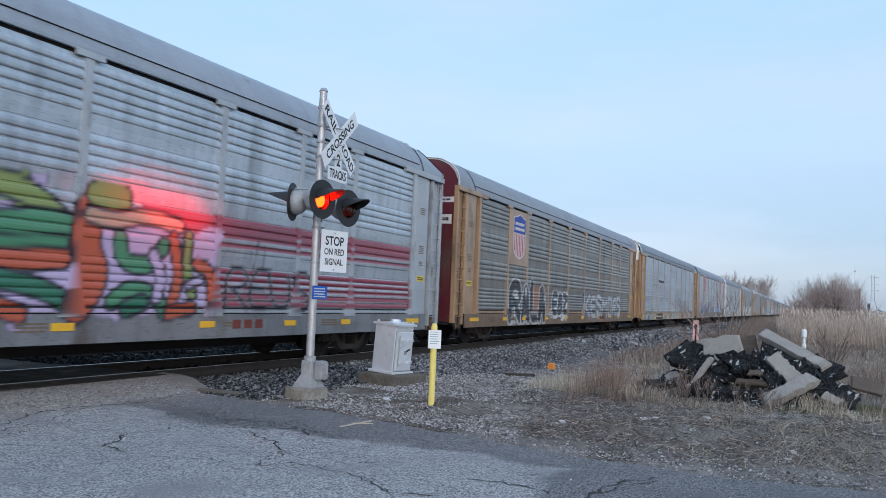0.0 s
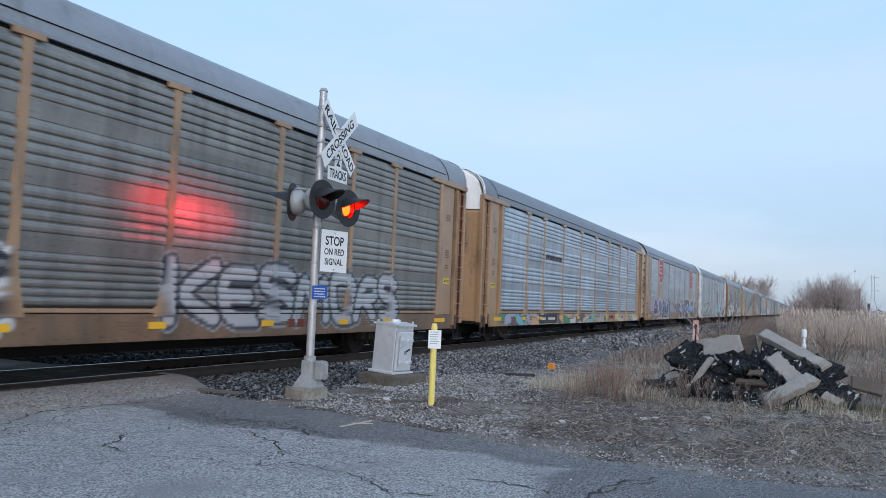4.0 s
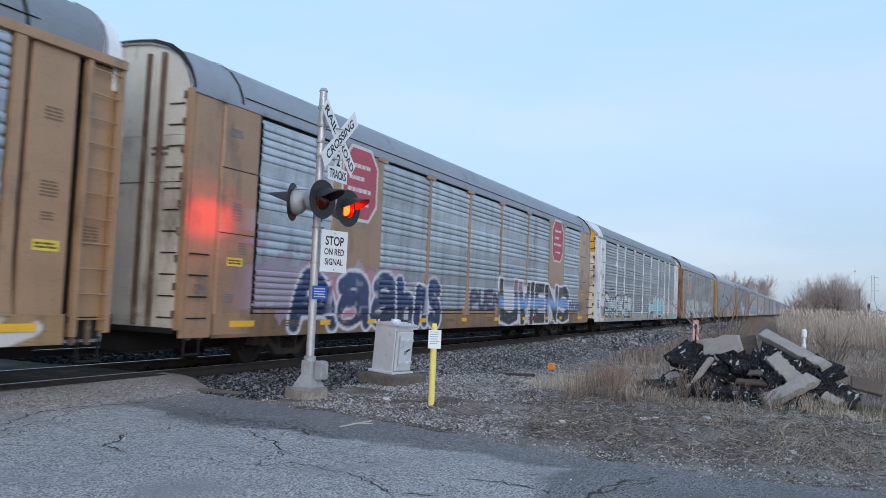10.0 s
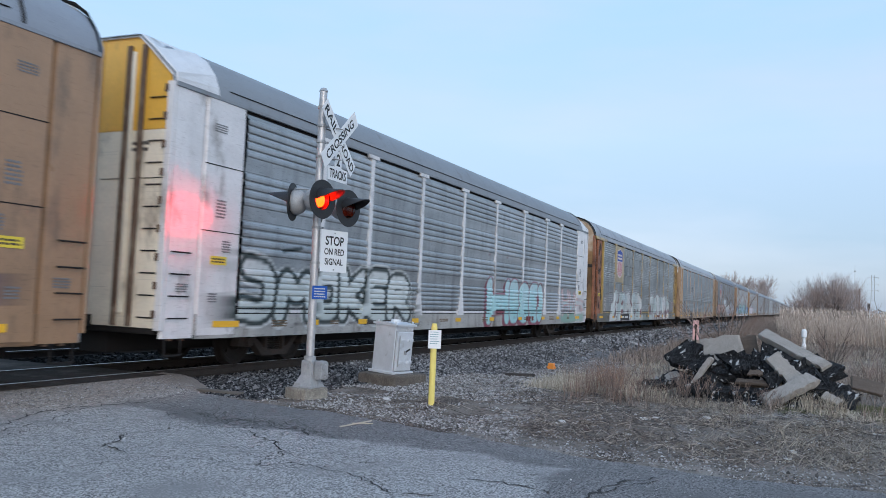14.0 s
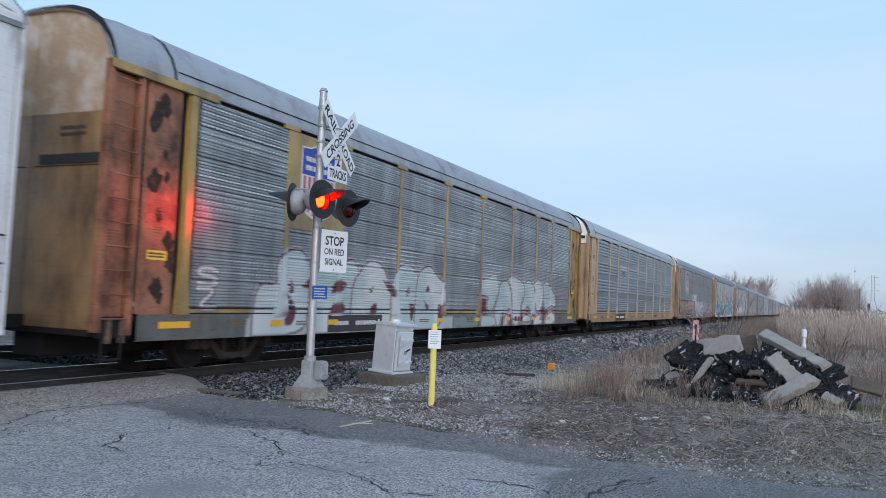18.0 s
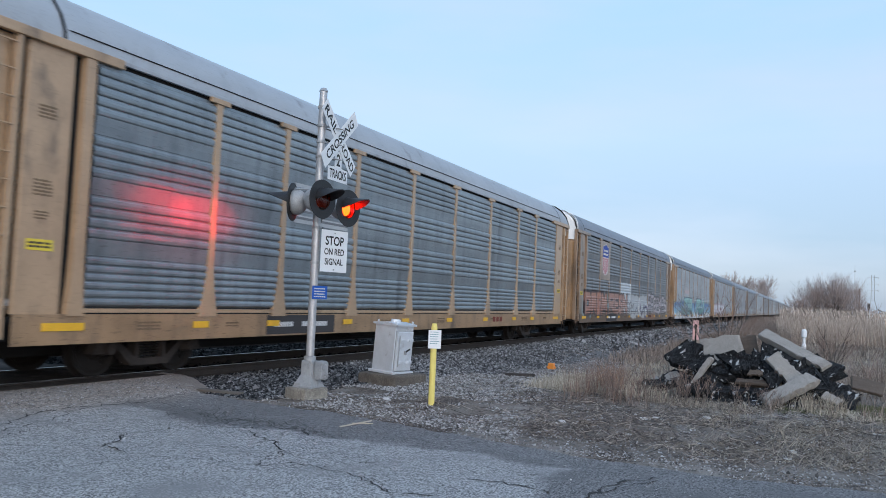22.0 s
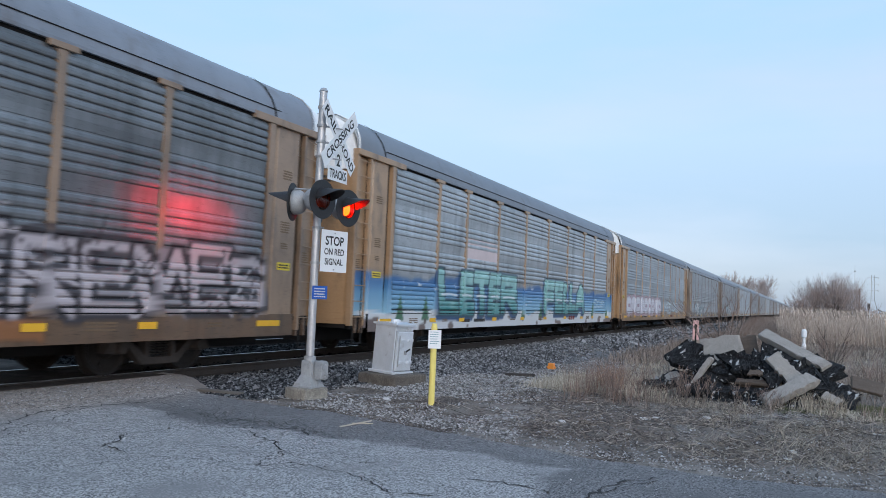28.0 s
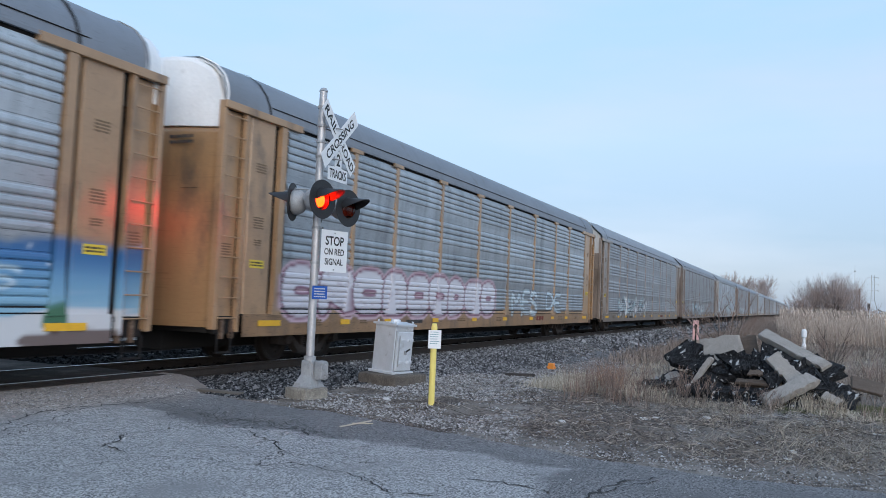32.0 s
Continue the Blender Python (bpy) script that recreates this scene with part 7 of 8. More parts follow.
def build_slab(p0, p1, width, thick, roll, material, label, seed, jag=0.10):
    """A broken slab laid from p0 to p1, with ragged ends and chipped edges."""
    rng = random.Random(seed)
    jag = jag if material is M_SLABA else jag * 0.4
    p0, p1 = Vector(p0), Vector(p1)
    d = p1 - p0
    ln = d.length
    n = 13
    top = []
    for side in (-1, 1):
        for i in range(n + 1):
            u = (i / n) if side < 0 else 1 - i / n
            end = jag * 1.6 * rng.uniform(-1, 1) if i in (0, n) else jag * 0.5 * rng.uniform(-1, 1)
            top.append((u * ln - ln / 2 + end, side * (width / 2 + jag * 0.9 * rng.uniform(-1, 0.7))))
    b = bmesh.new()
    rings = []
    lump = 1.2 if material is M_SLABA else 0.2
    for sc, zz in ((0.94, thick / 2), (1.0, thick * 0.36), (1.02, -thick * 0.1), (0.97, -thick * 0.38), (0.90, -thick / 2)):
        rings.append([b.verts.new((x * sc + rng.uniform(-1, 1) * jag * 0.22, y * sc + rng.uniform(-1, 1) * jag * 0.22, zz + rng.uniform(-1, 1) * thick * (0.07 + lump * jag if material is M_SLABA else 0.025))) for x, y in top])
    m = len(top)
    for r, q in zip(rings, rings[1:]):
        for i in range(m):
            b.faces.new((r[i], r[(i + 1) % m], q[(i + 1) % m], q[i]))
    for ring in (rings[0], rings[-1]):
        c = b.verts.new(sum((v.co for v in ring), Vector()) / m + Vector((0, 0, rng.uniform(-1, 1) * thick * 0.02)))
        for i in range(m):
            b.faces.new((ring[i], ring[(i + 1) % m], c))
    bmesh.ops.subdivide_edges(b, edges=b.edges[:], cuts=2, use_grid_fill=True)
    bmesh.ops.recalc_face_normals(b, faces=b.faces)
    b.normal_update()
    rough = 0.030 if material is M_SLABA else 0.007
    for v in b.verts:
        q = v.co + Vector((seed * 0.37, 0, 0))
        v.co += v.normal * rough * (noise.noise(q * 7) + 0.6 * noise.noise(q * 19))
    rot = d.to_track_quat("X", "Z").to_matrix().to_4x4()
    pm = Matrix.Translation((p0 + p1) / 2) @ rot @ pose(0, 0, 0, roll, 0, 0)
    ob = part("rubble_slab", b, material, None, "", pm)
    return tagged(ob, label, "rubble slab", "rubble heap")


PALE, BLACKA = "broken pale concrete slab lying on the rubble heap", "broken black asphalt slab in the rubble heap"


def lay_slab(p0, p1, width, thick, roll, material, label, jag):
    return build_slab(p0, p1, width, thick, roll, material, label, int(p0[1] * 97 + p1[2] * 31 + 1000), jag)


lay_slab((17.05, 1.88, 0.56), (16.95, 1.12, 0.74), 0.62, 0.09, 66, M_SLABC, PALE, 0.12)
lay_slab((16.95, 0.78, 1.03), (16.3, -0.36, 0.48), 0.24, 0.13, 30, M_SLABC, "long pale concrete kerb piece across the top of the heap", 0.05)
lay_slab((16.25, 0.58, 0.64), (15.95, 0.10, 0.18), 0.30, 0.10, 40, M_SLABC, PALE, 0.07)
lay_slab((15.42, 0.64, -0.14), (15.85, -0.14, 0.31), 0.27, 0.16, 30, M_SLABC, "pale concrete kerb piece leaning at the foot of the heap", 0.05)
lay_slab((17.1, 1.22, 0.66), (17.1, 0.86, 0.74), 0.55, 0.05, 70, M_SLABW, "weathered brown board standing in the rubble heap", 0.04)
lay_slab((16.55, 2.22, 0.56), (16.30, 1.72, 0.28), 0.50, 0.16, 52, M_SLABA, BLACKA, 0.16)
lay_slab((16.20, 1.64, 0.54), (16.10, 1.96, 0.02), 0.10, 0.10, 30, M_SLABC, "narrow broken concrete strip leaning on the heap", 0.03)
lay_slab((16.25, 2.94, -0.16), (16.45, 2.26, 0.08), 0.45, 0.16, 14, M_SLABA, BLACKA, 0.12)
lay_slab((16.35, 2.84, -0.06), (16.50, 2.24, 0.17), 0.36, 0.05, 16, M_SLABC, PALE, 0.07)
lay_slab((16.5, 1.36, 0.40), (16.42, 0.42, 0.50), 0.48, 0.20, 52, M_SLABA, BLACKA, 0.16)
lay_slab((16.8, 0.80, 0.72), (16.35, -0.42, 0.30), 0.66, 0.24, 32, M_SLABA, BLACKA, 0.16)
lay_slab((16.30, 0.66, 0.32), (16.10, -0.20, 0.16), 0.60, 0.26, 50, M_SLABA, BLACKA, 0.18)
lay_slab((16.05, -0.02, 0.28), (15.66, -0.86, -0.11), 0.50, 0.16, 42, M_SLABA, BLACKA, 0.12)
lay_slab((15.70, -0.30, 0.05), (15.60, -0.56, -0.06), 0.16, 0.04, 44, M_SLABC, "small pale chip of concrete lying on the asphalt", 0.05)
lay_slab((16.15, 1.18, 0.14), (16.05, 0.40, 0.14), 0.16, 0.06, 20, M_SLABW, "weathered brown plank under the asphalt slabs", 0.02)
lay_slab((16.20, 1.10, 0.02), (16.10, 0.46, 0.02), 0.14, 0.06, 60, M_SLABW, "second weathered plank under the asphalt slabs", 0.02)
lay_slab((16.4, 1.95, 0.12), (16.3, 1.40, 0.18), 0.5, 0.30, 30, M_SLABA, BLACKA, 0.2)
lay_slab((16.0, 1.60, -0.10), (15.9, 0.40, -0.08), 0.7, 0.20, 6, M_SLABA, BLACKA, 0.15)
lay_slab((15.45, 0.30, -0.22), (15.35, -0.50, -0.24), 0.4, 0.14, 12, M_SLABA, BLACKA, 0.14)
lay_slab((15.7, 1.5, -0.22), (15.5, 0.6, -0.21), 0.5, 0.14, 12, M_SLABA, BLACKA, 0.16)
lay_slab((16.4, 2.2, -0.07), (16.1, 1.3, -0.03), 0.8, 0.22, 8, M_SLABA, BLACKA, 0.15)
lay_slab((16.9, 1.7, 0.12), (16.9, 0.2, 0.16), 1.0, 0.35, 5, M_SLABA, BLACKA, 0.15)
lay_slab((16.4, 0.3, -0.05), (16.2, -0.6, -0.08), 0.8, 0.28, 4, M_SLABA, BLACKA, 0.15)
lay_slab((15.35, 0.02, -0.12), (15.45, -0.62, -0.14), 0.10, 0.04, 15, M_SLABW, "weathered brown board at the foot of the heap", 0.03)
lay_slab((16.10, 0.98, 0.32), (16.08, 0.74, 0.32), 0.12, 0.05, 50, M_SLABW, "small brown broken board between the slabs", 0.05)
lay_slab((18.0, -0.82, 0.14), (18.0, -1.40, 0.02), 0.34, 0.08, 40, M_SLABW, "weathered grey-brown board beside the heap", 0.05)

# ---------------------------------------------------------------- dry grass, reeds and brush


def blades(name, x, y, z, height, width, lean, material, label, category, seed, droop=0.35):
    """Thin dry blades: each a bent tapering strip. One body."""
    rng = np.random.default_rng(seed)
    n = len(x)
    a = rng.uniform(0, 6.283, n)
    h = height * rng.uniform(0.55, 1.15, n)
    l = lean * rng.uniform(0.2, 1.2, n) * h
    dx, dy = np.cos(a), np.sin(a)
    w = width * rng.uniform(0.6, 1.3, n)
    b = rng.uniform(0, 6.283, n)
    sx, sy = np.cos(b) * w, np.sin(b) * w
    P = np.empty((n, 5, 3))
    for k, (u, f) in enumerate(((0, 0.0), (0, 0.0), (0.6, 0.35), (0.6, 0.35), (1.0, 1.0))):
        s = (-1, 1, -0.8, 0.8, 0)[k]
        P[:, k, 0] = x + dx * l * f + sx * s
        P[:, k, 1] = y + dy * l * f + sy * s
        P[:, k, 2] = z + h * (u - droop * f * (l / np.maximum(h, 1e-3)))
    f = np.array([(0, 1, 3), (0, 3, 2), (2, 3, 4)])
    F = (f[None] + 5 * np.arange(n)[:, None, None]).reshape(-1, 3)
    me = bpy.data.meshes.new(name)
    me.from_pydata(P.reshape(-1, 3).tolist(), [], F.tolist())
    me.materials.append(material)
    return tagged(new(name, me), label, category, "", "stuff")


def clumps(seed, n, region, per, spread, keep=None):
    rng = np.random.default_rng(seed)
    (x0, x1), (y0, y1) = region
    cx, cy = rng.uniform(x0, x1, n), rng.uniform(y0, y1, n)
    x = (cx[:, None] + rng.normal(0, spread, (n, per))).ravel()
    y = (cy[:, None] + rng.normal(0, spread, (n, per))).ravel()
    if keep is not None:
        k = keep(x, y)
        x, y = x[k], y[k]
    return x, y, ground_z(x, y)


M_STRAW = per_piece("dry_straw", (0.20, 0.165, 0.125), (0.58, 0.51, 0.41), 0.9, True, 12, 0)
M_PALE = per_piece("bleached_straw", (0.30, 0.265, 0.21), (0.72, 0.65, 0.54), 0.9, True, 12, 0)
M_STEM = per_piece("grey_brown_dead_stems", (0.06, 0.047, 0.040), (0.44, 0.355, 0.30), 0.9, True, 12, 0)
M_DULLSTEM = per_piece("dull_brown_dead_stems", (0.045, 0.034, 0.028), (0.33, 0.25, 0.20), 0.9, True, 12, 0, skew=1.6)
M_REDWEED = per_piece("reddish_dock_stalks", (0.16, 0.095, 0.07), (0.42, 0.27, 0.19), 0.9, True, 12, 0)
M_REED = per_piece("tan_reeds", (0.26, 0.20, 0.165), (0.72, 0.60, 0.50), 0.9, True, 6, 0)
M_TWIG = per_piece("reddish_brown_twigs", (0.15, 0.105, 0.09), (0.36, 0.265, 0.22), 0.9, True, 12, 0)
M_DARKTWIG = per_piece("dark_wet_twigs", (0.045, 0.036, 0.034), (0.13, 0.10, 0.09), 0.9, True, 12, 0)
M_BUSH = per_piece("tan_brown_twigs", (0.20, 0.155, 0.145), (0.50, 0.40, 0.36), 0.9, True, 12, 0)
M_BARK = shade("grey_brown_bark", (0.12, 0.10, 0.09), 0.9, 0, 0.3, 4, 30, 0.5)
M_GRASS = per_piece("dull_green_grass", (0.07, 0.085, 0.04), (0.16, 0.16, 0.08), 0.9, True, 12, 0)

patchy = lambda x, y: value_noise(x * 0.8, y * 0.8, 77) + 0.6 * value_noise(x * 2.1, y * 2.1, 78)
clear = lambda x, y: off_road(x, y) & (y < 6.9)
# weeds along the gravel's edge
blades("dry_grass", *clumps(1, 44, ((14.8, 20), (3.0, 4.8)), 34, 0.20, clear), 0.30, 0.004, 0.5, M_STRAW, "pale dry grass tufts at the gravel's edge", "dry grass", 11)
blades("dry_weeds", *clumps(2, 26, ((14.5, 18), (2.6, 4.0)), 20, 0.16, clear), 0.40, 0.003, 0.5, M_STRAW, "brown upright dead weeds beside the rubble", "dead weeds", 12)
blades("dry_grass", *clumps(3, 34, ((18, 30), (2.9, 5.2)), 36, 0.3, clear), 0.36, 0.005, 0.5, M_STRAW, "dry grass below the ballast", "dry grass", 13)
blades("dry_weeds", *clumps(15, 12, ((13.5, 14.9), (2.7, 3.7)), 30, 0.12, clear), 0.78, 0.003, 0.35, M_TWIG, "reddish brown upright dead weeds by the gravel", "dead weeds", 25)
blades("dry_grass", *clumps(21, 210, ((15.0, 19.5), (2.6, 4.8)), 40, 0.24, clear), 0.24, 0.005, 0.9, M_PALE, "bleached dry grass beside the rubble heap", "dry grass", 41)
blades("dry_grass", *clumps(22, 26, ((14.4, 15.3), (-1.7, -0.1)), 34, 0.16, clear), 0.13, 0.004, 1.4, M_PALE, "bleached short grass before the rubble heap", "dry grass", 42)
blades("dry_grass", *clumps(23, 16, ((14.3, 15.6), (0.4, 2.6)), 26, 0.18, clear), 0.15, 0.004, 1.0, M_STRAW, "thin dry grass at the foot of the rubble heap", "dry grass", 43)
blades("dry_weeds", *clumps(24, 9, ((15.1, 15.7), (3.2, 3.6)), 40, 0.10, clear), 0.62, 0.0035, 0.35, M_REDWEED, "reddish brown dock stalks standing at the gravel's edge", "dead weeds", 44)
# dead stems flattened on the dark earth of the verge, longer and paler away from the gravel
x, y, z = clumps(4, 330, ((9.1, 15.8), (-1.6, 3.9)), 16, 0.24, lambda x, y: off_road(x, y) & (x > edge_x(y) + 0.1) & (patchy(x, y) > -0.05))
blades("flattened_straw", x, y, z + 0.015, 0.09, 0.003, 5.0, M_DULLSTEM, "flattened brown dead stems on the verge", "dead stems", 14, 0.03)
x, y, z = clumps(5, 300, ((9.6, 15.4), (-1.8, 1.8)), 14, 0.30, lambda x, y: off_road(x, y) & (x > edge_x(y) + 0.25) & (patchy(x, y) > 0.0))
blades("flattened_straw", x, y, z + 0.02, 0.085, 0.0028, 4.0, M_STRAW, "pale tangled straw on the verge", "straw", 15, 0.03)
x, y, z = clumps(25, 36, ((9.8, 14.6), (-1.6, 1.3)), 9, 0.16, lambda x, y: off_road(x, y) & (x > edge_x(y) + 0.3))
blades("flattened_straw", x, y, z + 0.02, 0.28, 0.003, 1.9, M_STRAW, "long pale bent stalks sprawling over the verge", "straw", 45, 0.10)
blades("dry_weeds", *clumps(6, 26, ((13.8, 16.0), (-1.5, 3.0)), 20, 0.10), 0.42, 0.0035, 0.55, M_STEM, "thin dead stems in front of the rubble", "dead weeds", 16)
blades("dry_grass", *clumps(7, 4, ((14.6, 15.0), (-0.5, 0.1)), 60, 0.09), 0.42, 0.004, 0.5, M_STRAW, "pale grass tufts at the foot of the rubble", "dry grass", 17)
blades("green_grass", *clumps(8, 130, ((14.4, 19), (-2.6, 0.3)), 60, 0.22), 0.09, 0.004, 0.8, M_GRASS, "short dull green grass", "grass", 18)
# brush behind the rubble and the reed bed
blades("dry_weeds", *clumps(9, 120, ((17.8, 30), (-5.5, 3.0)), 30, 0.3), 0.55, 0.005, 0.6, M_STEM, "greyish brown dead brush behind the rubble", "dead brush", 19)
blades("reeds", *clumps(10, 420, ((57, 80), (-13, 2.4)), 60, 0.45, lambda x, y: y < 0.028 * x + 0.9 * value_noise(x * 0.5, y * 0.5, 51) - 0.3), 2.15, 0.007, 0.4, M_REED, "tall tan reeds with feathery heads", "reeds", 20, 0.5)
blades("reeds", *clumps(11, 300, ((60, 130), (-20, 4.0)), 50, 0.7, lambda x, y: y < 0.028 * x), 1.9, 0.013, 0.35, M_REED, "tall tan reeds stretching away", "reeds", 21, 0.5)
blades("reeds", *clumps(16, 150, ((52, 82), (0.6, 4.4)), 40, 0.5), 1.15, 0.007, 0.5, M_STEM, "lower tan reeds thinning out towards the track", "reeds", 26, 0.5)
blades("dry_weeds", *clumps(17, 420, ((90, 330), (1.5, 7.2)), 24, 1.0), 0.9, 0.035, 0.6, M_STEM, "brown dead weeds far along the track", "dead weeds", 27)
blades("dry_weeds", *clumps(12, 420, ((28, 95), (1.6, 6.3)), 40, 0.4), 0.5, 0.008, 0.5, M_STEM, "brown dead weeds along the track", "dead weeds", 22)

blades("dry_weeds", *clumps(13, 380, ((27, 58), (-11, 1.6)), 30, 0.35, lambda x, y: y < 0.035 * x), 0.50, 0.006, 1.1, M_STEM, "brown dead brush before the reed bed", "dead brush", 23)

blades("dry_grass", *clumps(14, 420, ((22, 58), (-11, 1.6)), 24, 0.4, lambda x, y: y < 0.035 * x), 0.32, 0.006, 1.3, M_STRAW, "pale trampled dry grass among the brush", "dry grass", 24)


def fallen_twigs(n, region, seed, label):
    """Broken thin twigs lying about on the ground, as one body."""
    rng = random.Random(seed)
    segs = []
    for _ in range(n):
        x, y = rng.uniform(*region[0]), rng.uniform(*region[1])
        if x < float(edge_x(y)) + 0.15 + 0.5 * rng.random():
            continue
        a, ln = rng.uniform(0, 6.283), rng.uniform(0.10, 0.55) * rng.uniform(0.5, 1.4)
        r = rng.uniform(0.0016, 0.005)
        p = Vector((x, y, float(ground_z(x, y)) + r + 0.01))
        for _ in range(3):
            a += rng.uniform(-0.25, 0.25)
            q = p + Vector((math.cos(a), math.sin(a), 0)) * ln / 3
            q.z = float(ground_z(q.x, q.y)) + r + rng.uniform(0.0, 0.08)
            segs.append((p, q, r, r * 0.85))
            p = q
    return tagged(new("fallen_twigs", tubes(segs, M_DRYTWIG, "fallen_twigs")), label, "twigs", "", "stuff")


def reed_heads(n, seed):
    rng = np.random.default_rng(seed)
    x = rng.uniform(57, 80, n)
    y = rng.uniform(-13, 0.028 * x)
    z = ground_z(x, y) + rng.uniform(1.5, 2.3, n)
    return blades("reed_heads", x, y, z, 0.34, 0.018, 0.7, M_REED, "feathery tan reed heads", "reeds", seed, 0.6)


reed_heads(5200, 31)


def branching(seed, height, stems, spread, levels, twist=0.35, thick=0.02, split=3, rise=0.6):
    """Segments (start, end, r0, r1) of a bare plant that forks again and again."""
    rng = random.Random(seed)
    segs = []

    def go(p, d, ln, r, lev):
        n = 3
        for i in range(n):
            d = (d + Vector((rng.uniform(-1, 1), rng.uniform(-1, 1), rng.uniform(-0.3, 0.6))) * twist * 0.4).normalized()
            q = p + d * ln / n
            segs.append((p, q, r * (1 - 0.22 * i / n), r * (1 - 0.22 * (i + 1) / n)))
            p = q
            if lev and i:
                for _ in range(rng.randint(1, split - 1)):
                    e = (d + Vector((rng.uniform(-1, 1), rng.uniform(-1, 1), rng.uniform(-0.2, 1) * rise)) * 0.8).normalized()
                    go(p, e, ln * rng.uniform(0.5, 0.75), r * 0.55, lev - 1)
        if lev:
            go(p, d, ln * 0.7, r * 0.7, lev - 1)
    for _ in range(stems):
        a = rng.uniform(0, 6.283)
        k = rng.uniform(0, spread)
        go(Vector((math.cos(a) * k * 0.3, math.sin(a) * k * 0.3, 0)), Vector((math.cos(a) * k, math.sin(a) * k, 1)).normalized(), height * 0.42, thick, levels)
    return segs


def tubes(segs, material, name, sides=3):
    vs, fs = [], []
    for p, q, r0, r1 in segs:
        d = (q - p).normalized()
        u = d.cross(Vector((0.31, 0.47, 0.83))).normalized()
        v = d.cross(u)
        k = len(vs)
        for c, r in ((p, r0), (q, r1)):
            for i in range(sides):
                a = 6.2832 * i / sides
                vs.append(c + (u * math.cos(a) + v * math.sin(a)) * r)
        for i in range(sides):
            j = (i + 1) % sides
            fs.append((k + i, k + j, k + sides + j, k + sides + i))
    return mesh_of(name, vs, fs, material)


def bare_plant(name, seed, m, height, stems, spread, levels, label, category, thick, material, split=3, group=""):
    segs = branching(seed, height, stems, spread, levels, thick=thick, split=split)
    t = thing(name, m, label, category, group)
    lim = thick * 0.5
    part("trunk", tubes([s for s in segs if s[2] > lim], M_BARK, "trunk", 6), None, t)
    tw = part("crown", tubes([s for s in segs if s[2] <= lim], material, "crown", 3), None, t)
    tagged(tw, kind="stuff")
    return t


M_DRYTWIG = per_piece("pale_and_dark_dry_twigs", (0.03, 0.025, 0.022), (0.55, 0.47, 0.40), 0.9, True, 12, 0, skew=1.7)
fallen_twigs(1500, ((9.2, 15.5), (-1.8, 3.8)), 61, "broken dry twigs and sticks strewn over the verge")
fallen_twigs(130, ((10.0, 16.0), (3.6, 5.6)), 62, "broken dry twigs on the gravel")
gz = lambda x, y: float(ground_z(x, y))
bare_plant("bare_sapling", 5, pose(21.5, 1.95, gz(21.5, 1.95)), 2.6, 4, 0.5, 3, "thin bare sapling rising behind the rubble heap", "sapling", 0.018, M_TWIG)
bare_plant("bare_sapling", 8, pose(22.5, 2.9, gz(22.5, 2.9)), 1.7, 4, 0.9, 2, "low bare sapling with arching twigs", "sapling", 0.009, M_TWIG)
bare_plant("bare_sapling", 9, pose(20.0, 0.75, gz(20, 0.75)), 1.6, 3, 0.7, 2, "low bare sapling beside the rubble heap", "sapling", 0.009, M_TWIG)
bare_plant("bare_sapling", 12, pose(25.0, -0.6, gz(25, -0.6)), 1.8, 4, 0.8, 2, "reddish bare bush in the brush", "bush", 0.010, M_TWIG)
for i, (x, y, h) in enumerate(((15.2, 2.1, 0.75), (15.0, 1.6, 0.6), (15.3, 2.6, 0.7), (14.6, 1.9, 0.5), (15.0, 3.2, 0.7), (14.4, 2.7, 0.5), (15.4, 0.9, 0.5), (19.0, 2.4, 1.2))):
    bare_plant("dead_shrub", 140 + i, pose(x, y, gz(x, y), 0, 0, 33 * i), h, 7, 0.9, 2, "small leafless shrub with arching wiry stems", "shrub", 0.006, M_TWIG, 3, "shrubs by the rubble")
BRUSH = random.Random(5)
for i in range(12):
    x = BRUSH.uniform(21, 42)
    y = BRUSH.uniform(-0.17 * x, 0.035 * x)
    bare_plant("dead_shrub", 160 + i, pose(x, y, gz(x, y), 0, 0, 47 * i), BRUSH.uniform(0.8, 1.25), 8, 0.7, 2, "leafless brown shrub in the dead brush", "shrub", 0.008, M_TWIG, 3, "shrubs in the brush")
bare_plant("bare_sapling", 15, pose(24.0, -0.62, gz(24, -0.62)), 2.0, 2, 0.4, 2, "dark bare bush with upright twigs beside the white post", "bush", 0.014, M_DARKTWIG)
for i, (x, y, h) in enumerate(((77, 0.7, 2.2), (78, 0.1, 2.8), (79, -0.7, 3.1), (79, -1.5, 3.5), (80, -2.2, 3.7), (79, -2.9, 3.6), (81, -3.5, 3.1), (84, -4.4, 2.4))):
    bare_plant("bare_bush", 40 + i, pose(x, y, gz(x, y) - 0.2, 0, 0, 40 * i), h * 1.55, 14, 0.45, 3, "dense bare tan-brown bush beyond the reeds", "bush", 0.024, M_BUSH, 3, "bushes beyond the reeds")
for i, (x, y, h) in enumerate(((205, 18.5, 10.5), (215, 16.8, 9.0), (330, 16.6, 13.5), (350, 17.5, 15.5), (365, 16.9, 13.0))):
    bare_plant("bare_tree", 70 + i, pose(x, y, -0.4, 0, 0, 70 * i), h * 0.95, 2, 0.8, 5, "tall bare tree behind the far side of the track", "tree", 0.14, M_BUSH, 3, "bare trees beyond the train")

# ---------------------------------------------------------------- small things along the line


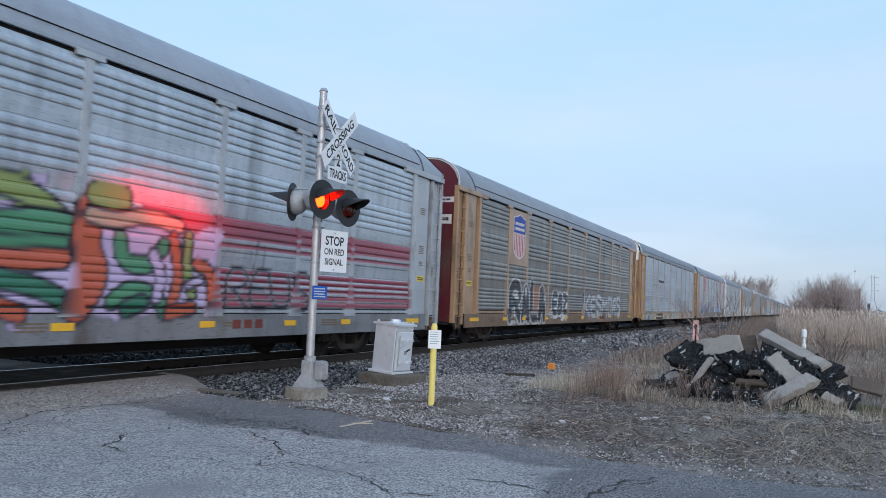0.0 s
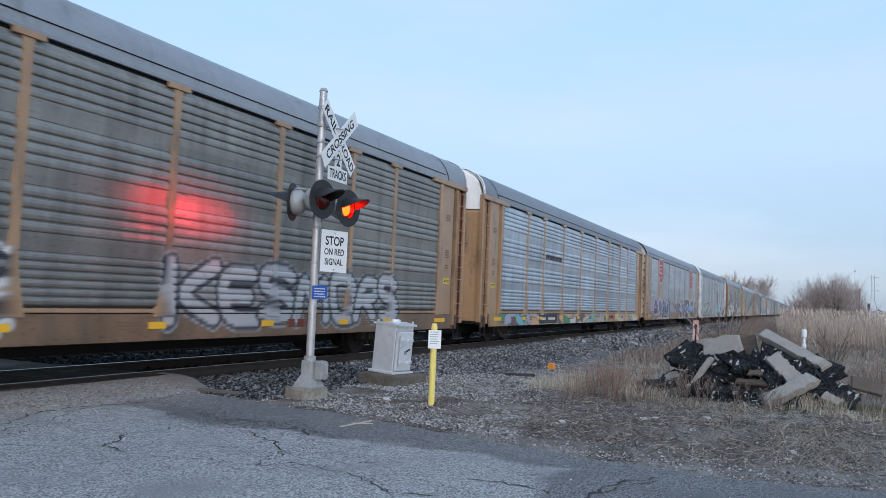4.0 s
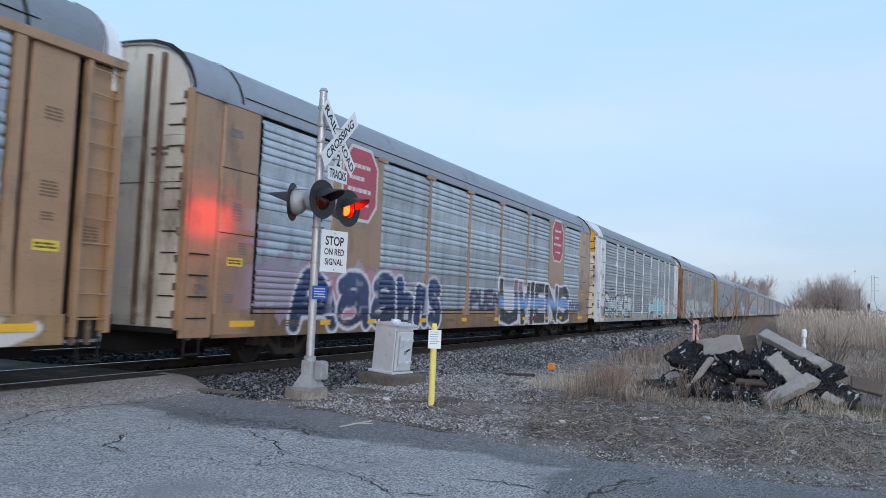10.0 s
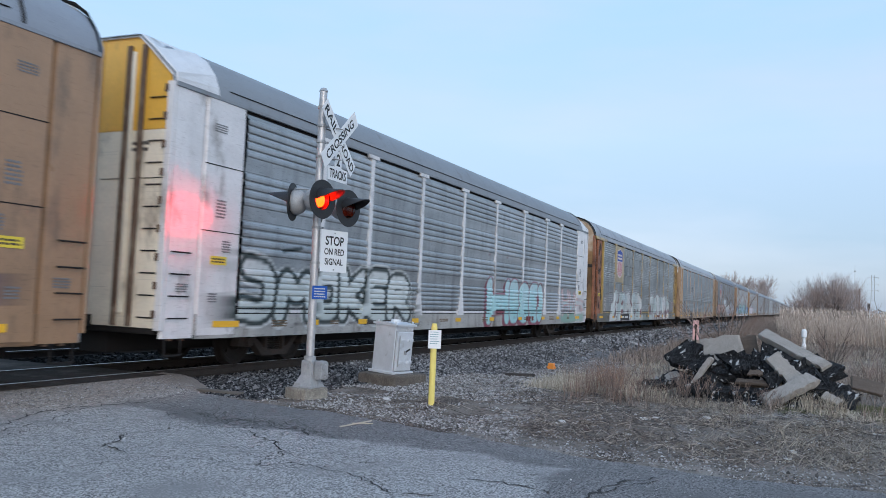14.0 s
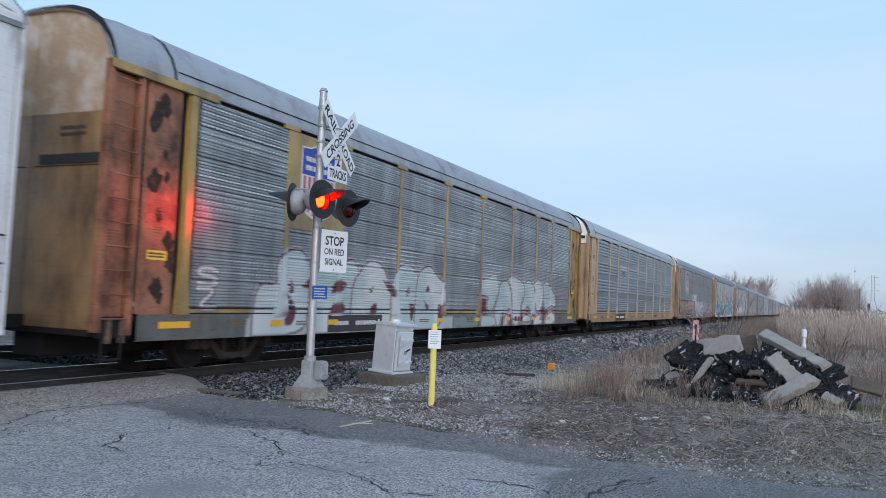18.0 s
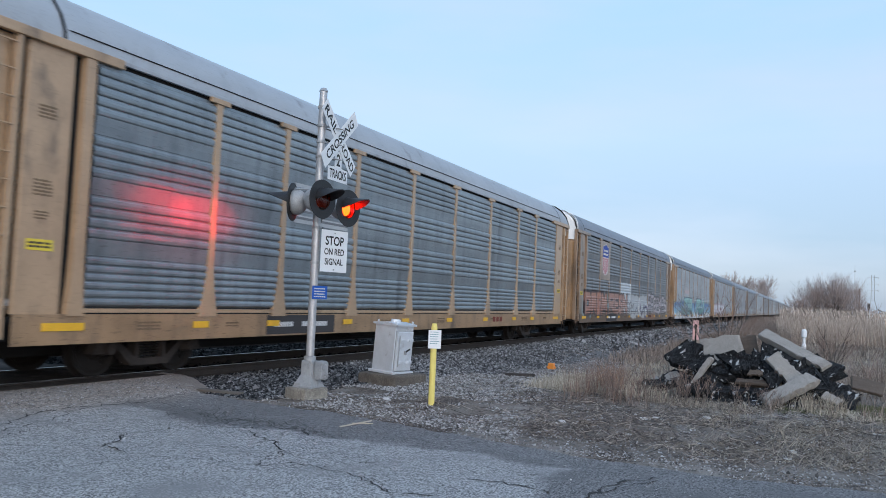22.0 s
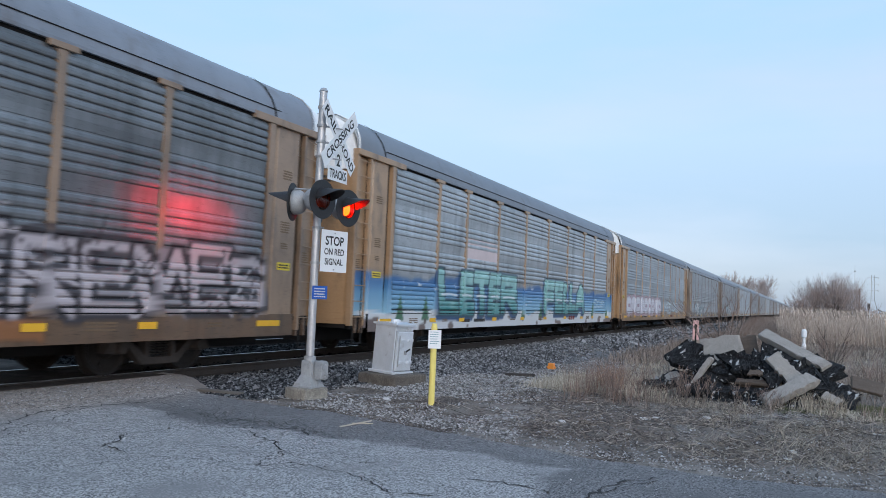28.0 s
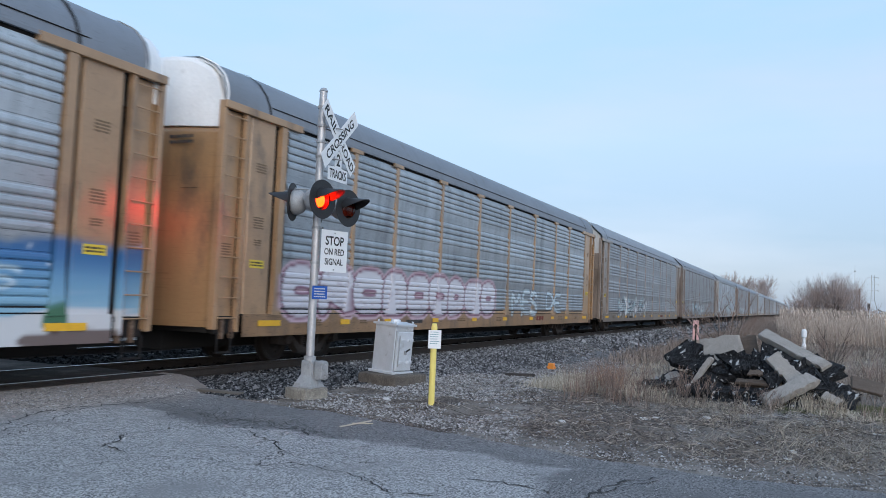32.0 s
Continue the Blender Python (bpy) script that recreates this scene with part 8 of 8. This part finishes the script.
def build_plate_post(name, x, y, z0, z1, w, hgt, material, label):
    t = thing(name, pose(x, y, z0), label, "marker")
    part("post", rod((0, 0, -0.2), (0, 0, z1 - z0 - hgt * 0.2), 0.025, None, 10), M_UNDER if hgt > 0.3 else M_WHITE, t)
    p = part("plate", box(-0.006, 0.006, -w / 2, w / 2, z1 - z0 - hgt, z1 - z0, 0.0), material, t)
    if hgt > 0.3:
        part("mark", rod((-0.012, 0, z1 - z0 - hgt * 0.32), (-0.006, 0, z1 - z0 - hgt * 0.32), 0.055, None, 14), M_MARK, p)
        part("mark", box(-0.011, -0.006, -0.02, 0.02, z1 - z0 - hgt * 0.75, z1 - z0 - hgt * 0.6), M_MARK, p)
    return t


build_plate_post("warning_marker", 27.0, 3.24, gz(27, 3.24), 1.09, 0.19, 0.62, M_PINK, "faded pink warning plate on a dark post")
w = thing("white_marker_post", pose(30.0, 0.06, gz(30, 0.06)), "short white marker post in the brush", "marker post")
part("post", lathe([(0.0, -0.2), (0.075, -0.2), (0.075, 0.95), (0.05, 1.02), (0.045, 1.20), (0.05, 1.22)], 14), M_WHITE, w)
part("cap", lathe([(0.05, 1.22), (0.085, 1.24), (0.085, 1.44), (0.06, 1.50), (0.0, 1.51)], 14), M_WHITE, w)
o = thing("orange_marker", pose(23.8, 7.06, gz(23.8, 7.06)), "small orange plastic marker on the ballast", "marker")
part("block", box(-0.09, 0.09, -0.09, 0.09, -0.02, 0.18, 0.02), M_ORANGE, o)
part("flange", box(-0.04, 0.04, -0.14, 0.14, 0.02, 0.08, 0.02), M_ORANGE, o)


def build_plank(p0, p1, width, thick, material, label, category="plank"):
    p0, p1 = Vector(p0), Vector(p1)
    d = p1 - p0
    ob = part("plank", box(-d.length / 2, d.length / 2, -width / 2, width / 2, 0, thick, thick * 0.2), material, None, "", Matrix.Translation((p0 + p1) / 2) @ d.to_track_quat("X", "Z").to_matrix().to_4x4())
    return tagged(ob, label, category)


M_GREYWOOD = shade("weathered_grey_wood", (0.13, 0.115, 0.10), 0.9, 0, 0.25, 3, 40, 0.4, stretch=(1, 8, 8))
M_PALEWOOD = shade("pale_split_wood", (0.50, 0.43, 0.34), 0.85, 0, 0.15, 3, 40, 0.3, stretch=(1, 8, 8))
build_plank((10.12, 8.78, -0.17), (10.22, 8.02, -0.18), 0.16, 0.04, M_GREYWOOD, "weathered board lying at the road's edge")
build_plank((8.54, 5.18, -0.165), (9.2, 5.11, -0.165), 0.022, 0.014, M_PALEWOOD, "pale split stick lying on the asphalt", "stick")
build_plank((8.80, 5.17, -0.153), (9.00, 4.98, -0.165), 0.016, 0.012, M_PALEWOOD, "short pale split stick across another on the asphalt", "stick")
build_plank((19.2, 6.9, gz(19.2, 6.9) - 0.01), (19.5, 6.2, gz(19.5, 6.2) - 0.01), 0.14, 0.09, M_TIE, "dark broken piece of sleeper on the gravel")


def build_scrap(x, y, size, seed, material=None):
    """A crumpled scrap of pale litter on the ground."""
    rng = random.Random(seed)
    b = bmesh.new()
    bmesh.ops.create_icosphere(b, subdivisions=2, radius=1)
    for v in b.verts:
        k = 0.7 + 0.6 * noise.noise(v.co * 1.7 + Vector((seed, 0, 0)))
        v.co = Vector((v.co.x * size * k, v.co.y * size * 0.7 * k, v.co.z * size * 0.28 * k))
    z = float(road_z(x, y)) if x < float(edge_x(y)) else gz(x, y)
    return tagged(part("litter_scrap", b, material or M_SCRAP, None, "", pose(x, y, z + size * 0.12, 0, 0, rng.uniform(0, 180))), "crumpled pale scrap of litter on the ground", "litter", "litter scraps")


M_SCRAP = shade("pale_litter", (0.62, 0.61, 0.60), 0.7, 0, 0.15, 8, 60, 0.2)
for i, (x, y, s) in enumerate(((11.25, 6.01, 0.10), (10.98, 3.07, 0.09), (10.8, 3.12, 0.06), (10.5, 0.12, 0.08), (10.08, 0.17, 0.06), (12.1, 2.16, 0.10), (12.3, 2.02, 0.07), (10.65, 2.09, 0.05), (12.87, -0.91, 0.07), (12.93, 1.37, 0.09), (10.0, 3.1, 0.04),
                               (9.35, 2.55, 0.03), (9.75, 0.6, 0.04), (11.5, 4.3, 0.03), (12.2, 3.2, 0.05), (10.6, 1.2, 0.05), (12.8, -0.4, 0.05))):
    build_scrap(x, y, s, i + 3)

# ---------------------------------------------------------------- the far distance


def build_tower(x, y, h):
    t = thing("lattice_tower", pose(x, y, -1), "slender steel lattice power tower on the horizon", "power tower")
    for sy in (-1, 1):
        for sx in (-1, 1):
            part("leg", rod((sx * 1.2, sy * 4.2, 0), (sx * 0.8, sy * 1.1, h * 0.42), 0.15, 0.12, 5), M_GALV, t)
            part("leg", rod((sx * 0.8, sy * 1.1, h * 0.42), (sx * 0.6, sy * 0.95, h), 0.12, 0.10, 5), M_GALV, t)
    for i in range(9):
        z0, z1 = h * (0.42 + 0.58 * i / 9), h * (0.42 + 0.58 * (i + 1) / 9)
        part("brace", rod((0, -1.05, z0), (0, 1.05, z1), 0.06, None, 4), M_GALV, t)
    for z in (0.66, 0.80, 0.95):
        part("crossarm", rod((0, -3.0, h * z), (0, 3.0, h * z), 0.08, None, 4), M_GALV, t)
        for q in (-3.0, 3.0):
            part("insulator", rod((0, q, h * z - 0.9), (0, q, h * z), 0.16, None, 6), M_GALV, t)
    return t


build_tower(600, -39.9, 29.5)
p = thing("light_pole", pose(200, -9.72, -0.5), "tall thin light pole in the distance", "light pole")
part("pole", rod((0, 0, 0), (0, 0, 13.0), 0.05, 0.03, 8), M_GALV, p)
part("head", box(-0.14, 0.14, -0.14, 0.14, 11.6, 11.9, 0.03), M_CAST, p)
p = thing("utility_pole", pose(200, -10.67, -0.5), "dark wooden utility pole in the distance", "utility pole")
part("pole", rod((0, 0, 0), (0, 0, 7.9), 0.22, 0.17, 8), M_TIE, p)
p = thing("railway_signal", pose(200, -12.5, -0.5), "small dark signal head on a mast in the distance", "railway signal")
part("mast", rod((0, 0, 0), (0, 0, 3.6), 0.08, None, 8), M_UNDER, p)
part("head", box(-0.2, 0.2, -0.25, 0.25, 3.4, 4.7, 0.05), M_BLACK, p)


def build_shed(x, y):
    s = thing("white_shed", pose(x, y, -0.5), "low white shed among the far reeds", "shed")
    part("walls", box(-3, 3, -2.2, 2.2, 0, 2.6, 0.05), M_WHITE, s)
    part("roof", extrude_x([(-2.4, 2.6), (0, 3.5), (2.4, 2.6), (2.4, 2.72), (0, 3.65), (-2.4, 2.72)], -3.2, 3.2), M_CAST, s)
    return s


build_shed(230, -16.4)


def motions():
    for i, w in enumerate(wagons):
        walk(w, [(t, pose(travel(t) + (i - 1) * PITCH + (0.35 if i == 0 else 0.0), CENTRE, 0)) for t in range(33)])
    rows = [k / 15 for k in range(481)]
    for o in WHEELS:
        place = o.matrix_basis.copy()
        walk(o, [(t, place @ Matrix.Rotation((travel(t) - travel(0)) / 0.46, 4, "Y")) for t in rows])
    # each added shutter turns aside as its lamp lights and back just before the other takes over
    switches = sorted([0.4975 + 1.5125 * q for q in range(22)] + [1.17 + 1.5136 * q for q in range(22)])
    for o, first in SHUTTERS:
        place = o.matrix_basis.copy()
        turn, rows, open_ = first, [(0.0, first)], first == 180
        for s in switches:
            if s > 31.8:
                break
            at = s - 0.06 if open_ else s
            rows += [(at, turn), (at + 0.02, turn + 60), (at + 0.04, turn + 120), (at + 0.06, turn + 180)]
            turn, open_ = turn + 180, not open_
        rows.append((32.0, turn))
        walk(o, [(t, place @ pose(0, 0, 0, 0, 0, a)) for t, a in rows])


motions()
